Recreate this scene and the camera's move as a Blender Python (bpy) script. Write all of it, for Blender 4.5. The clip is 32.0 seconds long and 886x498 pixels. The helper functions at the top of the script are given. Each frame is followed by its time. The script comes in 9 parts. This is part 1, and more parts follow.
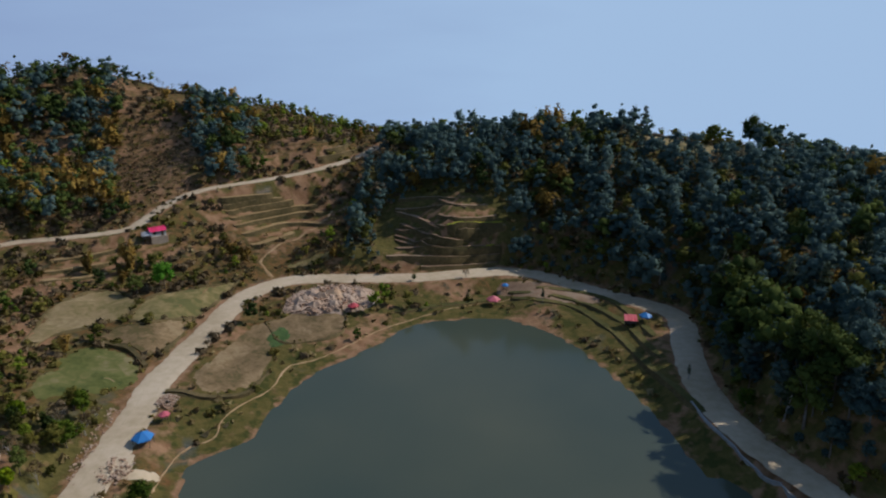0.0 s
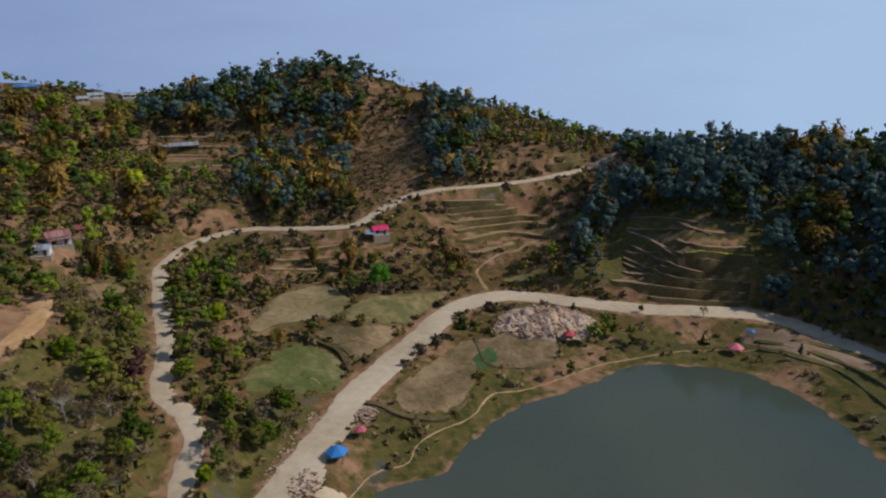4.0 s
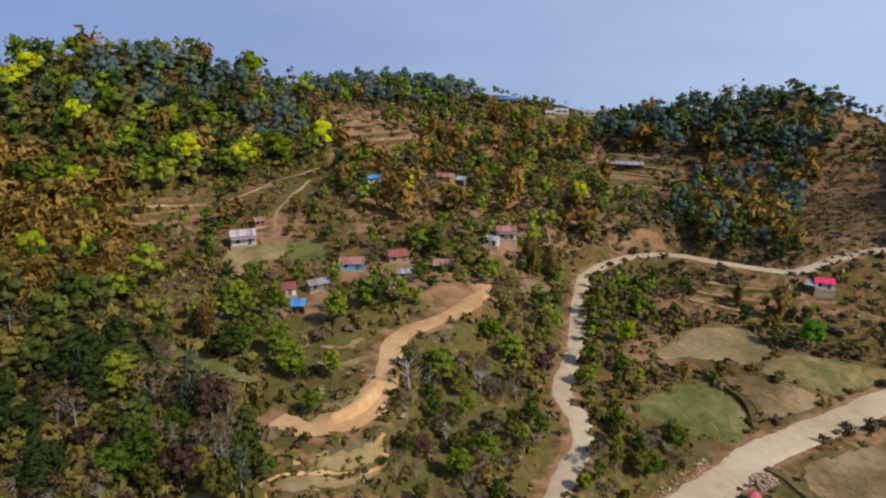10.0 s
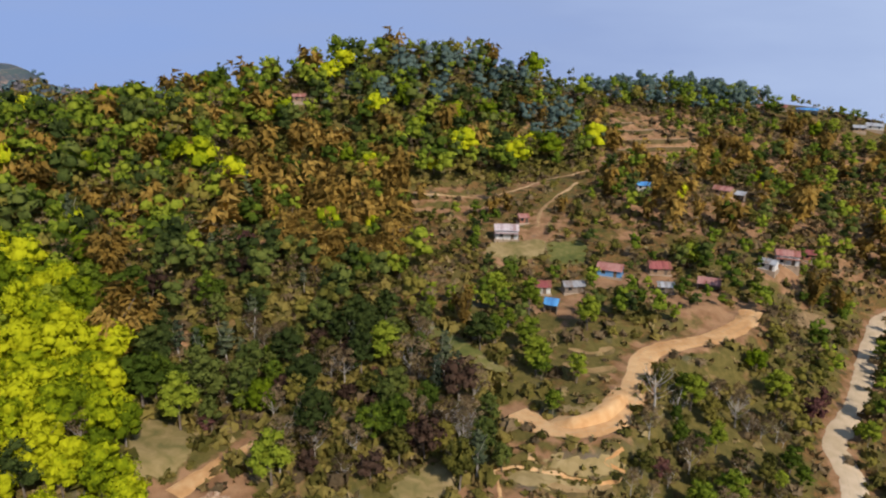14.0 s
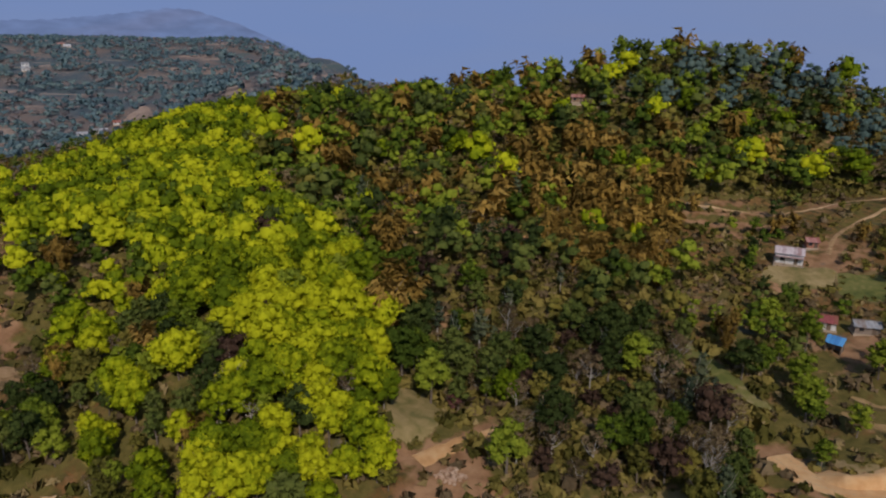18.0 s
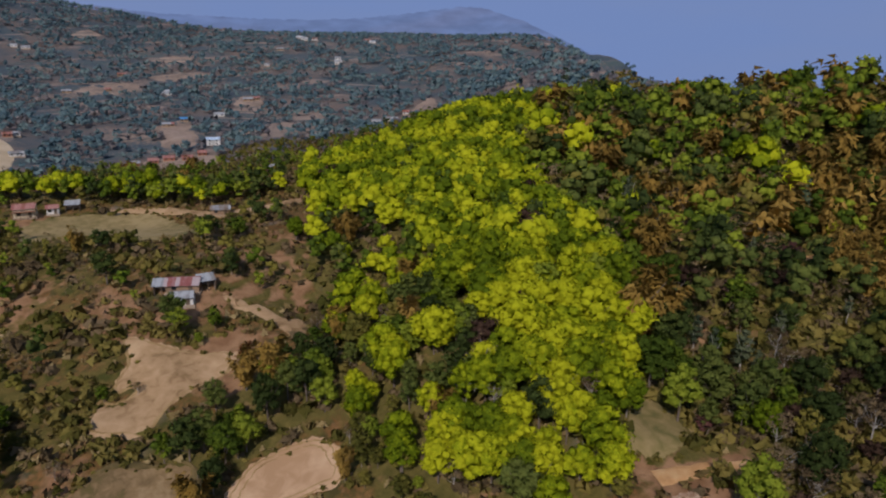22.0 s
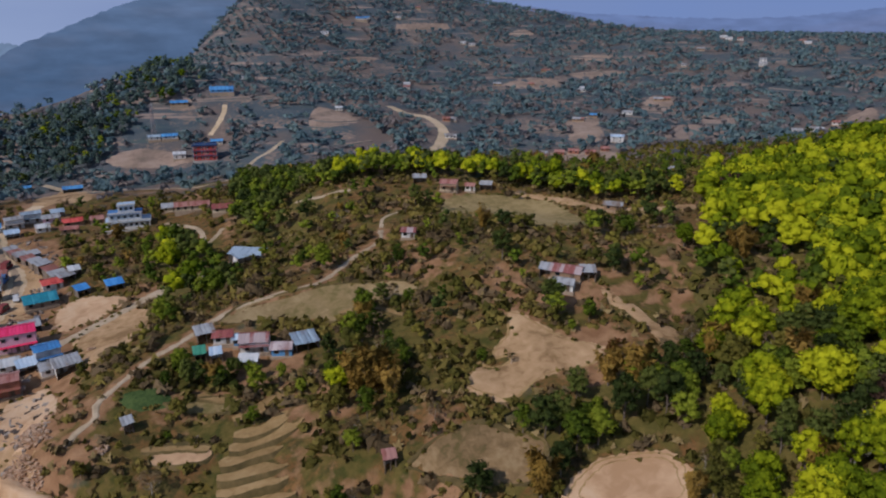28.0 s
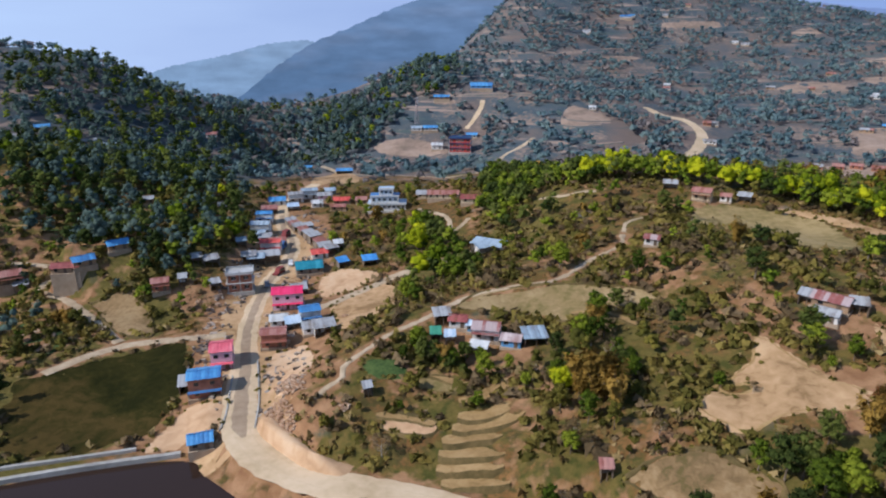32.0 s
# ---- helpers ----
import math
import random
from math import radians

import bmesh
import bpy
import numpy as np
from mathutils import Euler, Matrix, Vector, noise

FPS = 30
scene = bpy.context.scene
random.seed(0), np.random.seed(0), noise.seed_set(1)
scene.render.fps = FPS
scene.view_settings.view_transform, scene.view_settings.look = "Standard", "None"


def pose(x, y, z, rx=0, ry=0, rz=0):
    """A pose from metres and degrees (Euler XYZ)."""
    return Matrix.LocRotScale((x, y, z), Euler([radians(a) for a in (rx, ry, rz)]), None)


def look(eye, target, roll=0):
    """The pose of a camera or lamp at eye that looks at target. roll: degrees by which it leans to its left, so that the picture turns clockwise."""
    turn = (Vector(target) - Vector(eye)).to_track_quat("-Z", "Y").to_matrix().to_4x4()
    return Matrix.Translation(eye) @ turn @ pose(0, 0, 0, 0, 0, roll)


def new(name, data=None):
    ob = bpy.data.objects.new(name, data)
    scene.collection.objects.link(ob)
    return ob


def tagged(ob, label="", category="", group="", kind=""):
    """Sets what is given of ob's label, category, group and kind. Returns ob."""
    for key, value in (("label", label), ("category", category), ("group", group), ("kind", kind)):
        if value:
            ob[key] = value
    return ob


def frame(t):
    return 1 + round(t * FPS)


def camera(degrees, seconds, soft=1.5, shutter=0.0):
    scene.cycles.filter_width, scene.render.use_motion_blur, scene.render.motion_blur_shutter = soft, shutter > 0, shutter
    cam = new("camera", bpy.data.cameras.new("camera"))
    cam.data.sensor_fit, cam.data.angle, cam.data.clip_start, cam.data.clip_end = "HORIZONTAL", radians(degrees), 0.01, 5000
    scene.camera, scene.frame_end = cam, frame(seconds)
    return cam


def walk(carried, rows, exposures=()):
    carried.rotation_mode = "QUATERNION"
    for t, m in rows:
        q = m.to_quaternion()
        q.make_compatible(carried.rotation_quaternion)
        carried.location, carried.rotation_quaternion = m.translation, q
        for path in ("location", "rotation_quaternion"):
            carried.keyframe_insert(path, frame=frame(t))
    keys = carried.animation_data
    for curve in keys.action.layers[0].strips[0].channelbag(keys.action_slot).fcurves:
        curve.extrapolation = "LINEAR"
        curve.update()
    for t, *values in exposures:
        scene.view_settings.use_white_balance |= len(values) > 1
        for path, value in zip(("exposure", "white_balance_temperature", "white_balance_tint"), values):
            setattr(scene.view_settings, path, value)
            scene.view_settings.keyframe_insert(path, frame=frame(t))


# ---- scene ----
from mathutils.geometry import delaunay_2d_cdt

# ---- camera: hovers over a lake's shore and turns round on the spot ----
cam = camera(64.5, 32.0, soft=2.1)
# it flies in over the lake, stops, and turns on the spot
TURNS = [  # seconds, yaw, pitch, roll, x, y, z
    (0.0, 2.01, -18.64, -0.37, 4.7, -19.1, 89.0),
    (0.5, 3.06, -18.60, -0.41, 4.0, -16.2, 88.7),
    (1.0, 4.81, -18.57, -0.46, 3.3, -12.4, 88.3),
    (1.5, 6.51, -18.62, -0.35, 3.2, -9.5, 88.4),
    (2.0, 8.52, -18.60, -0.38, 2.2, -6.3, 88.3),
    (2.5, 11.12, -18.63, -0.31, 1.7, -3.7, 88.2),
    (3.0, 13.89, -18.62, -0.34, 1.0, -1.8, 88.0),
    (3.5, 17.33, -18.66, -0.33, 0.4, -0.6, 88.0),
    (5.5, 30.05, -18.23, 0.09, 0.0, 0.0, 88.0),
    (6.0, 33.32, -18.02, 0.14, 0.0, 0.0, 88.0),
    (6.5, 36.09, -17.79, 0.12, 0.0, 0.0, 88.0),
    (7.0, 39.23, -17.61, 0.03, 0.0, 0.0, 88.0),
    (7.5, 41.94, -17.47, -0.07, 0.0, 0.0, 88.0),
    (8.0, 44.81, -17.33, -0.20, 0.0, 0.0, 88.0),
    (8.5, 47.88, -17.26, -0.36, 0.0, 0.0, 88.0),
    (9.0, 50.51, -17.19, -0.49, 0.0, 0.0, 88.0),
    (9.5, 53.52, -17.15, -0.61, 0.0, 0.0, 88.0),
    (10.0, 56.09, -17.13, -0.70, 0.0, 0.0, 88.0),
    (10.5, 58.85, -17.14, -0.78, 0.0, 0.0, 88.0),
    (11.0, 61.86, -17.17, -0.86, 0.0, 0.0, 88.0),
    (11.5, 64.40, -17.20, -0.97, 0.0, 0.0, 88.0),
    (12.0, 67.40, -17.21, -1.04, 0.0, 0.0, 88.0),
    (12.5, 69.91, -17.25, -1.06, 0.0, 0.0, 88.0),
    (13.0, 72.87, -17.28, -1.07, 0.0, 0.0, 88.0),
    (13.5, 75.58, -17.30, -1.05, 0.0, 0.0, 88.0),
    (14.0, 78.08, -17.31, -1.00, 0.0, 0.0, 88.0),
    (14.5, 81.02, -17.33, -1.02, 0.0, 0.0, 88.0),
    (16.5, 91.72, -17.46, -1.09, 0.0, 0.0, 88.0),
    (17.0, 94.71, -17.51, -1.12, 0.0, 0.0, 88.0),
    (17.5, 97.19, -17.58, -1.13, 0.0, 0.0, 88.0),
    (18.0, 100.14, -17.65, -1.10, 0.0, 0.0, 88.0),
    (18.5, 102.65, -17.77, -1.05, 0.0, 0.0, 88.0),
    (19.0, 105.32, -17.90, -0.98, 0.0, 0.0, 88.0),
    (19.5, 108.27, -18.01, -0.85, 0.0, 0.0, 88.0),
    (20.0, 110.75, -18.09, -0.75, 0.0, 0.0, 88.0),
    (20.5, 113.71, -18.14, -0.72, 0.0, 0.0, 88.0),
    (21.0, 116.22, -18.17, -0.69, 0.0, 0.0, 88.0),
    (21.5, 118.94, -18.20, -0.65, 0.0, 0.0, 88.0),
    (22.0, 121.86, -18.23, -0.59, 0.0, 0.0, 88.0),
    (22.5, 124.37, -18.27, -0.54, 0.0, 0.0, 88.0),
    (23.0, 127.29, -18.32, -0.49, 0.0, 0.0, 88.0),
    (23.5, 129.79, -18.39, -0.45, 0.0, 0.0, 88.0),
    (24.0, 132.76, -18.42, -0.40, 0.0, 0.0, 88.0),
    (24.5, 135.48, -18.50, -0.37, 0.0, 0.0, 88.0),
    (25.0, 137.96, -18.59, -0.31, 0.0, 0.0, 88.0),
    (25.5, 140.87, -18.60, -0.27, 0.0, 0.0, 88.0),
    (27.5, 151.08, -18.45, -0.02, 0.0, 0.0, 88.0),
    (28.0, 153.87, -18.44, 0.04, 0.0, 0.0, 88.0),
    (28.5, 156.28, -18.47, 0.09, 0.0, 0.0, 88.0),
    (29.0, 159.12, -18.48, 0.15, 0.0, 0.0, 88.0),
    (29.5, 161.52, -18.48, 0.19, 0.0, 0.0, 88.0),
    (30.0, 164.18, -18.51, 0.23, 0.0, 0.0, 88.0),
    (30.5, 166.97, -18.53, 0.28, 0.0, 0.0, 88.0),
    (31.0, 169.36, -18.52, 0.31, 0.0, 0.0, 88.0),
    (31.5, 171.93, -18.51, 0.37, 0.0, 0.0, 88.0),
    (32.0, 174.06, -18.47, 0.41, 0.0, 0.0, 88.0),
]
walk(cam, [(t, pose(x, y, z, 90 + pitch, roll, yaw)) for t, yaw, pitch, roll, x, y, z in TURNS],
     exposures=[(0, -0.46, 5800, 9), (3.5, -0.44, 5900, 10), (6, -0.34, 6050, 12), (9, -0.08, 6300, 12), (13, 0.22, 6650, 12), (14.5, 0.18, 6600, 13), (16.5, -0.3, 6500, 15), (19, -0.52, 6350, 16),
                (25, -0.5, 6150, 18), (28, -0.48, 6050, 17), (30, 0.06, 5950, 14), (32, 0.18, 5950, 13)])

# ---- daylight: hazy afternoon, sun at the camera's right as the clip begins ----
SUN_AZ, SUN_EL = 72.0, 42.0   # degrees clockwise from ahead, degrees up
world = bpy.data.worlds.new("sky")
scene.world = world
world.use_nodes = True
wn = world.node_tree.nodes
sky = wn.new("ShaderNodeTexSky")
sky.sky_type, sky.sun_disc = "NISHITA", False
sky.sun_elevation, sky.sun_rotation = radians(SUN_EL), radians(SUN_AZ)
sky.air_density, sky.dust_density, sky.altitude = 1.5, 0.8, 1500
wn["Background"].inputs["Strength"].default_value = 0.102
world.node_tree.links.new(sky.outputs[0], wn["Background"].inputs["Color"])
sun = new("sun", bpy.data.lights.new("sun", "SUN"))
sun.data.energy, sun.data.angle, sun.data.color = 3.5, radians(0.8), (1.0, 0.93, 0.82)
sx, sy = math.sin(radians(SUN_AZ)), math.cos(radians(SUN_AZ))
sun.matrix_world = look((sx * 300, sy * 300, 300 * math.tan(radians(SUN_EL))), (0, 0, 0))


# ---- materials ----
def material(name, colours, scale=1.0, rough=0.85, bump=0.0, bump_scale=None, metal=0.0, island=0.0, object_random=0.0, detail=6.0, spec=0.3, tint=0.0, warp=0.0):
    """Noise at two scales runs through the colours; pieces and things vary in brightness."""
    m = bpy.data.materials.new(name)
    m.use_nodes = True
    n, l = m.node_tree.nodes, m.node_tree.links
    b = n["Principled BSDF"]
    geo = n.new("ShaderNodeNewGeometry")
    big, small = n.new("ShaderNodeTexNoise"), n.new("ShaderNodeTexNoise")
    big.inputs["Scale"].default_value, big.inputs["Detail"].default_value = scale * 0.13, detail
    small.inputs["Scale"].default_value, small.inputs["Detail"].default_value = scale, detail
    for t in (big, small):
        t.inputs["Distortion"].default_value = warp
        l.new(geo.outputs["Position"], t.inputs["Vector"])
    mix = n.new("ShaderNodeMath")
    mix.operation = "MULTIPLY_ADD"
    l.new(big.outputs[0], mix.inputs[0])
    mix.inputs[1].default_value = 0.6
    half = n.new("ShaderNodeMath")
    half.operation = "MULTIPLY"
    half.inputs[1].default_value = 0.4
    l.new(small.outputs[0], half.inputs[0])
    l.new(half.outputs[0], mix.inputs[2])
    value = mix.outputs[0]
    def shifted(src, amount, value):
        k, off = n.new("ShaderNodeMath"), n.new("ShaderNodeMath")
        k.operation, off.operation = "MULTIPLY_ADD", "SUBTRACT"
        l.new(src, k.inputs[0])
        k.inputs[1].default_value = amount
        l.new(value, off.inputs[0])
        off.inputs[1].default_value = amount * 0.5
        l.new(off.outputs[0], k.inputs[2])
        return k.outputs[0]
    if island:
        value = shifted(geo.outputs["Random Per Island"], island, value)
    if object_random or tint:
        at, add, frac = n.new("ShaderNodeAttribute"), n.new("ShaderNodeMath"), n.new("ShaderNodeMath")
        at.attribute_name, add.operation, frac.operation = "tint", "ADD", "FRACT"
        l.new(at.outputs["Fac"], add.inputs[0])
        if object_random:
            l.new(n.new("ShaderNodeObjectInfo").outputs["Random"], add.inputs[1])
        else:
            add.inputs[1].default_value = 0
        l.new(add.outputs[0], frac.inputs[0])
        value = shifted(frac.outputs[0], object_random or tint, value)
    ramp = n.new("ShaderNodeValToRGB")
    l.new(value, ramp.inputs[0])
    e = ramp.color_ramp.elements
    lo, hi = (0.30, 0.70) if island or object_random or tint else (0.38, 0.62)
    while len(e) < len(colours):
        e.new(0.5)
    for i, c in enumerate(colours):
        e[i].position = lo + (hi - lo) * i / max(1, len(colours) - 1)
        e[i].color = (*c, 1)
    l.new(ramp.outputs[0], b.inputs["Base Color"])
    b.inputs["Roughness"].default_value, b.inputs["Metallic"].default_value = rough, metal
    b.inputs["Specular IOR Level"].default_value = spec
    if bump:
        bt, bn = n.new("ShaderNodeTexNoise"), n.new("ShaderNodeBump")
        bt.inputs["Scale"].default_value, bt.inputs["Detail"].default_value = bump_scale or scale * 3, 5
        l.new(geo.outputs["Position"], bt.inputs["Vector"])
        l.new(bt.outputs[0], bn.inputs["Height"])
        bn.inputs["Strength"].default_value, bn.inputs["Distance"].default_value = 0.8, bump
        l.new(bn.outputs[0], b.inputs["Normal"])
    return m


def leaf(name, colours, island=0.2, each=0.5, through_light=0.2):
    """Foliage: light and dark sprays, leafy relief, a little light let through."""
    m = material(name, colours, 0.9, 0.75, bump=0.45, bump_scale=1.3, island=island, object_random=each, spec=0.05)
    n, l = m.node_tree.nodes, m.node_tree.links
    b = n["Principled BSDF"]
    tr, add = n.new("ShaderNodeBsdfTranslucent"), n.new("ShaderNodeMixShader")
    l.new(b.inputs["Base Color"].links[0].from_socket, tr.inputs["Color"])
    add.inputs[0].default_value = through_light
    l.new(b.outputs[0], add.inputs[1])
    l.new(tr.outputs[0], add.inputs[2])
    l.new(add.outputs[0], n["Material Output"].inputs["Surface"])
    return m


LEAF = dict(
    lime=leaf("lime_leaves", [(0.105, 0.148, 0.006), (0.265, 0.312, 0.007), (0.48, 0.485, 0.013)], each=0.6),
    green=leaf("green_leaves", [(0.055, 0.085, 0.010), (0.13, 0.178, 0.015), (0.25, 0.29, 0.026)], each=0.6),
    dark=leaf("dark_leaves", [(0.036, 0.052, 0.013), (0.074, 0.098, 0.021), (0.13, 0.152, 0.032)], each=0.6),
    # bluish and lightened: haze over the woods is put into this leaf colour
    slate=leaf("haze_lifted_blue_green_leaves", [(0.078, 0.120, 0.110), (0.108, 0.160, 0.138), (0.138, 0.188, 0.152)], each=0.5, through_light=0.3),
    bamboo=leaf("dry_bamboo_leaves", [(0.19, 0.118, 0.026), (0.30, 0.182, 0.036), (0.40, 0.25, 0.058)], each=0.6),
    brown=leaf("dry_brown_twigs", [(0.12, 0.082, 0.042), (0.19, 0.132, 0.068), (0.26, 0.185, 0.10)], each=0.6),
    umber=leaf("dark_umber_leaves", [(0.045, 0.026, 0.018), (0.07, 0.04, 0.026), (0.10, 0.06, 0.04)]),
    olive=leaf("olive_leaves", [(0.075, 0.075, 0.015), (0.14, 0.128, 0.024), (0.22, 0.185, 0.036)], each=0.65),
    red=leaf("red_leaves", [(0.085, 0.04, 0.036), (0.13, 0.055, 0.048), (0.17, 0.075, 0.06)]),
    rust=leaf("rust_brown_leaves", [(0.16, 0.065, 0.02), (0.22, 0.09, 0.028), (0.28, 0.12, 0.04)]),
    pine=leaf("needles", [(0.045, 0.06, 0.036), (0.08, 0.10, 0.052), (0.12, 0.135, 0.07)]),
    vivid=leaf("vivid_green_leaves", [(0.10, 0.24, 0.02), (0.16, 0.34, 0.03), (0.22, 0.42, 0.04)]),
    # distant trees: haze is mixed into both of these leaf colours
    far=leaf("haze_tinted_hill_woods", [(0.098, 0.158, 0.182), (0.132, 0.205, 0.225), (0.185, 0.255, 0.25)], each=0.6),
    dusk=leaf("haze_tinted_hill_twigs", [(0.155, 0.145, 0.155), (0.22, 0.195, 0.195), (0.29, 0.245, 0.23)], each=0.6),
)
LEAF["round"], LEAF["umbrella"], LEAF["bare"], LEAF["tuft"], LEAF["thicket"] = LEAF["dark"], LEAF["brown"], LEAF["brown"], leaf("straw_grass", [(0.17, 0.12, 0.045), (0.26, 0.185, 0.075), (0.35, 0.26, 0.12)], each=0.6), leaf("dry_thicket_twigs", [(0.11, 0.078, 0.042), (0.16, 0.112, 0.058), (0.215, 0.152, 0.082)], each=0.6)
LEAF["shrub"] = leaf("dry_olive_shrub_leaves", [(0.098, 0.088, 0.020), (0.172, 0.14, 0.034), (0.25, 0.195, 0.052)], each=0.65)
BARK = material("bark", [(0.10, 0.075, 0.055), (0.17, 0.13, 0.10), (0.26, 0.22, 0.18)], 2.0, 0.9, 0.03)
PALE_BARK = material("pale_bark", [(0.30, 0.26, 0.22), (0.42, 0.38, 0.33)], 2.0, 0.9, 0.02)
DUST = material("pale_road_dust", [(0.49, 0.365, 0.225), (0.58, 0.44, 0.285), (0.65, 0.505, 0.345)], 0.5, 0.95, 0.05, 3.0)
CLAY = material("orange_clay", [(0.45, 0.225, 0.085), (0.58, 0.325, 0.14), (0.66, 0.42, 0.21)], 0.5, 0.95, 0.08, 2.0)
TRACK = material("pale_track_earth", [(0.34, 0.26, 0.17), (0.43, 0.33, 0.22), (0.52, 0.41, 0.29)], 0.6, 0.95, 0.05, 2.0)
RUT = material("compacted_wheel_rut", [(0.45, 0.34, 0.215), (0.53, 0.41, 0.27)], 0.4, 0.95, 0.03, 3.0)
GRIT = material("worn_road_grit", [(0.29, 0.21, 0.14), (0.36, 0.265, 0.18), (0.42, 0.32, 0.225)], 0.5, 0.95, 0.04, 3.0)
CONCRETE = material("weathered_concrete", [(0.28, 0.27, 0.25), (0.38, 0.36, 0.33), (0.46, 0.44, 0.41)], 0.7, 0.85, 0.02, 4.0)
RUBBLE = material("pale_broken_rock", [(0.34, 0.205, 0.125), (0.46, 0.30, 0.195), (0.54, 0.39, 0.28)], 0.8, 0.9, 0.05, 3.0, island=0.4)
STONE = material("broken_stone", [(0.26, 0.19, 0.13), (0.36, 0.27, 0.19), (0.45, 0.355, 0.265)], 0.8, 0.9, 0.03, 4.0, island=0.5)
FIELD = dict(
    tan=material("dry_stubble", [(0.155, 0.125, 0.042), (0.235, 0.17, 0.072), (0.29, 0.205, 0.098), (0.36, 0.262, 0.135)], 0.6, 0.95, 0.08, 2.5, warp=0.6),
    pale=material("pale_dry_grass", [(0.13, 0.118, 0.036), (0.215, 0.165, 0.06), (0.29, 0.212, 0.09), (0.36, 0.265, 0.125)], 0.45, 0.95, 0.08, 2.5, warp=0.6),
    brown=material("brown_stubble", [(0.12, 0.09, 0.03), (0.195, 0.125, 0.058), (0.26, 0.168, 0.08), (0.32, 0.222, 0.115)], 0.7, 0.95, 0.10, 2.5, warp=0.8),
    green=material("wet_green_paddy", [(0.060, 0.076, 0.016), (0.105, 0.112, 0.024), (0.155, 0.145, 0.04), (0.24, 0.19, 0.085)], 0.45, 0.9, 0.06, 2.5, warp=0.6),
    mustard=material("flowering_mustard_rows", [(0.10, 0.12, 0.02), (0.30, 0.28, 0.02), (0.45, 0.38, 0.02)], 1.2, 0.9, 0.2, 2.0),
    dark_olive=material("dark_meadow_grass", [(0.018, 0.019, 0.006), (0.034, 0.031, 0.009), (0.075, 0.052, 0.017)], 0.35, 0.95, 0.2, 1.5, warp=0.8, spec=0.03),
    plot=material("leafy_vegetable_rows", [(0.03, 0.06, 0.015), (0.06, 0.10, 0.025), (0.09, 0.13, 0.035)], 1.5, 0.9, 0.2, 2.0),
    sand=material("bare_tan_earth", [(0.25, 0.148, 0.065), (0.40, 0.25, 0.125), (0.47, 0.30, 0.16), (0.53, 0.355, 0.20)], 0.5, 0.95, 0.05, 2.0, warp=0.5),
    clay=material("scraped_sandy_clay", [(0.43, 0.26, 0.14), (0.55, 0.355, 0.21), (0.61, 0.43, 0.28)], 0.35, 0.95, 0.06, 2.0, warp=0.8),
    # earth of the far slopes, muted and paled by haze in its colour
    far=material("haze_paled_earth", [(0.20, 0.15, 0.115), (0.30, 0.215, 0.165), (0.38, 0.28, 0.22)], 0.25, 0.95, 0.08, 1.0, warp=0.6),
    tread=material("dry_terrace_earth", [(0.24, 0.15, 0.058), (0.33, 0.212, 0.09), (0.41, 0.275, 0.13)], 0.6, 0.95, 0.10, 2.5, warp=0.8),
    red=material("reddish_bare_earth", [(0.24, 0.14, 0.08), (0.32, 0.20, 0.12), (0.38, 0.26, 0.17)], 0.5, 0.95, 0.06, 2.5, warp=0.6),
)


def tin(name, a, b, rust=(0.25, 0.11, 0.06), rough=0.5):
    return material(name, [rust, a, b, b], 0.8, rough, 0.0, tint=0.26, spec=0.4)


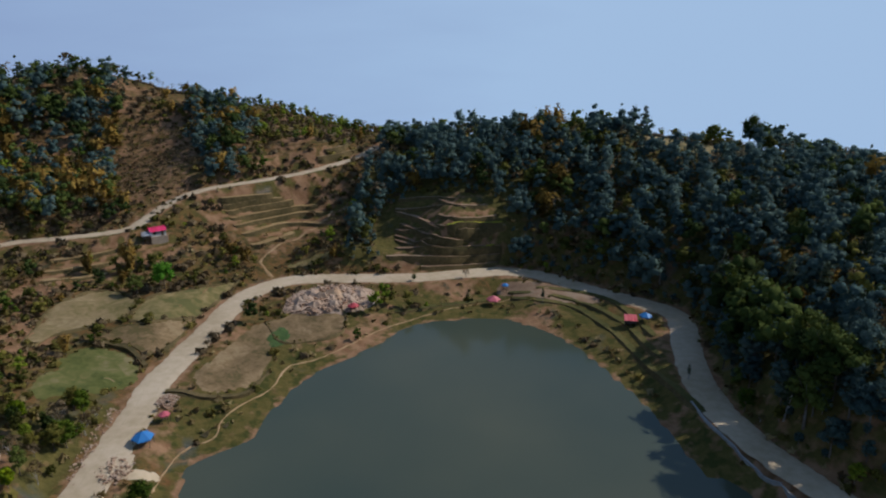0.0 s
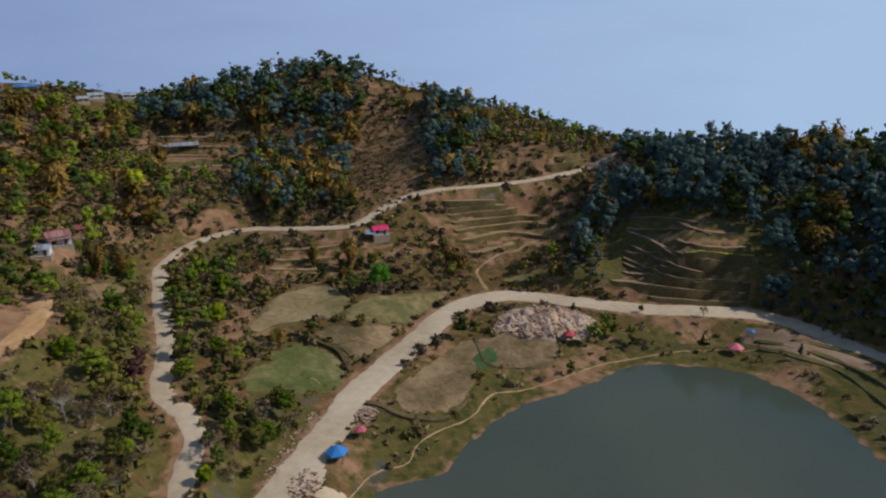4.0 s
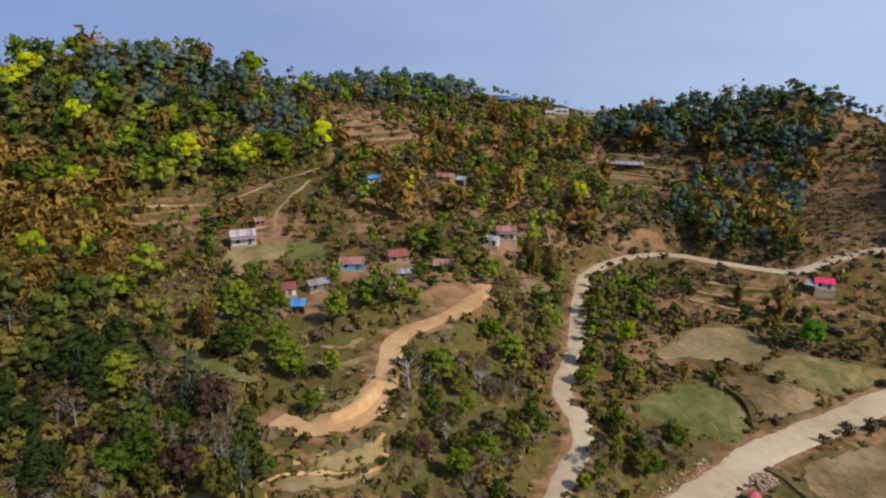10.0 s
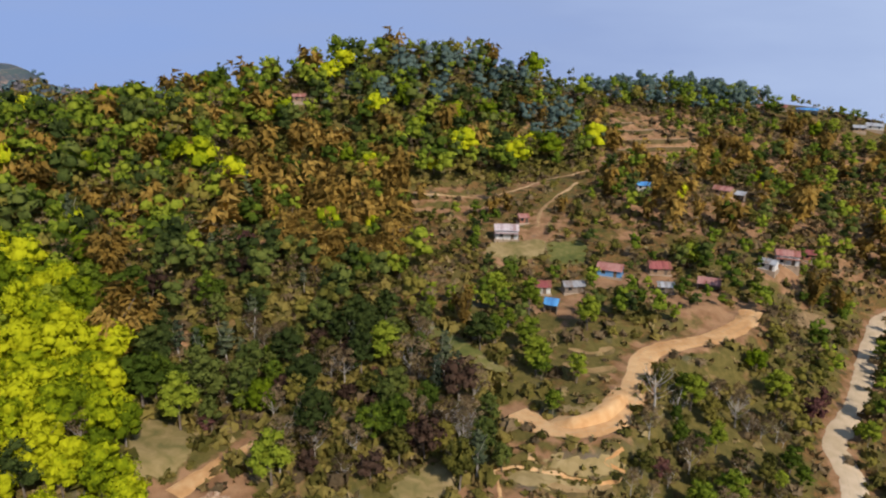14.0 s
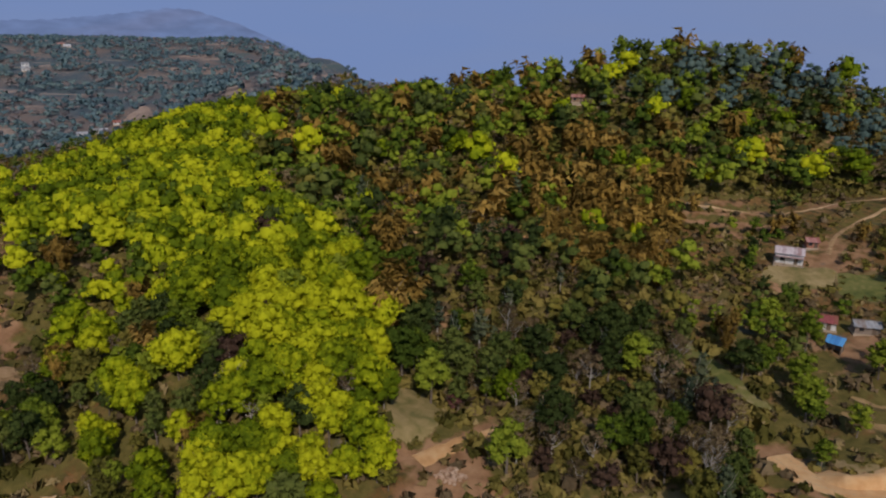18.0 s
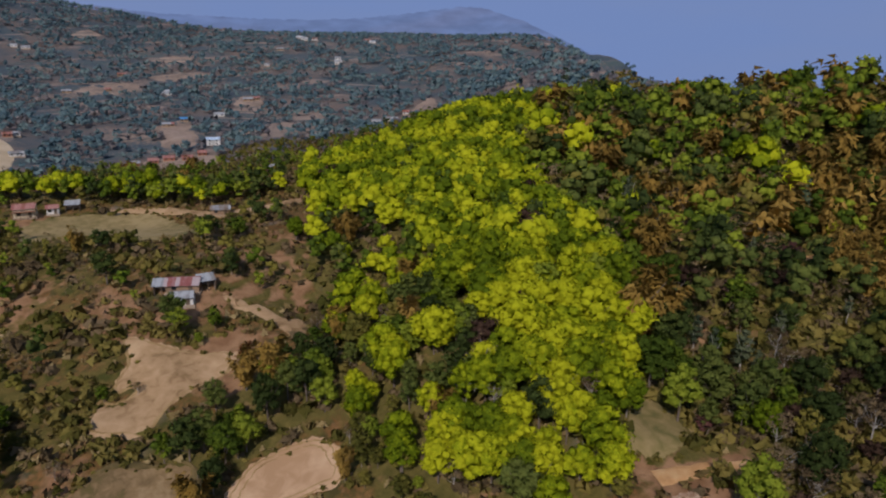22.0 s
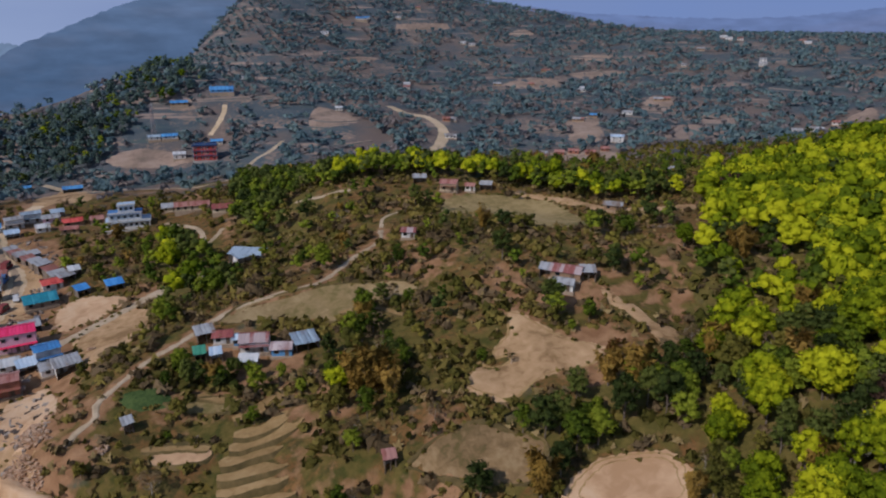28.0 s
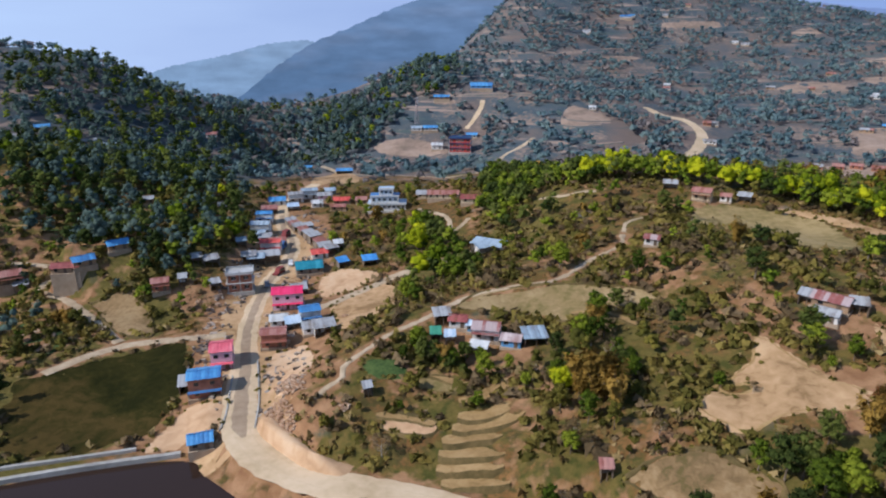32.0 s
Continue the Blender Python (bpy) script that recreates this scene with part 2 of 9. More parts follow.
ROOF = dict(
    tin_old=tin("old_pinkish_tin", (0.36, 0.26, 0.26), (0.55, 0.47, 0.47), (0.30, 0.17, 0.15)),
    tin_rust=tin("rusted_red_tin", (0.30, 0.11, 0.09), (0.40, 0.20, 0.17)),
    tin_maroon=tin("maroon_tin", (0.24, 0.06, 0.06), (0.33, 0.10, 0.09)),
    tin_red=tin("red_painted_tin", (0.55, 0.07, 0.06), (0.68, 0.12, 0.10), (0.40, 0.05, 0.05)),
    tin_magenta=tin("magenta_painted_tin", (0.72, 0.03, 0.12), (0.80, 0.05, 0.17), (0.65, 0.03, 0.10)),
    tin_pink=tin("pink_painted_tin", (0.66, 0.12, 0.17), (0.74, 0.2, 0.24), (0.55, 0.10, 0.13)),
    tin_stripe=tin("red-grey_patched_tin", (0.28, 0.10, 0.09), (0.42, 0.33, 0.33), (0.22, 0.07, 0.06)),
    tin_grey=tin("grey_tin", (0.27, 0.27, 0.28), (0.39, 0.40, 0.42), (0.22, 0.17, 0.14)),
    tin_white=tin("whitened_tin", (0.50, 0.52, 0.54), (0.62, 0.63, 0.64), (0.42, 0.41, 0.40)),
    tin_blue=tin("blue_painted_tin", (0.06, 0.22, 0.50), (0.10, 0.32, 0.62), (0.06, 0.16, 0.36)),
    tin_bluegrey=tin("blue_grey_tin", (0.25, 0.33, 0.42), (0.36, 0.45, 0.54), (0.22, 0.24, 0.28)),
    tin_paleblue=tin("pale_blue_tin", (0.40, 0.53, 0.68), (0.55, 0.65, 0.76), (0.36, 0.44, 0.54)),
    tin_teal=tin("teal_painted_tin", (0.02, 0.22, 0.30), (0.05, 0.30, 0.40), (0.02, 0.17, 0.25)),
    tarp_blue=tin("blue_tarpaulin", (0.05, 0.24, 0.58), (0.09, 0.32, 0.70), (0.05, 0.20, 0.5)),
    tarp_pink=tin("pink_cloth_canopy", (0.70, 0.17, 0.20), (0.78, 0.30, 0.32), (0.6, 0.12, 0.15)),
    tarp_red=tin("red_cloth_canopy", (0.62, 0.08, 0.09), (0.72, 0.15, 0.16), (0.5, 0.06, 0.07)),
    tarp_green=tin("green_netting", (0.04, 0.22, 0.14), (0.07, 0.30, 0.20), (0.03, 0.16, 0.10)),
    concrete=CONCRETE,
    navy=tin("navy_painted_roof", (0.03, 0.07, 0.18), (0.05, 0.12, 0.27), (0.03, 0.06, 0.15)),
)


def plaster(name, c, dirt=0.6):
    return material(name, [tuple(v * dirt for v in c), c, tuple(min(0.85, v * 1.1) for v in c)], 0.9, 0.85, 0.01, 6)


WALL = dict(white=plaster("whitewashed_plaster", (0.66, 0.64, 0.61)), cream=plaster("cream_plaster", (0.58, 0.48, 0.33)),
            blue=plaster("blue_plaster", (0.12, 0.30, 0.55)), brown=plaster("mud_plaster", (0.32, 0.21, 0.13)), pink=plaster("pink_plaster", (0.70, 0.47, 0.55), 0.75),
            brick=plaster("bare_brick", (0.34, 0.14, 0.09)), timber=plaster("timber_board", (0.24, 0.19, 0.15)), red=plaster("red_painted_wall", (0.45, 0.07, 0.06)))
GLASS = material("dark_window_glass", [(0.02, 0.025, 0.03), (0.04, 0.045, 0.05)], 1, 0.1, spec=0.5)
WOOD = material("painted_timber", [(0.10, 0.07, 0.05), (0.18, 0.13, 0.09)], 2, 0.7)
STEEL = material("painted_steel", [(0.42, 0.30, 0.28), (0.55, 0.5, 0.5)], 2, 0.5, metal=0.4)


# ---- the ground ----
# ground heights: landforms named by their crests, floors and roads, joined by a smooth sheet
LAKE_Z = 0.0
LAND = {}
LAND["shore"] = [(54.1, 101.8, 0), (49.6, 124.5, 0), (42.9, 144.3, 0), (35.1, 161.9, 0), (23.3, 174.6, 0), (11.5, 178.1, 0), (-9, 173, 0), (-21.9, 155.6, 0), (-33.3, 142.2, 0), (-40, 122.8, 0), (-41.6, 110.7, 0), (-50.4, 104, 0), (-50.4, 97.2, 0), (-49.1, 92.1, 0)]
LAND["dam"] = [(41.1, -130.7, 0), (76.2, -126.4, 0)]
LAND["road_lake"] = [(-17.1, -98.5, 5), (-7.9, -104.7, 5), (4.3, -109.6, 5), (12.8, -114.2, 4.5), (23.4, -122.4, 4), (29.4, -132.1, 4), (31.9, -143.7, 4), (33.7, -162.9, 4), (36.1, -179.5, 4), (37.1, -194.9, 4), (35.8, -222.6, 4), (31.3, -242.2, 4.5), (31.6, -261.9, 5), (38.3, -288.3, 5.5), (39.1, -315.4, 7), (27.7, -345, 9)]
LAND["road_shore"] = [(-65.6, 90.8, 4), (-66.7, 104.4, 4), (-67.9, 120.5, 4), (-69, 127.6, 4), (-67.7, 143.9, 4), (-66.2, 163.5, 4), (-65.1, 178.1, 4), (-59.9, 191.1, 4), (-50.5, 198.7, 4), (-33.7, 200.6, 4), (-12.9, 202.2, 4), (4.3, 206.9, 4), (18, 209.9, 4), (31.3, 206.2, 4), (46.4, 193.1, 4), (58.9, 184.4, 4), (68, 173.3, 4), (63.3, 145.4, 4), (62.5, 125.9, 4), (65.2, 112.2, 4), (69.8, 100.7, 4), (73.8, 93.1, 4), (79.7, 85, 4), (87.3, 77.2, 4)]
LAND["road_valley"] = [(-74.9, 74.9, 9), (-80.3, 82.4, 9), (-85.2, 92, 9.5), (-93.5, 98.8, 10), (-102.4, 102.4, 10.5), (-108, 109.1, 11), (-114.7, 118.4, 11.5), (-126.8, 130.9, 12), (-141.3, 146.1, 12.5), (-152.1, 159.2, 13), (-155.3, 171.2, 14), (-154.4, 185.3, 15), (-144.7, 196, 16), (-127.7, 199.6, 17), (-111, 206.4, 18), (-106.9, 215.2, 20), (-102.1, 228, 23), (-93, 237.4, 25), (-74.1, 249.8, 26), (-59.1, 261.8, 27), (-43.3, 280.3, 29), (-35.6, 298.3, 31)]
LAND["road_dirt"] = [(-111.5, 39.0, 19.6), (-104.6, 42.8, 20), (-101.5, 50, 21), (-104.3, 56.9, 21.5), (-115.5, 65.2, 22), (-124.9, 72.5, 22.5), (-127.1, 81.1, 23), (-128.7, 91.9, 23.5), (-133.9, 101.9, 24), (-139.9, 107.8, 24.5)]
LAND["track_wood"] = [(-96.9, -20.2, 20), (-102.3, -14.4, 20.5), (-106.9, -8.2, 21), (-105.6, -7.8, 21.5)]
LAND["track_hill"] = [(14.4, -134.9, 10), (12.1, -137.5, 11), (8.8, -139.5, 12), (7.7, -144.1, 13), (4.1, -147.4, 14), (0.8, -151.3, 14.5), (-4.1, -155.5, 15.5), (-11.2, -159.1, 16.5), (-23.9, -168.6, 18), (-37.6, -170, 20), (-47.6, -170.3, 21), (-58.6, -179.2, 22.5), (-70.3, -187.3, 24), (-74.6, -196.4, 25)]
LAND["track_town"] = [(17.4, -196.6, 5), (4.8, -206.2, 6), (-10, -217, 8), (-25.6, -222.3, 10), (-40.3, -229, 11)]
LAND["track_dam"] = [(42.3, -183.1, 4), (57.4, -182.4, 3.5), (69.1, -181.3, 3), (77.3, -175.5, 3), (84.5, -167.1, 3)]
LAND["track_left"] = [(71, -183.6, 3), (82.6, -197.2, 4), (95.1, -211.7, 5), (106.8, -220.1, 6), (103.8, -231, 8), (114.8, -236.3, 9), (125.3, -235.9, 10)]
LAND["knoll"] = [(-25.8, -153.2, 14.5), (-10.8, -155, 13), (-39.7, -149.3, 15), (1, -130.4, 9), (-20.3, -123, 11), (-17.7, -112.6, 7), (-31.4, -101.4, 10), (12.9, -118.2, 8), (-49.2, -140, 17), (-62.9, -156, 20), (-39.5, -168.6, 18)]
LAND["slope_village"] = [(-94.6, -127.1, 27), (-73.7, -107, 21), (-61.6, -104.2, 19), (-71.8, -74.8, 14.5), (-97.1, -100.2, 24), (-47.1, -92.6, 13), (-91.4, -147.6, 29), (-77, -181.2, 27), (-109.4, -215.9, 28.6), (-119.6, -194.1, 25.5), (-162.5, -173.9, 27.2), (-90.5, -227.7, 27), (-75.2, -238.4, 29.5), (-144.3, -218.7, 30.8), (-170.8, -198.6, 28.9), (-50.8, -185.9, 20)]
LAND["valley_behind"] = [(-236.6, -244.2, 17.3), (-209.1, -341, 6.9), (-311.4, -365.3, 6.6), (-253.4, -371.9, 0.9), (-206.5, -433.3, 11.8), (-205, -499.6, 21.7), (-412.7, -316.4, 10.1), (-139.8, -448.7, 21.7), (-72.5, -379.6, 6), (-26.9, -354.9, 7), (10, -371.3, 6), (-11.6, -317.2, 7), (-17.3, -259.8, 8)]
LAND["spur"] = [(-79.5, -32.8, 15.4), (-104.1, -28.9, 24), (-128.8, -40.3, 30.6), (-153.1, -61.5, 35.2), (-185.1, -88.2, 37.4), (-222.4, -124.8, 41.6), (-189.2, -134.3, 36.5), (-163.3, -154.8, 31.5), (-95.2, -55, 24.3), (-113.4, -76.9, 29.4), (-118.7, -97.2, 21), (-123.6, -109.3, 29.1)]
LAND["gully"] = [(-90, -19.3, 20), (-113.5, -24.9, 22), (-141.6, -27.8, 26), (-180, -42.5, 27.8), (-206.4, -60.1, 33.1), (-99, 10.4, 18), (-134.8, 15.2, 24), (-147.7, -1.8, 30), (-167, -32, 36.6), (-194.5, 13.7, 26.6), (-126.6, -17.7, 20)]
LAND["north_hill"] = [(-284.3, -123.6, 45.7), (-293.1, -101, 47.5), (-293.2, -63.7, 51.7), (-298.6, -29.3, 54), (-309.7, 14.1, 68.2), (-325.9, 52, 76.5), (-329.4, 84.1, 75.8), (-327.6, 123.2, 61.6), (-266.7, 41.9, 49.8), (-289.4, -18.5, 53.6), (-273.3, -61, 51.7), (-234.4, -17.2, 36.6), (-266.2, 86.7, 38), (-226.1, 42.4, 35.3), (-225.6, 65.7, 34.3), (-261.6, -125.2, 50.1)]
LAND["hamlet"] = [(-192.4, 60.6, 29), (-161.3, 61.2, 24), (-165.3, 80.6, 26.5), (-167.7, 97.5, 26), (-152.4, 102.7, 25), (-163.7, 134.1, 27), (-194.7, 101.7, 33), (-215.4, 145.6, 35.8), (-216.7, 114.4, 37.9), (-184.8, 132.7, 30), (-150.3, 132.8, 18), (-232.1, 93, 36.7), (-287.7, 161.6, 43.5), (-364.7, 164.2, 54.4)]
LAND["west_crest"] = [(-374.1, 190.8, 54.2), (-373.1, 233.3, 51.8), (-381.1, 275.1, 49.2), (-373, 302.1, 46.8), (-340.5, 324, 41.7), (-302.4, 319.7, 36.8), (-279.1, 340.2, 40.7), (-251.5, 361, 49.5), (-227.6, 388.2, 54.8), (-172.8, 393.7, 44), (-147.9, 393.1, 40.4), (-126.6, 390, 37.3), (-92.4, 378.9, 34.5), (-59.7, 355, 28.7), (-231.3, 262.7, 26.4), (-278.4, 157.7, 37.5), (-225, 198.4, 25.1), (-177.6, 254.1, 20.7), (-145.3, 273.9, 21.9), (-159.7, 192.3, 22.7), (-123.3, 211.7, 18.5), (-324.3, 312, 43), (-304.2, 331.6, 44.9), (-284.8, 335.4, 45)]
LAND["valley_floor"] = [(-101.8, 153.4, 8), (-82.6, 168.6, 7), (-78.1, 149.9, 6), (-85.8, 131.6, 6), (-52.3, 128.4, 3), (-35.9, 179, 4.5), (-76.6, 182.6, 7), (-108.8, 187.4, 10), (-82, 208.2, 9), (-61.5, 215, 9), (-64.6, 255.4, 18), (-69.2, 238.3, 13), (-127.2, 160, 11), (-104.2, 121.2, 10), (-115.7, 89.2, 16), (-91.4, 75, 14), (-96.5, 60.5, 14.5), (-151.2, 140.7, 14), (-49.5, 128.5, 2.5), (-6.4, 188.1, 2), (29.9, 192.2, 4), (56, 171.5, 4), (-39.1, 171, 3)]
LAND["south_ridge"] = [(-27.7, 299.2, 33.1), (-14.1, 250.2, 24.8), (10.5, 290.8, 34.5), (42.1, 288.6, 38.9), (73.5, 278, 41.7), (94.7, 282.7, 37.5), (120.3, 268.5, 37.6), (133, 252.1, 29.1), (147.9, 233, 31.4), (-33.4, 202.6, 13.7), (-16.3, 220.8, 8), (0.1, 210.8, 16.8), (-0.3, 225.8, 22.9), (29.7, 219.5, 13.8), (55.4, 200.1, 12.1), (79.6, 193, 17.5), (91.6, 161, 19.5), (115.3, 182.5, 29.8), (93.9, 125.5, 21.3), (75.7, 115.2, 14.2), (78.5, 93.9, 13.9), (-49.6, 275.9, 34.5), (-79.3, 320.6, 38.4)]
LAND["far_hill"] = [(-528.6, -184.9, 51.8), (-498.7, -147.2, 49.1), (-387.8, -161.2, 53.1), (-338.5, -213.2, 35.5), (-441.3, -275.1, 21.6), (-434.3, -442.4, 17.7), (-307.7, -628.7, 14.4), (-418.7, -560.9, 20.6), (-755, -655.7, 60.2), (-884.3, -467, 62.4), (-885.4, -371.1, 57.5), (-680.3, -799.8, 54.4), (-602.2, -920.5, 79.4), (-98.6, -632.4, 27.2), (-48.4, -467.5, 5.6), (-16.4, -479.7, 8), (-426.2, -700.5, 25.4), (-566.4, -506.8, 28.4), (-327.4, -729.9, 32.8)]
LAND["far_spur"] = [(-33.8, -559, 43.5), (-2.1, -540, 29), (23, -519.5, 17.1), (48.9, -497.6, 4.4), (-71.9, -615.8, 47.1), (-42.2, -798.9, -13.9), (14.5, -759.9, -38.2), (64.1, -727.2, -59.8), (-167.4, -965.6, 91.2), (-129.4, -850.2, 63.3), (-279.3, -1115.6, 133.8), (-459.6, -1108.5, 140.1), (-581.7, -1049.6, 107.8), (-667.8, -936.2, 80.3), (-695.3, -852.4, 50), (-692.8, -721.1, 65.3), (-767.2, -609.7, 57.4), (-805.2, -522.7, 59.1), (-104.5, -994.5, -9), (-65.4, -997.9, -47.5), (-279.1, -855.6, 66.5), (-157, -764, 53)]
LAND["east_hill"] = [(191, -440.4, 60.8), (161.9, -473.1, 57), (141.6, -479.5, 43.1), (114.4, -476.5, 28.6), (85, -462.3, 11.8), (155.2, -368.7, 31.7), (117.2, -372, 19.8), (88.2, -390.1, 9.6), (128.2, -271.2, 28.1), (99, -272.6, 17.5), (76.2, -290.2, 14.7), (98.2, -219, 23.4), (65.5, -220.5, 11.9), (49.2, -245.1, 9), (96.2, -190.3, 4), (80.4, -207.5, 4.5), (61.3, -197.8, 4), (71.8, -159.2, 0.6), (51.4, -158, 1.5), (54.9, -146.8, 0.8), (22.1, -258.4, 8), (9.2, -253.6, 9), (11.1, -187.3, 6), (21.6, -162.6, 5), (-5.1, -186.5, 9), (12.6, -227.9, 5), (67.6, -475.2, -10.2), (96.4, -693.3, -27.4)]

BEHIND = [(200 + 60 * k, -60 + 70 * j, 14 + 14 * k) for k in range(1, 3) for j in range(-2, 4)] + [(112, -60, 5), (118, 0, 6), (112, 50, 6)]
RIM = [(1900 * math.cos(a), 1900 * math.sin(a), z) for a, z in ((0.3, 20), (0.9, -250), (1.6, -260), (2.3, -260), (3.0, -200), (3.6, 0), (4.1, -60), (4.5, -320), (4.9, -320), (5.6, 30))]
DROP = [(-r * math.sin(radians(a)), r * math.cos(radians(a)), z) for a in (-30, -18, -6, 6, 18, 30, 42) for r, z in ((500, -5), (680, -60), (950, -140))]
DROP += [(-r * math.sin(radians(a)), r * math.cos(radians(a)), z) for a in (54, 66, 78, 90, 101) for r, z in ((640, 10), (920, -70))] + [(-r * math.sin(radians(a)), r * math.cos(radians(a)), z) for a in (84, 95, 105) for r, z in ((420, 38), (520, 22))] + [(150, -950, -60), (200, -720, -10)] + [(-400 * math.sin(radians(a)), 400 * math.cos(radians(a)), 8) for a in (-36, -28, -20, -12, -4)]
NEARSIDE = [(-58, -70, 10), (-52, -40, 7), (-58, 0, 8), (-62, 40, 8), (-44, -86, 7)]


def spline(points, n=6):
    """A smooth line through points, n steps to each span."""
    p = np.array(points, float)
    q = np.vstack([2 * p[0] - p[1], p, 2 * p[-1] - p[-2]])
    out = []
    for i in range(1, len(q) - 2):
        for u in np.arange(n) / n:
            a, b, c, e = q[i - 1], q[i], q[i + 1], q[i + 2]
            out.append(0.5 * (2 * b + (c - a) * u + (2 * a - 5 * b + 4 * c - e) * u * u + (3 * b - a - 3 * c + e) * u ** 3))
    return np.array(out + [p[-1]])


def inside(x, y, poly):
    """Which of the points lie inside a closed outline."""
    poly = np.asarray(poly, float)
    res = np.zeros(np.shape(x), bool)
    x0, y0 = poly[-1][:2]
    for x1, y1 in poly[:, :2]:
        if y0 != y1:
            res ^= ((y0 > y) != (y1 > y)) & (x < (x1 - x0) * (y - y0) / (y1 - y0) + x0)
        x0, y0 = x1, y1
    return res


def line_distance(x, y, line):
    """The distance from each point to a line, and the line's height there."""
    best, high = np.full(np.shape(x), 1e9), np.zeros(np.shape(x))
    for a, b in zip(line[:-1], line[1:]):
        ab = b[:2] - a[:2]
        u = np.clip(((x - a[0]) * ab[0] + (y - a[1]) * ab[1]) / (ab @ ab + 1e-9), 0, 1)
        dist = np.hypot(x - a[0] - u * ab[0], y - a[1] - u * ab[1])
        near = dist < best
        best, high = np.where(near, dist, best), np.where(near, a[2] + u * (b[2] - a[2]), high)
    return best, high


# the lake's outline: the seen shore, and the rest of the way round under and behind the camera
SHORE_LINE = spline([*[(x, y, 0) for x, y, z in LAND["shore"]], (-40, 74, 0), (-36, 50, 0), (-30, 10, 0), (-28, -40, 0), (-20, -70, 0), (0, -92, 0), (20, -108, 0), (36, -124, 0),
                     (42.8, -129.4, 0), (78, -124.5, 0), (96, -100, 0), (98, -40, 0), (92, 20, 0), (74, 70, 0), (60, 100, 0), LAND["shore"][0]], 4)
ROADS = dict(road_shore=8.0, road_lake=8.5, road_valley=4.6, road_dirt=5.2, track_wood=3.6, track_hill=1.5, track_town=3.2, track_dam=3.4, track_left=2.8)
JOIN = [(-16.7, -97.8, 5), (-34, -84, 5), (-46, -50, 5), (-52, 0, 4.5), (-60, 50, 4), (-64.6, 82, 4), (-65.8, 93, 3.97)]
ROAD_LINES = {k: spline(LAND[k], 5) for k in ROADS}
ROAD_LINES["road_lake"] = np.vstack([spline(JOIN[::-1], 4)[:-1], ROAD_LINES["road_lake"]])


def axis():
    """Grid lines: even over the near country, then wider and wider to the horizon."""
    half, step, out = 258.0, 2.3, []
    u = list(np.arange(0, half, step))
    while u[-1] < 3300:
        u.append(u[-1] + max(step, (u[-1] - half) * 0.045 + step))
    return np.array([-v for v in u[:0:-1]] + u)


AX = axis()
GX, GY = np.meshgrid(AX, AX, indexing="ij")


def wave(x, y, scale, seed):
    """Smooth irregular relief of about -1 to 1."""
    r = np.random.RandomState(seed)
    total = 0
    for k in range(6):
        a, f, ph = r.rand() * 6.283, (0.7 + r.rand()) / scale, r.rand() * 6.283
        total = total + np.sin((x * np.cos(a) + y * np.sin(a)) * 6.283 * f + ph + 1.3 * np.sin((y * np.cos(a) - x * np.sin(a)) * 4 * f + ph * 2))
    return total / 3


def sheet():
    pts = [p for k, v in LAND.items() if k not in ("shore", "dam") for p in v] + BEHIND + RIM + DROP + NEARSIDE
    pts += [(x, y, 0.3) for x, y, z in SHORE_LINE[::3]]
    P = np.array(pts)
    n = len(P)
    d2 = ((P[:, None, :2] - P[None, :, :2]) ** 2).sum(-1) / 1e4
    K = 0.5 * d2 * np.log(d2 + 1e-9) + np.eye(n) * 0.003
    A = np.zeros((n + 3, n + 3))
    A[:n, :n], A[:n, n], A[:n, n + 1:] = K, 1, P[:, :2] / 100
    A[n:, :n] = A[:n, n:].T
    w = np.linalg.solve(A, np.append(P[:, 2], [0, 0, 0]))
    xs, ys = np.clip(GX, -1900, 1900), np.clip(GY, -1900, 1900)
    Z = w[n] + (w[n + 1] * xs + w[n + 2] * ys) / 100
    for i in range(n):
        d2 = ((xs - P[i, 0]) ** 2 + (ys - P[i, 1]) ** 2) / 1e4
        Z += w[i] * 0.5 * d2 * np.log(d2 + 1e-9)
    far = np.clip((np.hypot(GX, GY) - 1750) / 500, 0, 1)
    return Z * (1 - far) + -430 * far


def step_up(Z, mask, rise, sharp=0.6):
    """Cut a slope into level treads with steep banks."""
    q = Z / rise
    f = q - np.floor(q)
    stepped = (np.floor(q) + np.clip((f - sharp) / (1 - sharp), 0, 1) ** 1.5) * rise
    return Z + (stepped - Z) * mask


Z0 = sheet()
dist_shore, _ = line_distance(GX, GY, SHORE_LINE)
LAKE_MASK = inside(GX, GY, SHORE_LINE)
TERRACES = [(-68, 248, 28, 1.7), (-107, 192, 20, 1.3), (-80, 336, 34, 2.0), (-200, 237, 38, 2.4), (-182, 189, 22, 1.9), (-282, 151, 34, 2.4), (-0, 219, 20, 1.9), (-280, 155, 30, 2.4), (-219, 52, 18, 1.7), (-123, 54, 15, 1.6), (-94, 42, 13, 1.2), (93, -190, 22, 0.7), (116, -266, 40, 2.2), (108, -226, 28, 2.2), (-117, -124, 22, 1.6)]
soft = np.zeros_like(GX)
Z1 = Z0 + 0.5 * wave(GX, GY, 38, 3) * np.clip(dist_shore / 30, 0, 1) + 0.22 * wave(GX, GY, 11, 5) * np.clip(dist_shore / 12, 0, 1)
TREAD, RISER = np.zeros_like(GX), np.zeros_like(GX)
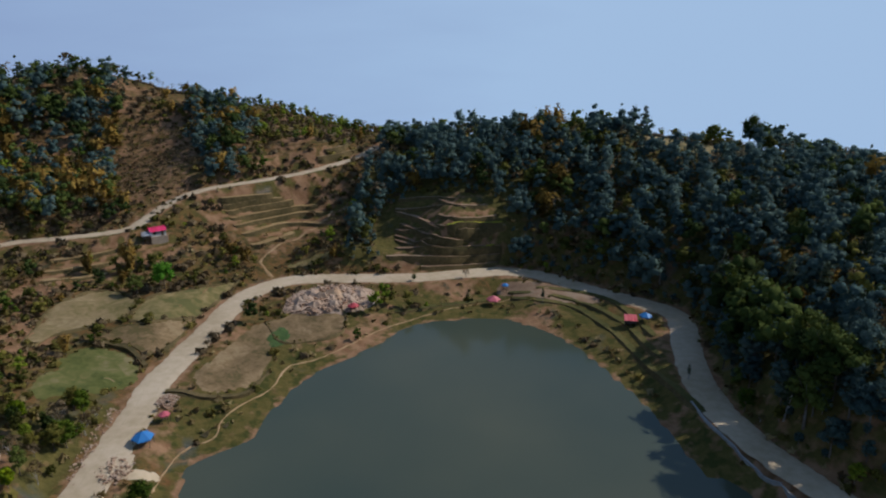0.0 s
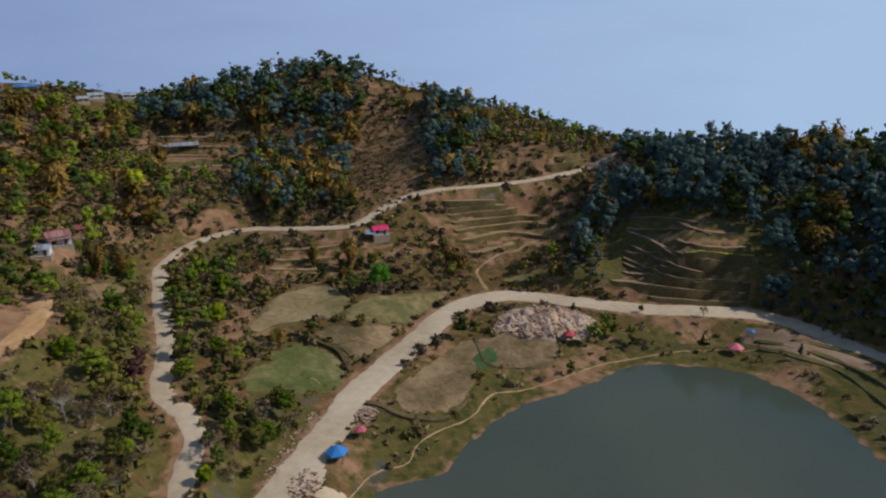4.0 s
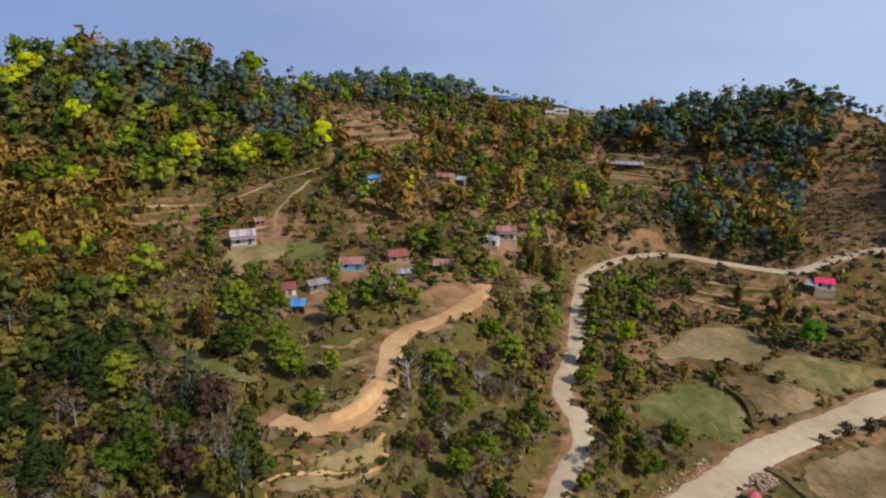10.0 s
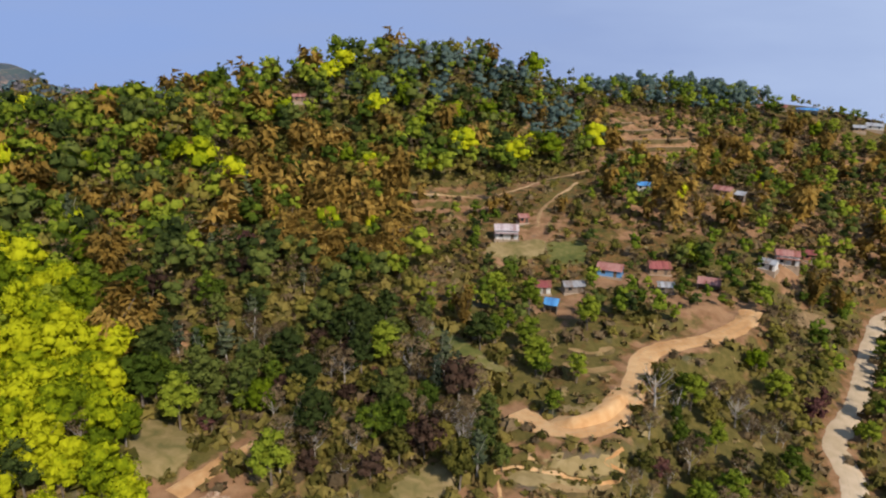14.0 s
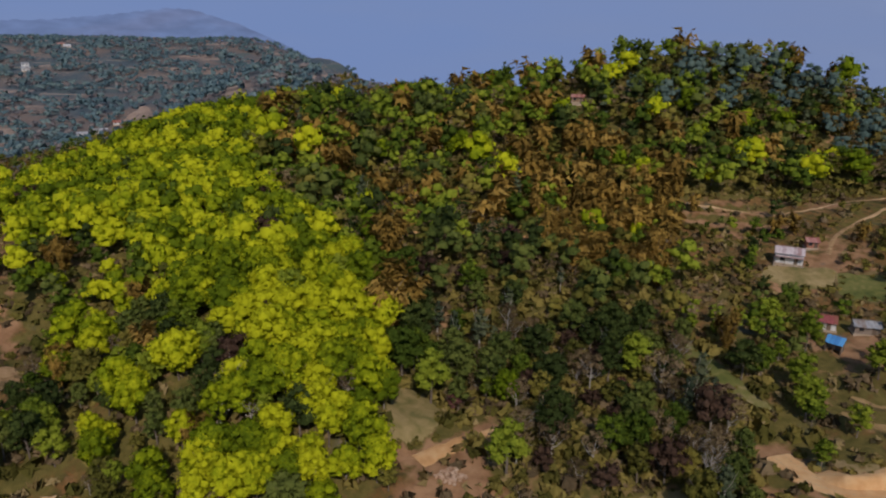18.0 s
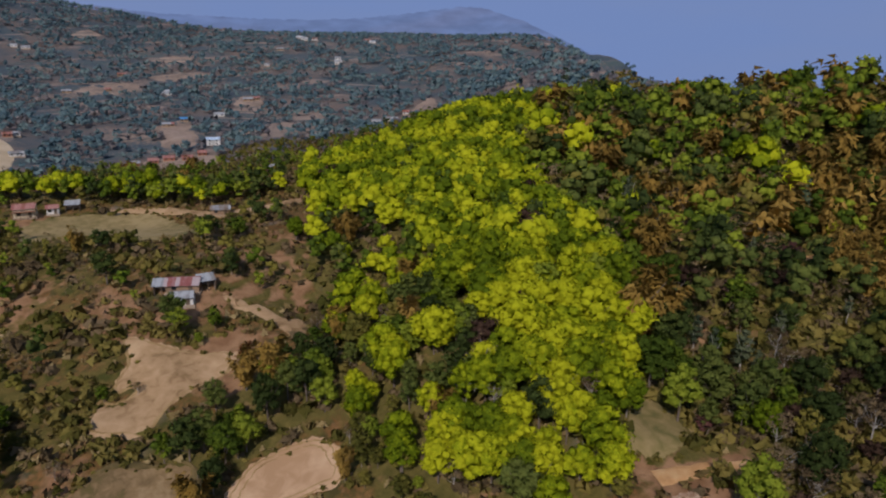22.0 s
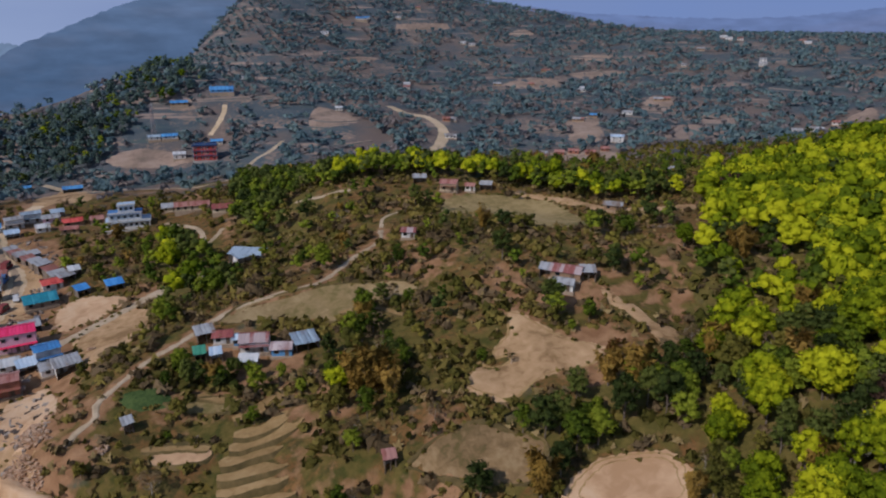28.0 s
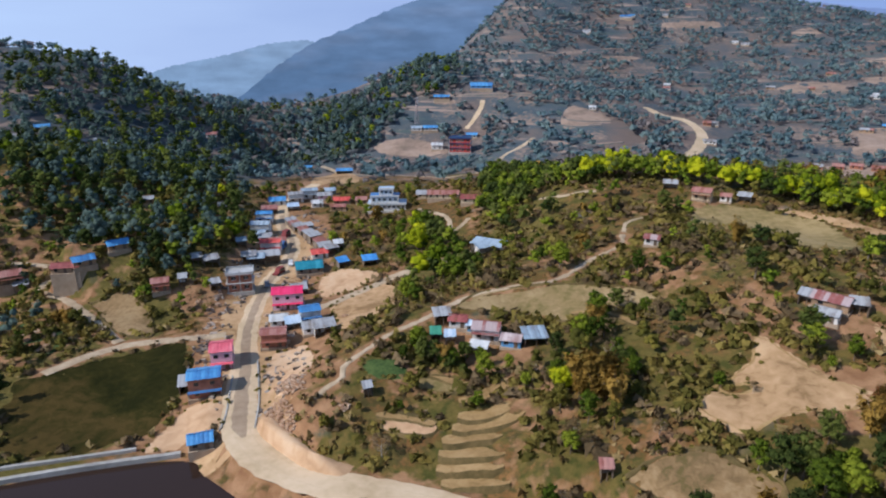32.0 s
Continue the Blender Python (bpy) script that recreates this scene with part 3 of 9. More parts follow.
for cx, cy, rad, rise in TERRACES:
    m = np.clip((rad - np.hypot(GX - cx, GY - cy) - 4 * wave(GX, GY, 30, 8)) / 6, 0, 1)
    f = Z1 / rise - np.floor(Z1 / rise)
    TREAD, RISER = np.maximum(TREAD, m * (f < 0.55)), np.maximum(RISER, m * (f >= 0.55))
    Z1 = step_up(Z1, m, rise)
ROAD_GAP = np.full_like(GX, 1e9)
near_box = (np.abs(GX) < 420) & (np.abs(GY) < 420)
for k, wide in ROADS.items():
    dd, hh = line_distance(GX[near_box], GY[near_box], ROAD_LINES[k])
    g = np.clip((dd - wide * 0.5 - 1.2) / (wide * 0.7 + 1.5), 0, 1)
    g = g * g * (3 - 2 * g)
    Z1[near_box] = (hh - 0.12) * (1 - g) + Z1[near_box] * g
    ROAD_GAP[near_box] = np.minimum(ROAD_GAP[near_box], dd - wide * 0.5)
bank = np.clip(dist_shore / 9, 0, 1)
bank = bank * bank * (3 - 2 * bank)
GZ = np.where(LAKE_MASK, -0.15 - 3.0 * bank, np.where(ROAD_GAP > 0.6, np.where(dist_shore < 80, np.maximum(Z1, 0.25), Z1) * bank + 0.12 * (1 - bank), Z1))


def ground_z(x, y):
    """Height of the ground sheet at a place."""
    x, y = np.asarray(x, float), np.asarray(y, float)
    i = np.clip(np.searchsorted(AX, x) - 1, 0, len(AX) - 2)
    j = np.clip(np.searchsorted(AX, y) - 1, 0, len(AX) - 2)
    u, v = (x - AX[i]) / (AX[i + 1] - AX[i]), (y - AX[j]) / (AX[j + 1] - AX[j])
    return (GZ[i, j] * (1 - u) + GZ[i + 1, j] * u) * (1 - v) + (GZ[i, j + 1] * (1 - u) + GZ[i + 1, j + 1] * u) * v


PLACE = {}
PLACE["lime_wood"] = [(-79.6, -42.5), (-81.4, -34.9), (-84.1, -29.7), (-91.7, -24.8), (-99.5, -24.9), (-113.4, -29.3), (-125.6, -33.5), (-134.5, -39.5), (-145.5, -46.0), (-158.0, -57.0), (-186.5, -79.0), (-199.0, -92.0), (-249.0, -110.0), (-344.4, -131.1), (-318.9, -141.7), (-316.8, -177.3), (-235.6, -168.0), (-207.6, -177.0), (-179.0, -173.0), (-156.3, -140.0), (-131.8, -122.0), (-119.0, -100.0), (-104.0, -82.0), (-92.0, -68.0), (-86.0, -56.0), (-81.0, -48.0)]
PLACE["south_wood"] = [(-36.8, 208.1), (-38.9, 267.6), (-31.0, 304.4), (10.8, 297.3), (75.1, 271.4), (111.3, 262.3), (253.0, 402.1), (82.8, 92.8), (74.2, 105.8), (69.1, 139.8), (74.6, 173.6), (55.8, 195.3), (30.1, 214.5), (-15.5, 211.0)]
PLACE["south_terraces"] = [(-31.0, 233.0), (-24.0, 243.0), (2.0, 236.0), (19.0, 229.0), (20.0, 214.0), (-2.0, 209.0), (-24.0, 210.0)]
PLACE["west_wood"] = [(-276.7, 291.6), (-237.5, 340.9), (-162.3, 370.5), (-108.3, 336.0), (-77.8, 254.4), (-102.2, 238.0), (-112.0, 212.3), (-151.2, 197.8), (-211.1, 251.1)]
PLACE["north_wood"] = [(-365.8, -159.4), (-557.0, -146.7), (-325.8, -21.0), (-314.7, 14.0), (-322.9, 51.4), (-321.1, 95.5), (-310.8, 146.3), (-276.4, 131.3), (-252.7, 105.9), (-227.8, 35.1), (-176.7, 34.3), (-152.5, 17.6), (-138.4, 43.4), (-119.0, 39.9), (-104.2, 38.3), (-94.4, 28.2), (-93.9, -3.6), (-97.8, -33.8), (-120.0, -60.8)]
PLACE["scrub_east"] = [(-103.2, 115.7), (-123.3, 154.9), (-141.6, 185.0), (-159.2, 175.6), (-133.6, 141.4), (-105.1, 111.9), (-86.6, 96.3), (-74.5, 78.9), (-69.9, 89.5), (-73.1, 121.7), (-88.0, 111.5)]
PLACE["lower_scrub"] = [(-79.6, 76.7), (-111.8, 110.2), (-154.8, 156.3), (-137.8, 109.5), (-124.6, 92.2), (-121.1, 71.3), (-101.4, 59.3), (-98.5, 43.0), (-95.5, 34.5)]
PLACE["hamlet_trees"] = [(-175.6, 41.9), (-163.6, 63.6), (-163.2, 88.2), (-169.5, 120.6), (-165.6, 155.2), (-147.8, 147.1), (-131.1, 106.6), (-133.7, 95.8), (-129.8, 70.0), (-109.4, 55.1), (-114.7, 43.1), (-147.0, 40.5)]
PLACE["west_scrub"] = [(-184.5, 89.3), (-293.4, 138.6), (-335.7, 250.7), (-286.9, 302.6), (-159.7, 183.1), (-169.9, 154.3), (-179.4, 129.0)]
PLACE["dark_east"] = [(210.0, -426.6), (159.4, -461.8), (108.5, -445.5), (82.4, -483.0), (56.8, -337.8), (47.7, -247.5), (59.9, -214.8), (82.7, -217.8), (127.7, -242.4)]
PLACE["marsh"] = [(90.7, -164.1), (68.9, -176.0), (52.1, -179.1), (46.8, -156.1), (53.7, -138.4), (79.9, -134.6)]
PLACE["wood_knoll_lower"] = [(-4.6, -151.4), (-23.4, -148.2), (-23.3, -136.5), (-5.9, -143.9)]
PLACE["knoll_wood"] = [(-35.8, -136.4), (-48.7, -159.2), (-60.7, -150.7), (-56.2, -121.1), (-40.3, -116.2)]
PLACE["pit_wood"] = [(-64.0, -93.0), (-78.0, -97.5), (-86.0, -93.0), (-100.4, -91.0), (-84.1, -73.9), (-74.2, -80.6), (-61.3, -85.8), (-53.4, -84.0), (-50.0, -87.0)]
PLACE["hedge_row"] = [(-69.6, -241.2), (-99.1, -243.1), (-123.3, -220.4), (-137.3, -200.5), (-155.6, -186.0), (-174.4, -173.5), (-183.1, -177.5), (-152.0, -207.8), (-128.1, -229.1), (-106.0, -259.7), (-75.9, -262.2)]
PLACE["town_wood"] = [(-5.1, -200.4), (-10.0, -264.3), (-23.3, -260.0), (-32.9, -213.0), (-24.5, -191.9)]
PLACE["town_wood_b"] = [(-41.8, -259.7), (-61.3, -367.4), (-77.4, -284.1), (-61.4, -221.7), (-45.6, -230.0)]
PLACE["field_tan"] = [(-109.3, 167.4), (-107.0, 172.4), (-103.2, 176.2), (-97.6, 173.2), (-91.4, 168.7), (-89.9, 164.4), (-91.4, 155.6), (-95.5, 152.1), (-102.3, 144.0), (-103.2, 136.7), (-106.8, 138.6), (-109.5, 149.6), (-112.1, 159.4)]
PLACE["field_pale"] = [(-88.2, 156.3), (-89.4, 162.2), (-88.9, 170.1), (-81.8, 179.4), (-74.3, 186.5), (-69.6, 193.4), (-70.6, 182.9), (-72.2, 172.9), (-73.0, 166.8), (-77.6, 160.0), (-83.5, 156.3)]
PLACE["field_brown"] = [(-91.9, 146.8), (-89.8, 152.4), (-82.9, 155.1), (-77.0, 160.1), (-73.8, 165.2), (-73.0, 158.8), (-73.4, 151.6), (-74.4, 145.3), (-76.9, 140.6), (-80.4, 143.2), (-87.4, 144.8)]
PLACE["paddy"] = [(-94.7, 123.6), (-92.6, 128.1), (-95.4, 131.7), (-92.1, 141.6), (-87.8, 141.9), (-81.5, 140.3), (-75.8, 135.0), (-74.6, 130.6), (-74.5, 126.0), (-78.7, 121.9), (-88.3, 113.9), (-93.1, 116.8)]
PLACE["field_oval"] = [(-60.7, 129.6), (-61.7, 134.2), (-60.2, 143.1), (-57.8, 155.5), (-55.1, 166.1), (-50.4, 163.9), (-46.9, 154.0), (-45.2, 140.0), (-47.5, 130.7), (-53.0, 126.1), (-57.8, 126.3)]
PLACE["field_shore"] = [(-52.9, 166.3), (-41.4, 177.7), (-31.6, 173.7), (-30.3, 163.2), (-39.2, 156.1), (-46.2, 155.8)]
PLACE["veg_plot"] = [(-50.7, 157.0), (-48.5, 163.5), (-45.5, 162.8), (-43.8, 157.0), (-47.1, 150.8)]
PLACE["rubble"] = [(-50.5, 172.6), (-50.0, 184.8), (-43.0, 192.3), (-31.0, 193.0), (-22.5, 188.0), (-24.1, 179.0), (-31.0, 173.3), (-39.5, 171.2)]
PLACE["bare_strip"] = [(17.7, 202.5), (30.7, 200.3), (45.9, 190.3), (44.9, 183.9), (29.5, 187.9), (15.7, 198.1)]
PLACE["small_field"] = [(-58.1, 206.3), (-45.3, 212.0), (-41.0, 209.8), (-44.9, 209.0), (-56.0, 205.8)]
PLACE["sand_field"] = [(-57.6, -109.9), (-64.7, -115.4), (-64.2, -113.4), (-64.8, -111.2), (-67.6, -110.2), (-69.8, -110.8), (-69.6, -112.6), (-67.3, -113.9), (-68.8, -116.5), (-74.5, -119.8), (-78.0, -126.8), (-80.2, -125.2), (-82.3, -115.1), (-84.6, -108.5), (-88.2, -104.0), (-84.0, -99.1), (-79.1, -100.4), (-74.8, -101.3), (-68.5, -100.6), (-62.6, -99.0), (-60.1, -102.4), (-57.4, -106.2)]
PLACE["pit"] = [(-63.1, -80.8), (-70.1, -81.5), (-77.9, -77.7), (-80.6, -72.7), (-79.0, -68.4), (-75.0, -64.7), (-59.9, -76.9)]
PLACE["knoll_field"] = [(-18.7, -162.9), (-27.0, -169.9), (-38.8, -168.6), (-49.1, -167.4), (-62.3, -161.9), (-68.7, -155.5), (-65.2, -149.9), (-55.4, -156.0), (-46.8, -153.0), (-38.2, -158.5), (-30.1, -161.2)]
PLACE["hilltop_field"] = [(-91.7, -192.8), (-105.6, -212.7), (-123.7, -208.6), (-138.2, -188.2), (-125.1, -156.1), (-112.2, -163.1), (-109.2, -191.0)]
PLACE["hilltop_sand"] = [(-126.4, -209.3), (-137.6, -200.9), (-148.4, -186.1), (-168.1, -159.8), (-158.5, -150.4), (-146.8, -175.1), (-138.2, -191.3)]
PLACE["lower_field"] = [(-40.8, -97.8), (-47.6, -99.1), (-54.8, -98.6), (-59.4, -94.0), (-63.9, -88.8), (-57.5, -83.8), (-46.5, -91.3)]
PLACE["sand_strip"] = [(-101.8, -123.4), (-101.7, -116.5), (-103.3, -112.0), (-103.5, -105.4), (-106.5, -102.0), (-100.6, -95.4), (-98.0, -97.7), (-98.7, -103.0), (-99.0, -109.3), (-98.4, -116.9)]
PLACE["plot_a"] = [(-4.3, -139.9), (-16.3, -137.0), (-21.2, -132.3), (-15.3, -131.6), (-7.1, -136.8)]
PLACE["plot_b"] = [(-0.9, -129.5), (-10.7, -124.5), (-9.0, -120.7), (-0.4, -124.0)]
PLACE["lot_a"] = [(18.8, -224.8), (12.6, -229.4), (4.8, -226.4), (-2.0, -217.6), (3.8, -211.0), (8.6, -207.1), (16.8, -206.2), (19.2, -219.0)]
PLACE["lot_b"] = [(14.2, -197.8), (7.4, -203.7), (-3.5, -210.7), (-5.7, -196.0), (-6.8, -182.1), (1.4, -170.0), (9.1, -170.9), (11.4, -178.8), (14.1, -193.6)]
PLACE["lot_c"] = [(29.0, -164.6), (27.8, -170.2), (23.1, -170.9), (19.3, -171.8), (16.2, -161.2), (16.6, -148.0), (21.6, -143.7), (26.4, -145.6), (28.4, -154.7)]
PLACE["lot_d"] = [(45.0, -148.3), (36.2, -146.6), (35.5, -136.5), (45.3, -133.5), (50.9, -134.7)]
PLACE["left_field"] = [(87.4, -208.4), (76.3, -211.7), (68.9, -202.1), (63.1, -186.6), (73.1, -189.4)]
PLACE["school_lot"] = [(0.8, -473.5), (-12.9, -480.3), (-31.9, -476.4), (-52.2, -451.0), (-30.0, -450.5), (-8.3, -460.4)]
PLACE["ground_lot"] = [(32.4, -351.0), (24.4, -439.8), (11.6, -421.3), (5.6, -356.5), (27.5, -340.9)]
PLACE["orange_cut"] = [(-122.9, -451.1), (-140.7, -488.6), (-158.4, -449.4), (-126.9, -438.0)]
PLACE["far_lot"] = [(-419.4, -330.6), (-453.4, -306.0), (-458.2, -301.6), (-418.1, -304.0)]
PLACE["village_lot"] = [(-243.1, -375.7), (-272.0, -381.5), (-294.1, -352.4), (-274.8, -322.2), (-257.7, -351.1)]
PLACE["village_lot_b"] = [(-319.2, -431.2), (-336.7, -420.9), (-308.6, -383.8), (-292.9, -397.2)]
PLACE["lawn"] = [(-191.1, 55.4), (-188.6, 70.9), (-179.4, 68.5), (-179.0, 59.1), (-183.8, 52.1)]
PLACE["lawn_green"] = [(-186.0, 70.9), (-186.0, 82.6), (-172.7, 77.9), (-175.5, 68.8)]
PLACE["hamlet_plot"] = [(-148.4, 127.3), (-150.9, 139.5), (-142.7, 136.5), (-139.9, 122.6)]
PLACE["clearing"] = [(-96.7, 12.8), (-102.1, 22.3), (-97.3, 25.1), (-92.6, 21.1), (-94.1, 13.2)]
PLACE["road_far"] = [(-200.9, -500.7), (-204.7, -480.7), (-218.4, -473.0), (-217.9, -446.7), (-204.0, -416.7), (-179.5, -379.2)]
PLACE["lane_far"] = [(-102.8, -437.6), (-91.6, -424.2), (-80.3, -416.8), (-65.6, -391.5), (-49.8, -366.6), (-23.1, -372.3), (2.7, -402.5), (32.2, -456.4)]
PLACE["lane_mid"] = [(-9.2, -212.3), (-18.5, -221.2), (-31.0, -222.9), (-39.0, -226.7)]
PLACE["lane_upper"] = [(-228.7, 39.0), (-226.6, 54.1), (-226.4, 70.0), (-249.0, 104.4), (-251.5, 115.0)]
PLACE["lane_white"] = [(-196.3, 71.8), (-210.3, 78.7), (-226.8, 95.3), (-230.6, 99.0)]
PLACE["lane_wood"] = [(-194.9, -49.2), (-199.1, -39.4), (-191.9, -20.4), (-204.9, -6.3), (-209.9, 5.0)]
PLACE["lane_field"] = [(-59.7, 199.8), (-64.8, 204.5), (-65.1, 209.6), (-59.0, 225.4), (-51.5, 238.5), (-47.3, 246.5)]
PLACE["lane_top"] = [(-61.3, -247.5), (-68.0, -237.5), (-79.1, -234.0)]
PLACE["lane_villa"] = [(-19.2, -293.9), (-29.2, -272.4), (-29.2, -253.3), (-37.3, -264.4)]
PLACE["spur_flank"] = [(-150.0, -130.0), (-143.0, -118.0), (-125.0, -95.0), (-110.0, -77.0), (-97.0, -63.0), (-88.0, -53.0), (-82.0, -46.5), (-78.0, -50.0), (-77.0, -66.4), (-91.9, -80.7), (-111.7, -101.8), (-132.0, -122.0)]
PLACE["scarp"] = [(-94.8, 140.4), (-92.4, 143.1), (-88.5, 143.3), (-82.2, 142.0), (-77.8, 138.7), (-74.6, 135.4)]
PLACE["oval_scarp"] = [(-65.0, 124.0), (-61.2, 124.1), (-56.9, 123.1), (-51.7, 124.0), (-47.3, 127.5), (-45.6, 132.3)]
PLACE["gully_wood"] = [(-99.0, -12.0), (-122.0, -22.0), (-160.0, -38.0), (-190.0, -30.0), (-180.0, 0.0), (-150.0, 18.0), (-135.0, 40.0), (-106.0, 36.0), (-95.0, 28.0), (-95.0, 0.0)]
PLACE["town_yard"] = [(49.0, -158.0), (50.0, -200.0), (50.0, -262.0), (46.0, -300.0), (20.0, -300.0), (16.0, -250.0), (13.0, -205.0), (13.0, -170.0), (16.0, -140.0), (34.0, -138.0)]
PLACE["vegetable_bed"] = [(3.4, -145.3), (-3.1, -144.7), (-6.5, -139.6), (0.3, -138.6), (3.9, -142.2)]
HILL_STEPS = [(-335, -640, 45), (-520, -690, 60), (-510, -850, 60), (-425, -455, 42), (-235, -690, 50), (-610, -530, 55), (-300, -520, 36), (-345, -800, 50), (-640, -690, 60), (-180, -600, 42), (-470, -560, 45), (-560, -430, 45), (-420, -760, 50), (-700, -480, 50), (-250, -830, 45)]
for k, (hx, hy, hr) in enumerate(HILL_STEPS):
    PLACE["hill_steps_%d" % k] = [(hx + hr * (0.8 + 0.3 * math.sin(3 * w + k)) * math.cos(w), hy + 0.8 * hr * (0.8 + 0.3 * math.cos(2 * w + k)) * math.sin(w)) for w in (0.0, 0.8, 1.6, 2.4, 3.1, 3.9, 4.7, 5.5)]
PLACE["orange_foot"] = [(-106.4, 42.9), (-104.0, 45.2), (-102.6, 47.8), (-102.9, 52.5), (-105.5, 56.8), (-108.9, 59.9), (-112.4, 62.4)]
PLACE["bench"] = [(-112.1, 46.4), (-108.8, 50.3), (-109.5, 55.5), (-112.3, 61.1), (-109.5, 59.5), (-106.8, 56.7), (-105.6, 51.8), (-108.2, 47.3)]
PLACE["green_step_a"] = [(-98.7, 38.3), (-98.3, 42.0), (-96.1, 45.9), (-95.7, 51.9), (-94.3, 52.3), (-93.2, 48.2), (-94.9, 42.1)]
PLACE["green_step_b"] = [(-97.4, 32.5), (-96.7, 37.3), (-92.7, 44.6), (-92.1, 50.4), (-90.4, 47.0), (-92.0, 38.5), (-94.6, 32.8)]
PLACE["path_a"] = [(-90.8, 29.8), (-95.2, 30.6), (-98.4, 31.1), (-97.4, 36.7), (-95.1, 40.5), (-92.6, 46.3), (-92.5, 50.6), (-93.3, 52.5)]
PLACE["path_b"] = [(-93.6, 52.6), (-94.9, 48.9), (-95.5, 51.4), (-96.3, 53.3), (-97.3, 52.1)]
PLACE["path_c"] = [(-99.5, 38.0), (-97.6, 36.9)]
PLACE["gully_grass"] = [(-148.0, 27.3), (-139.6, 32.0), (-129.1, 38.1), (-123.6, 41.3), (-121.7, 39.5), (-128.4, 33.0), (-138.0, 26.6)]
PLACE["track_grass"] = [(-115.5, -29.8), (-116.5, -24.3), (-110.6, -18.4), (-103.6, -19.4), (-99.9, -23.6), (-98.9, -26.9)]
PLACE["west_crown"] = [(-285.0, 300.0), (-231.0, 345.0), (-175.0, 356.0), (-160.0, 316.0), (-198.0, 294.0), (-262.0, 274.0)]
PLACE["west_foot"] = [(-182.0, 252.0), (-150.0, 250.0), (-122.0, 232.0), (-107.0, 212.0), (-133.0, 199.0), (-168.0, 214.0)]
PLACE["west_end"] = [(-139.0, 342.0), (-118.0, 345.0), (-90.0, 300.0), (-85.0, 272.0), (-78.0, 246.0), (-91.0, 235.0), (-104.0, 262.0), (-128.0, 312.0)]
PLACE["west_flank"] = [(-218.0, 313.0), (-195.0, 321.0), (-172.0, 319.0), (-150.0, 290.0), (-128.0, 236.0), (-114.0, 212.0), (-136.0, 206.0), (-152.0, 202.0), (-180.0, 240.0)]
PLACE["lake_bank"] = [(5.0, 192.0), (14.0, 203.0), (40.0, 200.0), (56.0, 188.0), (60.0, 165.0), (64.0, 135.0), (66.0, 105.0), (58.0, 105.0), (52.0, 140.0), (46.0, 165.0), (36.0, 178.0), (20.0, 186.0)]
PLACE["shore_path"] = [(-54.4, 89.8), (-55.0, 100.9), (-53.7, 106.7), (-49.2, 111.1), (-49.4, 116.6), (-46.8, 124.0), (-42.6, 131.8), (-40.8, 142.8), (-35.2, 148.0), (-29.5, 154.3), (-22.9, 163.2), (-15.6, 171.8), (-1.8, 182.4), (10.0, 189.4), (20.0, 191.7)]
PLACE["paddy_path"] = [(-93.4, 117.0), (-90.0, 122.5), (-86.0, 126.0), (-80.0, 127.5), (-76.0, 125.5)]
PLACE["spilled_cement"] = [(-64.0, 100.4), (-61.1, 99.9), (-59.3, 95.6), (-55.5, 97.2), (-55.1, 94.6), (-60.7, 91.7)]
PLACE["crest_wood"] = [(-288.0, 14.0), (-300.0, 30.0), (-310.0, 56.0), (-318.0, 95.0), (-310.0, 120.0), (-282.0, 132.0), (-268.0, 108.0), (-286.0, 84.0), (-284.0, 58.0), (-274.0, 30.0)]
PLACE["knoll_slope"] = [(-8.0, -108.0), (-30.0, -104.0), (-70.0, -96.0), (-92.0, -112.0), (-106.0, -140.0), (-110.0, -200.0), (-70.0, -236.0), (-20.0, -240.0), (2.0, -190.0), (12.0, -140.0)]
PLACE["gorge_fill"] = [(104.9, -550.7), (52.2, -545.0), (3.4, -528.0), (-7.0, -483.4), (19.5, -457.6), (57.1, -470.0), (64.7, -358.1), (97.2, -432.4)]
PLACE["town_slope"] = [(107.5, -254.3), (79.3, -238.0), (56.0, -250.0), (54.0, -216.0), (64.0, -203.0), (80.7, -206.0), (91.1, -205.1)]
PLACE["lime_edge"] = [(-143.0, -118.0), (-125.0, -95.0), (-110.0, -77.0), (-97.0, -63.0), (-88.0, -53.0), (-91.0, -49.0), (-103.0, -56.0), (-118.0, -68.0), (-134.0, -85.0), (-153.0, -108.0)]
PLACE["scree"] = [(-160.0, 312.0), (-134.0, 318.0), (-110.0, 266.0), (-99.5, 240.0), (-99.0, 220.0), (-111.0, 213.0), (-127.0, 238.0), (-145.0, 264.0)]
PLACE["terraced_west"] = [(-259.7, 277.5), (-212.7, 295.5), (-178.0, 256.0), (-174.0, 178.0), (-206.0, 187.0)]
PLACE["terraced_end"] = [(-92.0, 312.0), (-74.0, 366.0), (-40.0, 310.0), (-44.0, 276.0), (-74.0, 258.0)]
PLACE["terraced_upper"] = [(-314.0, 150.0), (-290.0, 178.0), (-246.0, 150.0), (-266.0, 122.0)]
PLACE["terraced_mid"] = [(-92.0, 233.0), (-52.0, 256.0), (-45.0, 233.0), (-70.0, 210.0)]
PLACE["south_meadow"] = [(75.5, 273.4), (91.3, 271.2), (118.4, 263.3), (106.4, 247.6), (82.6, 255.0)]
PLACE["heap_a"] = [(-65.4, 118.6), (-64.4, 123.2), (-60.7, 121.7), (-60.8, 116.6)]
PLACE["heap_b"] = [(26.2, -138.5), (23.7, -144.6), (18.1, -133.3), (18.5, -129.7), (23.6, -132.9)]
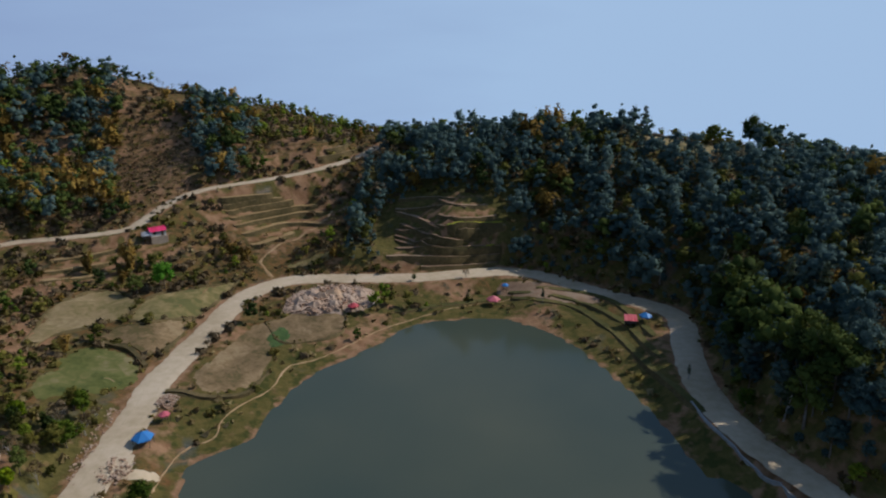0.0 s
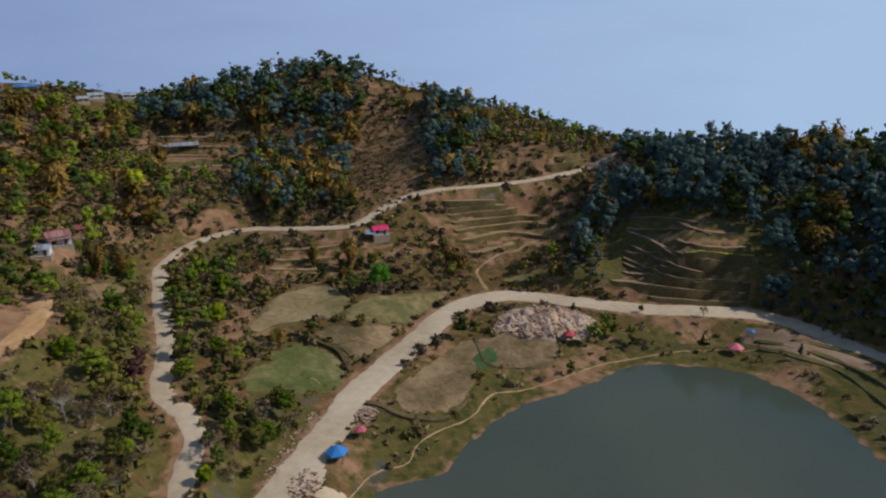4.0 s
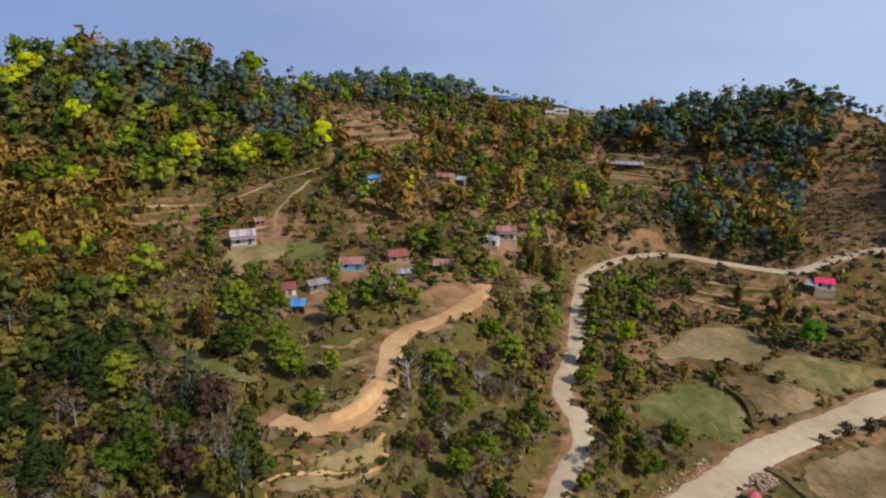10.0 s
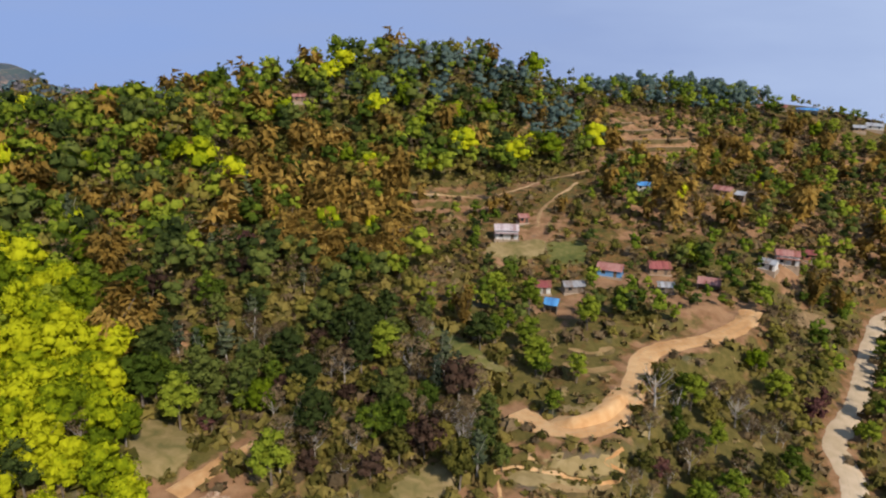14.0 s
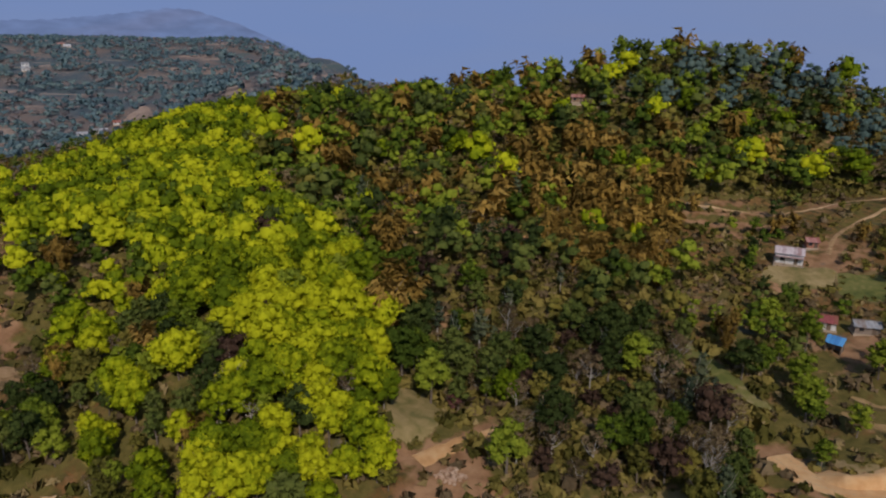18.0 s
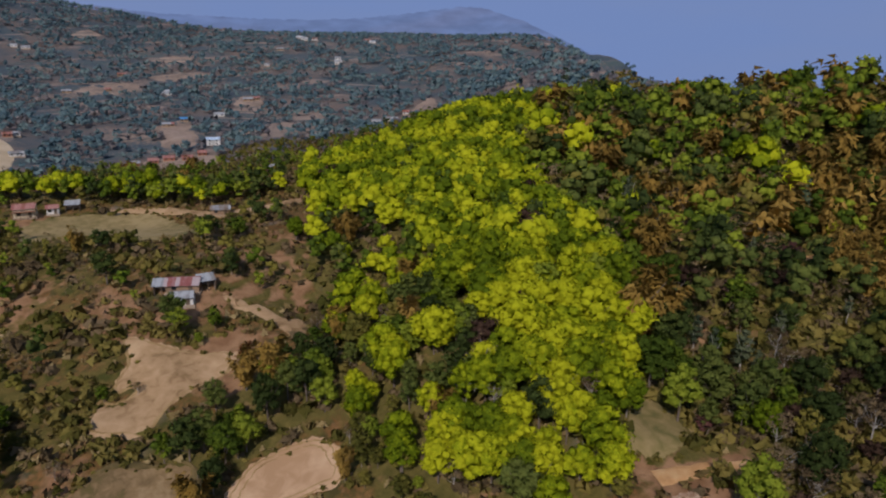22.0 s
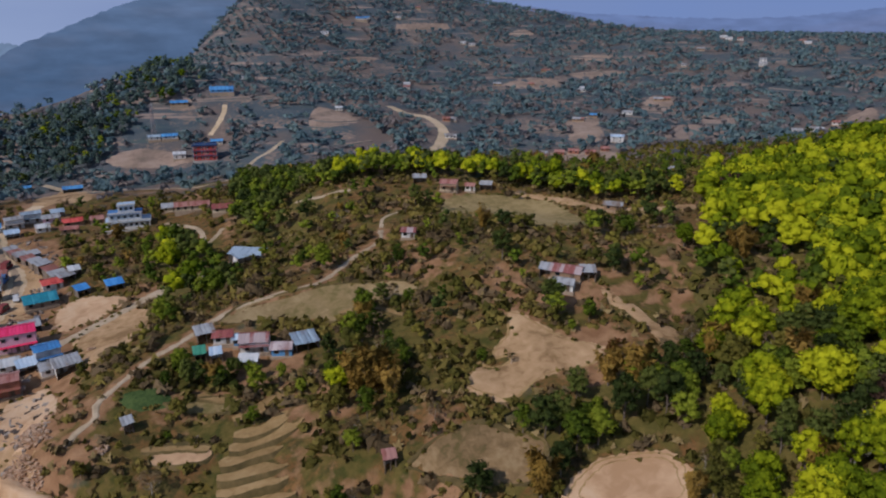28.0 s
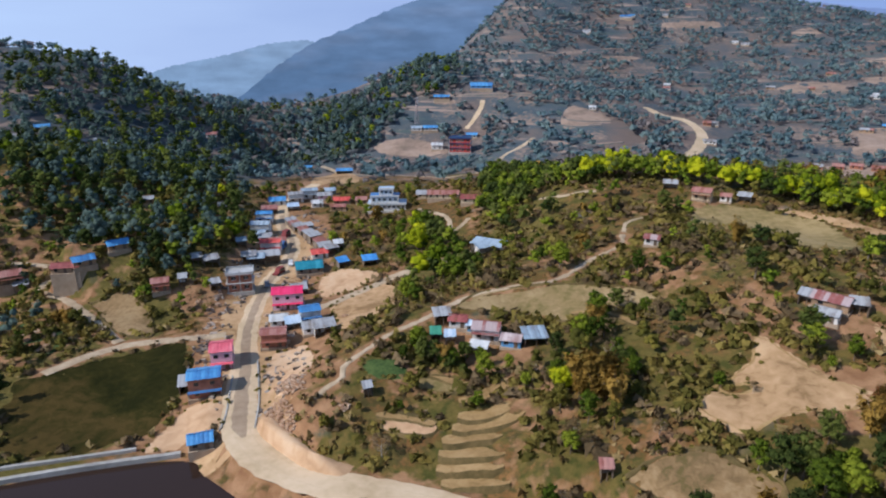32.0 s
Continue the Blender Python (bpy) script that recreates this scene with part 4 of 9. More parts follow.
PLACE["heap_c"] = [(25.9, -150.8), (20.2, -149.6), (15.9, -138.6), (20.5, -140.0)]
PLACE["heap_d"] = [(-66.8, 93.6), (-65.2, 99.0), (-59.7, 96.5), (-58.4, 91.5), (-62.7, 88.6)]
PLACE["heap_e"] = [(-93.5, -17.0), (-96.4, -14.3), (-94.3, -11.7), (-92.0, -13.6)]
PLACE["dam_back"] = [(83.9, -129.2), (78.0, -130.4), (64.5, -132.6), (50.6, -134.8)]
PLACE["dam_front"] = [(81.9, -125.1), (76.2, -126.3), (60.0, -129.3), (41.4, -131.7)]
PLACE["tower"] = [(-32.3, -490.9)]
PLACE["rock_bank"] = [(-71.1, 91.0), (-74.0, 106.9), (-74.6, 116.7), (-71.6, 115.6), (-71.0, 104.7), (-67.7, 89.2)]
PLACE["cut_bank"] = [(27.0, -138.0), (25.5, -132.1), (20.6, -125.3), (14.7, -118.4), (7.0, -113.8)]
PLACE["road_shade"] = [(74.6, 173.6), (71.7, 142.0), (71.2, 122.5), (76.2, 105.8), (82.9, 93.4), (83.4, 96.6), (77.9, 112.9), (80.5, 152.9), (79.2, 169.7)]
PLACE["lane_knoll"] = [(-75.0, -197.2), (-79.0, -204.8), (-85.7, -208.0)]
PLACE["bank_line"] = [(-64.0, 123.7), (-55.8, 123.0), (-47.8, 127.2), (-44.4, 139.9)]
PLACE["bamboo_belt"] = [(-253.0, -22.0), (-261.0, 4.0), (-252.0, 27.0), (-243.0, 37.0), (-203.0, 36.0), (-180.0, 26.0), (-160.0, 14.0), (-152.0, 8.0), (-160.0, -3.0), (-192.0, -6.0), (-221.0, -12.0)]
PLACE["ridge_wood"] = [(-320.4, 128.0), (-372.4, 188.8), (-381.8, 231.5), (-340.3, 265.3), (-329.6, 253.8), (-321.8, 163.6), (-312.8, 129.5)]
PLACE["ridge_wood_b"] = [(-370.3, 177.1), (-378.5, 210.2), (-375.8, 252.0), (-347.9, 269.4), (-330.6, 251.7), (-337.7, 209.7), (-327.2, 158.3)]
PLACE["road_school"] = [(-65.5, -479.5), (-72.1, -488.7), (-79.1, -502.3), (-82.1, -513.0)]
PLACE["gorge_wood"] = [(55.0, -493.4), (50.1, -502.0), (23.9, -528.0), (-1.7, -551.0), (-34.2, -572.5), (-97.4, -840.4), (-77.4, -545.0), (-53.8, -520.2), (-27.5, -515.3), (-16.4, -495.7), (-3.5, -483.5), (-0.3, -463.0), (26.1, -471.8)]
PLACE["hedge_west"] = [(-41.2, -265.8), (-55.1, -339.6), (-75.2, -363.8), (-75.3, -268.1), (-101.3, -319.9), (-78.0, -247.0), (-64.4, -253.4), (-53.9, -238.5), (-47.1, -249.6)]
PLACE["hill_lot_a"] = [(-241.7, -744.8), (-273.6, -762.4), (-293.3, -758.3), (-263.2, -734.2)]
PLACE["hill_lot_b"] = [(-381.6, -649.2), (-425.8, -664.2), (-443.3, -630.8), (-428.0, -593.9), (-393.6, -602.9)]
PLACE["hill_lot_c"] = [(-517.9, -710.2), (-549.7, -708.8), (-550.5, -677.6), (-526.3, -677.6)]
PLACE["hill_lot_d"] = [(-473.0, -657.6), (-514.2, -621.9), (-504.2, -591.2), (-464.6, -615.3)]
PLACE["hill_lot_e"] = [(-505.5, -840.8), (-550.0, -869.7), (-551.9, -843.5), (-523.1, -833.4)]
PLACE["hill_lot_f"] = [(-363.1, -879.0), (-437.4, -881.4), (-437.4, -864.7), (-365.0, -865.2)]
PLACE["hill_lot_g"] = [(-413.1, -463.7), (-447.5, -485.2), (-442.7, -452.4), (-417.9, -438.8)]
PLACE["hill_lot_h"] = [(-325.1, -448.6), (-354.8, -452.4), (-342.8, -426.3), (-316.0, -428.6)]
PLACE["hill_lot_i"] = [(-468.2, -325.1), (-499.2, -318.2), (-344.8, -215.3), (-358.3, -241.4)]
PLACE["hill_lot_j"] = [(-46.2, -519.4), (-60.7, -516.4), (-61.6, -511.3), (-47.3, -514.8)]
PLACE["east_wood"] = [(136.2, -269.0), (204.6, -430.9), (195.6, -449.8), (167.9, -488.5), (146.2, -493.3), (120.0, -498.2), (92.9, -494.9), (78.5, -494.3), (80.4, -392.9), (83.0, -317.3), (104.1, -287.2)]
PLACE["bare_spots"] = [(-144.3, 92.7), (-157.3, 93.5), (-139.5, 94.6), (-145.9, 103.7), (-160.2, 83.3), (-148.4, 63.8), (-159.6, 129.4), (-184.7, 60.9), (-22.5, -149.3), (-20.2, -151.7), (-26.4, -148.2), (24.8, -165.1), (23.8, -156.2), (43.8, -142.9), (46.6, -138.9), (57.1, -209.3), (50.0, -207.1), (11.6, -200.2), (1.4, -185.0), (8.6, -216.3), (-23.4, -148.2), (-92.4, -123.8), (-86.3, -103.1), (-6.4, -218.9), (15.4, -130.6), (-94.0, -13.9)]
PLACE["kerb_a"] = [(31.2, -166.1), (28.8, -151.3), (27.8, -143.8), (27.2, -133.2)]
PLACE["kerb_b"] = [(36.1, -158.4), (35.3, -149.4), (34.5, -140.8), (34.7, -134.1)]
PLACE["vehicles"] = [(35.1, -269.2), (35.7, -219.1), (33.1, -230.1), (61.3, -214.9), (29.9, -238.1), (23.5, -218.7), (34.8, -256.1)]
PLACE["piles"] = [(48.5, -203.8), (44.8, -228.6), (26.4, -211.4), (36.1, -235.8), (33.1, -195.2), (19.3, -211.6), (17.6, -230.3), (9.2, -186.8), (2.4, -135.0), (7.5, -130.8), (-8.1, -127.2), (54.7, -205.3), (50.6, -201.2), (30.2, -222.5), (14.8, -233.5), (32.3, -183.2), (17.6, -150.5), (44.2, -153.3)]
PLACE["low_fields"] = [(128.8, -245.2), (96.2, -219.9), (79.1, -231.3), (61.5, -223.2), (56.5, -198.1), (64.3, -185.2), (83.9, -181.6), (98.1, -174.8)]



def mesh_object(name, verts, faces, mat, parent=None, smooth=False, label=""):
    me = bpy.data.meshes.new(name)
    me.from_pydata([tuple(map(float, v)) for v in verts], [], [tuple(map(int, f)) for f in faces])
    me.materials.append(mat)
    if smooth:
        me.polygons.foreach_set("use_smooth", np.ones(len(me.polygons), bool))
    ob = new(name, me)
    if parent:
        ob.parent = parent
    if label:
        ob["label"] = label
    return ob


def quad_mesh(name, verts, quads, mat, tint=None, smooth=False):
    """A large mesh of quads or triangles straight from arrays."""
    me = bpy.data.meshes.new(name)
    verts, quads = np.asarray(verts, np.float32), np.asarray(quads, np.int32)
    me.vertices.add(len(verts))
    me.vertices.foreach_set("co", verts.ravel())
    me.loops.add(quads.size)
    me.loops.foreach_set("vertex_index", quads.ravel())
    me.polygons.add(len(quads))
    me.polygons.foreach_set("loop_start", np.arange(0, quads.size, quads.shape[1], dtype=np.int32))
    me.polygons.foreach_set("use_smooth", np.full(len(quads), smooth))
    me.update(calc_edges=True)
    if tint is not None:
        me.attributes.new("tint", "FLOAT", "POINT").data.foreach_set("value", np.asarray(tint, np.float32))
    me.materials.append(mat)
    return me


def zone(name, grow=0.0):
    p = np.array(PLACE[name])
    c = p.mean(0)
    return c + (p - c) * (1 + grow)


WOODED = ("lime_wood", "south_wood", "north_wood", "dark_east", "marsh")
woods = np.zeros_like(GX)
for name in WOODED:
    woods = np.maximum(woods, inside(GX, GY, zone(name)))
woods = np.maximum(woods, np.clip((np.hypot(GX, GY) - 340) / 200, 0, 0.75))
woods = np.maximum(woods, 0.8 * inside(GX, GY, zone("east_wood")))
woods[(GX > 60) & (np.hypot(GX, GY) > 100)] = 1
moist = np.clip(0.5 + 0.5 * wave(GX, GY, 60, 12), 0, 1) * 0.55
moist = np.maximum(moist, np.clip(1.1 - dist_shore / 40, 0, 1) * (GY > 100))
bare = np.clip(wave(GX, GY, 45, 21) * 0.9 + 0.15 * wave(GX, GY, 9, 22), 0, 1) * (1 - 0.6 * woods)
slope = np.hypot(*np.gradient(GZ, AX, AX))
bare = np.maximum(bare * 0.8, np.clip((slope - 0.8) * 1.5, 0, 1) * (1 - 0.8 * woods) * (np.hypot(GX, GY) < 330))
bare = np.maximum(bare, np.clip(1 - ROAD_GAP / 2.5, 0, 1) * 0.9)
bare = np.maximum(bare, np.clip(1.1 - dist_shore / 1.2, 0, 0.75))
bare = np.maximum(bare * (1 - RISER), TREAD * 0.75)
moist = moist * (1 - TREAD)
woods = np.maximum(woods * (1 - 0.5 * TREAD), RISER * 0.7)
bare = np.maximum(bare, inside(GX, GY, zone("west_wood")) * (0.3 + 0.25 * wave(GX, GY, 30, 53)))
bare = np.maximum(bare, inside(GX, GY, zone("scree")) * (0.35 + 0.3 * wave(GX, GY, 12, 57)))
bare = np.maximum(bare, inside(GX, GY, zone("west_scrub")) * (0.4 + 0.4 * wave(GX, GY, 24, 54)))
moist = np.maximum(moist, 1.0 * inside(GX, GY, zone("marsh")))
for name, much in (("scrub_east", 0.75), ("lower_scrub", 0.75), ("hamlet_trees", 0.7), ("knoll_wood", 0.6), ("pit_wood", 0.7), ("town_wood", 0.8), ("town_wood_b", 0.8), ("spur_flank", 0.8), ("wood_knoll_lower", 0.8)):
    own = inside(GX, GY, zone(name, 0.08)) * (1 - np.clip(1 - ROAD_GAP / 3, 0, 1))
    woods = np.maximum(woods, own * np.clip(much + 0.35 * wave(GX, GY, 18, 61), 0, 1))
    bare = bare * (1 - 0.8 * own)
knoll = (GY < -85) & (GX > -130) & (GX < 20) & (GY > -260)
moist = np.maximum(moist, knoll * np.clip(0.4 + 0.5 * wave(GX, GY, 26, 62), 0, 0.9))
woods = np.maximum(woods, 0.8 * inside(GX, GY, zone("low_fields")))
moist = np.maximum(moist, 0.9 * inside(GX, GY, zone("low_fields")))
for sx_, sy_ in PLACE["bare_spots"]:
    bare = np.maximum(bare, np.clip(1.5 - (np.hypot(GX - sx_, GY - sy_) + 3 * wave(GX, GY, 14, 51)) / 7.5, 0, 0.85))
bare = np.maximum(bare, 0.8 * inside(GX, GY, zone("town_yard")))
street, _ = line_distance(GX, GY, ROAD_LINES["road_lake"])
bare = np.maximum(bare, np.clip(1.7 - (street + 3 * wave(GX, GY, 16, 52)) / 9, 0, 0.85) * ((GY < -140) & (GY > -420)))
hills = (np.hypot(GX, GY) > 380) & (GY < 0)
bands = 0.5 * np.clip(1.6 * np.sin(GZ / 2.6 + 2 * wave(GX, GY, 120, 41)) * np.clip(wave(GX, GY, 160, 42) + 0.35, 0, 1), 0, 1)
bare = np.where(hills, np.maximum(bare, bands), bare)
woods = np.where(hills, woods * (1 - bands), woods)

idx = np.arange(len(AX) ** 2).reshape(len(AX), len(AX))
quads = np.stack([idx[:-1, :-1], idx[1:, :-1], idx[1:, 1:], idx[:-1, 1:]], -1).reshape(-1, 4)


def ground_material():
    m = bpy.data.materials.new("hillside_ground")
    m.use_nodes = True
    n, l = m.node_tree.nodes, m.node_tree.links
    b = n["Principled BSDF"]
    b.inputs["Roughness"].default_value, b.inputs["Specular IOR Level"].default_value = 0.95, 0.15
    geo = n.new("ShaderNodeNewGeometry")
    cover = n.new("ShaderNodeAttribute")
    cover.attribute_name = "cover"
    part_of = n.new("ShaderNodeSeparateColor")
    l.new(cover.outputs["Color"], part_of.inputs[0])

    def noisy(scale, low, high, detail=6):
        t, r = n.new("ShaderNodeTexNoise"), n.new("ShaderNodeMapRange")
        t.inputs["Scale"].default_value, t.inputs["Detail"].default_value = scale, detail
        l.new(geo.outputs["Position"], t.inputs["Vector"])
        l.new(t.outputs[0], r.inputs["Value"])
        r.inputs["From Min"].default_value, r.inputs["From Max"].default_value = low, high
        return r.outputs[0]

    def mixed(fac, a, c):
        k = n.new("ShaderNodeMix")
        k.data_type = "RGBA"
        l.new(fac, k.inputs["Factor"])
        for sock, v in (("A", a), ("B", c)):
            s = [i for i in k.inputs if i.name == sock and i.type == "RGBA"][0]
            if isinstance(v, tuple):
                s.default_value = (*v, 1)
            else:
                l.new(v, s)
        return [o for o in k.outputs if o.type == "RGBA"][0]

    def strips(low, high, stretch):
        """Bands that follow the contours, broken along their length."""
        mul, t, r = n.new("ShaderNodeVectorMath"), n.new("ShaderNodeTexNoise"), n.new("ShaderNodeMapRange")
        mul.operation = "MULTIPLY"
        mul.inputs[1].default_value = stretch
        l.new(geo.outputs["Position"], mul.inputs[0])
        l.new(mul.outputs[0], t.inputs["Vector"])
        t.inputs["Scale"].default_value, t.inputs["Detail"].default_value = 1.0, 4
        l.new(t.outputs[0], r.inputs["Value"])
        r.inputs["From Min"].default_value, r.inputs["From Max"].default_value = low, high
        return r.outputs[0]

    def masked(sock, scale):
        """A mask whose edge is broken up by noise."""
        a, r = n.new("ShaderNodeMath"), n.new("ShaderNodeMapRange")
        a.operation = "ADD"
        l.new(sock, a.inputs[0])
        l.new(noisy(scale, 0.25, 0.75), a.inputs[1])
        l.new(a.outputs[0], r.inputs["Value"])
        r.inputs["From Min"].default_value, r.inputs["From Max"].default_value = 0.75, 1.15
        return r.outputs[0]

    dry = mixed(noisy(0.22, 0.35, 0.65), (0.158, 0.077, 0.026), (0.25, 0.13, 0.048))
    dry = mixed(noisy(1.3, 0.4, 0.7), dry, (0.105, 0.075, 0.026))
    grass = mixed(noisy(0.5, 0.35, 0.65), (0.096, 0.082, 0.020), (0.152, 0.110, 0.032))
    dry = mixed(noisy(0.42, 0.5, 0.6, 9), dry, (0.075, 0.060, 0.020))
    grass = mixed(noisy(0.36, 0.5, 0.62, 9), grass, (0.065, 0.065, 0.015))
    soil = mixed(noisy(0.3, 0.35, 0.65), (0.235, 0.122, 0.060), (0.36, 0.205, 0.108))
    litter = mixed(noisy(0.6, 0.35, 0.65), (0.090, 0.078, 0.020), (0.148, 0.115, 0.033))
    col = mixed(masked(part_of.outputs[1], 0.25), dry, grass)
    col = mixed(masked(part_of.outputs[2], 0.3), col, litter)
    # far slopes and their soil: haze is painted in as blue-grey and paler tones
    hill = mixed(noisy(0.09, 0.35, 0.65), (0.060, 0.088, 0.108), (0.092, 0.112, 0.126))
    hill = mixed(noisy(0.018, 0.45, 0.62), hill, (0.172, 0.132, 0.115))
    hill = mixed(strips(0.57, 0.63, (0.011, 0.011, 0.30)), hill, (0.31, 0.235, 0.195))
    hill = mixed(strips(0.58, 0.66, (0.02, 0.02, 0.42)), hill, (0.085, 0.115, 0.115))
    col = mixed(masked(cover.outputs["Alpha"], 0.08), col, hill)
    soil = mixed(cover.outputs["Alpha"], soil, mixed(noisy(0.1, 0.35, 0.65), (0.20, 0.152, 0.125), (0.30, 0.22, 0.175)))
    col = mixed(masked(part_of.outputs[0], 0.35), col, soil)
    l.new(col, b.inputs["Base Color"])
    bt, bn = n.new("ShaderNodeTexNoise"), n.new("ShaderNodeBump")
    bt.inputs["Scale"].default_value, bt.inputs["Detail"].default_value = 1.1, 7
    l.new(geo.outputs["Position"], bt.inputs["Vector"])
    l.new(bt.outputs[0], bn.inputs["Height"])
    bn.inputs["Distance"].default_value, bn.inputs["Strength"].default_value = 0.35, 0.8
    l.new(bn.outputs[0], b.inputs["Normal"])
    return m


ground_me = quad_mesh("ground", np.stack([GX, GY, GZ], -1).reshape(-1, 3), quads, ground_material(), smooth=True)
# distance from the camera's stand decides where the haze tint sets in
haze_mask = np.clip((np.hypot(GX, GY) - 330) / 90, 0, 1) * (GY < 0) + np.clip((np.hypot(GX, GY) - 520) / 90, 0, 1) * (GY >= 0)
cover = np.stack([bare, moist, woods, haze_mask], -1).reshape(-1).astype(np.float32)
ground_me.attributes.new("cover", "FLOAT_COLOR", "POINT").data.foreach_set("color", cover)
ground = tagged(new("ground", ground_me), "dry brown scrubby terraced hillsides, bare earth, haze-tinted far off", "ground", kind="structure")

# ---- the lake ----
water_mat = bpy.data.materials.new("murky_water")
water_mat.use_nodes = True
wb, wl, wnodes = water_mat.node_tree.nodes["Principled BSDF"], water_mat.node_tree.links, water_mat.node_tree.nodes
wb.inputs["Base Color"].default_value = (0.085, 0.092, 0.062, 1)
wb.inputs["Roughness"].default_value, wb.inputs["IOR"].default_value = 0.06, 1.33
wc, wr = wnodes.new("ShaderNodeTexNoise"), wnodes.new("ShaderNodeValToRGB")
wc.inputs["Scale"].default_value, wc.inputs["Detail"].default_value = 0.012, 3
wr.color_ramp.elements[0].position, wr.color_ramp.elements[0].color = 0.35, (0.060, 0.078, 0.060, 1)
wr.color_ramp.elements[1].position, wr.color_ramp.elements[1].color = 0.65, (0.102, 0.108, 0.072, 1)
wl.new(wc.outputs[0], wr.inputs[0])
# a darker brown painted in towards the dam, for the dimmer reflection there
where, dam_side, dim_brown = wnodes.new("ShaderNodeSeparateXYZ"), wnodes.new("ShaderNodeMapRange"), wnodes.new("ShaderNodeMix")
dim_brown.data_type = "RGBA"
dam_side.inputs["From Min"].default_value, dam_side.inputs["From Max"].default_value = -40, -110
wl.new(where.outputs["Y"], dam_side.inputs["Value"])
wl.new(dam_side.outputs[0], dim_brown.inputs["Factor"])
wl.new(wr.outputs[0], dim_brown.inputs[6])
dim_brown.inputs[7].default_value = (0.036, 0.021, 0.015, 1)
wl.new(dim_brown.outputs[2], wb.inputs["Base Color"])
wt, wbn, wg = wnodes.new("ShaderNodeTexNoise"), wnodes.new("ShaderNodeBump"), wnodes.new("ShaderNodeNewGeometry")
wt.inputs["Scale"].default_value, wt.inputs["Detail"].default_value = 0.9, 4
wl.new(wg.outputs["Position"], wt.inputs["Vector"])
wl.new(wg.outputs["Position"], wc.inputs["Vector"])
wl.new(wg.outputs["Position"], where.inputs[0])
wl.new(wt.outputs[0], wbn.inputs["Height"])
wbn.inputs["Strength"].default_value, wbn.inputs["Distance"].default_value = 0.25, 0.05
wl.new(wbn.outputs[0], wb.inputs["Normal"])
wx, wy = np.meshgrid(np.linspace(-62, 112, 9), np.linspace(-140, 206, 17), indexing="ij")
cells = np.arange(wx.size).reshape(wx.shape)
lake = new("water", quad_mesh("water", np.stack([wx, wy, wx * 0 + LAKE_Z], -1).reshape(-1, 3), np.stack([cells[:-1, :-1], cells[1:, :-1], cells[1:, 1:], cells[:-1, 1:]], -1).reshape(-1, 4), water_mat))
tagged(lake, "still murky grey-green lake water", "lake", kind="structure")


# ---- roads and lanes: ribbons laid on their cut beds ----
def ribbon(name, line, wide, mat, lift=0.04, ragged=0.25, across=5, seed=1, level=None):
    line = np.asarray(line, float)
    tan = np.gradient(line[:, :2], axis=0)
    tan /= np.linalg.norm(tan, axis=1)[:, None] + 1e-9
    nor = np.stack([-tan[:, 1], tan[:, 0]], 1)
    r = np.random.RandomState(seed)
    verts, faces = [], []
    for i, p in enumerate(line):
        width = wide[i] if len(np.shape(wide)) else wide
        wl_, wr_ = width / 2 + r.uniform(-1, 1) * ragged, width / 2 + r.uniform(-1, 1) * ragged
        for k in range(across):
            u = k / (across - 1)
            q = p[:2] + nor[i] * (wl_ - u * (wl_ + wr_))
            edge = 0.16 if k in (0, across - 1) else 0
            z = p[2] + lift if level else max(float(ground_z(*q)), -5) + lift
            verts.append((q[0], q[1], z - edge))
    for i in range(len(line) - 1):
        for k in range(across - 1):
            a = i * across + k
            faces.append((a, a + across, a + across + 1, a + 1))
    return mesh_object(name, verts, faces, mat, smooth=True)


def resample(line, step):
    line = np.asarray(line, float)
    s = np.append(0, np.cumsum(np.linalg.norm(np.diff(line[:, :2], axis=0), axis=1)))
    u = np.arange(0, s[-1], step)
    return np.stack([np.interp(u, s, line[:, k]) for k in range(line.shape[1])], 1)


ROAD_LOOK = dict(road_shore=(DUST, "wide pale dusty road round the lake"), road_lake=(DUST, "dusty main road through the small town"), road_valley=(DUST, "narrow grey gravel road up the valley"),
                 road_dirt=(CLAY, "orange clay road cut into the slope"), track_wood=(CLAY, "orange dirt track through the wood"), track_hill=(TRACK, "pale footpath winding over the hill"),
                 track_town=(TRACK, "dirt lane climbing from the town"), track_dam=(TRACK, "pale dirt lane across the low meadow"), track_left=(TRACK, "dirt lane to the eastern farms"))
for i, (k, (mat, label)) in enumerate(ROAD_LOOK.items()):
    line = resample(ROAD_LINES[k], 1.6)
    ob = ribbon("road" if k.startswith("road") else "lane", line, np.interp(-line[:, 1], [140, 185], [8.5, 5.8]) if k == "road_lake" else ROADS[k], mat, 0.06, 0.35, 7, i, level=True)
    tagged(ob, label, "road", kind="structure")
    if ROADS[k] > 4.5:
        for s in (-0.2, 0.2):
            tan = np.gradient(line[:, :2], axis=0)
            tan /= np.linalg.norm(tan, axis=1)[:, None]
            shifted = line.copy()
            shifted[:, 0] -= tan[:, 1] * ROADS[k] * s
            shifted[:, 1] += tan[:, 0] * ROADS[k] * s
            rut = ribbon("wheel_rut", shifted, 0.55, RUT if mat is DUST else TRACK, 0.075, 0.12, 3, i + 9, level=True)
            rut.parent = ob
town = resample(ROAD_LINES["road_lake"], 1.6)
street_end = town[(town[:, 1] < -131) & (town[:, 1] > -300)]
town = town[(town[:, 1] < -128) & (town[:, 1] > -300)]
tagged(ribbon("verge", town, 22, FIELD["sand"], 0.04, 2.0, 9, 6), "trodden dusty verge along the town street", "ground", kind="structure")
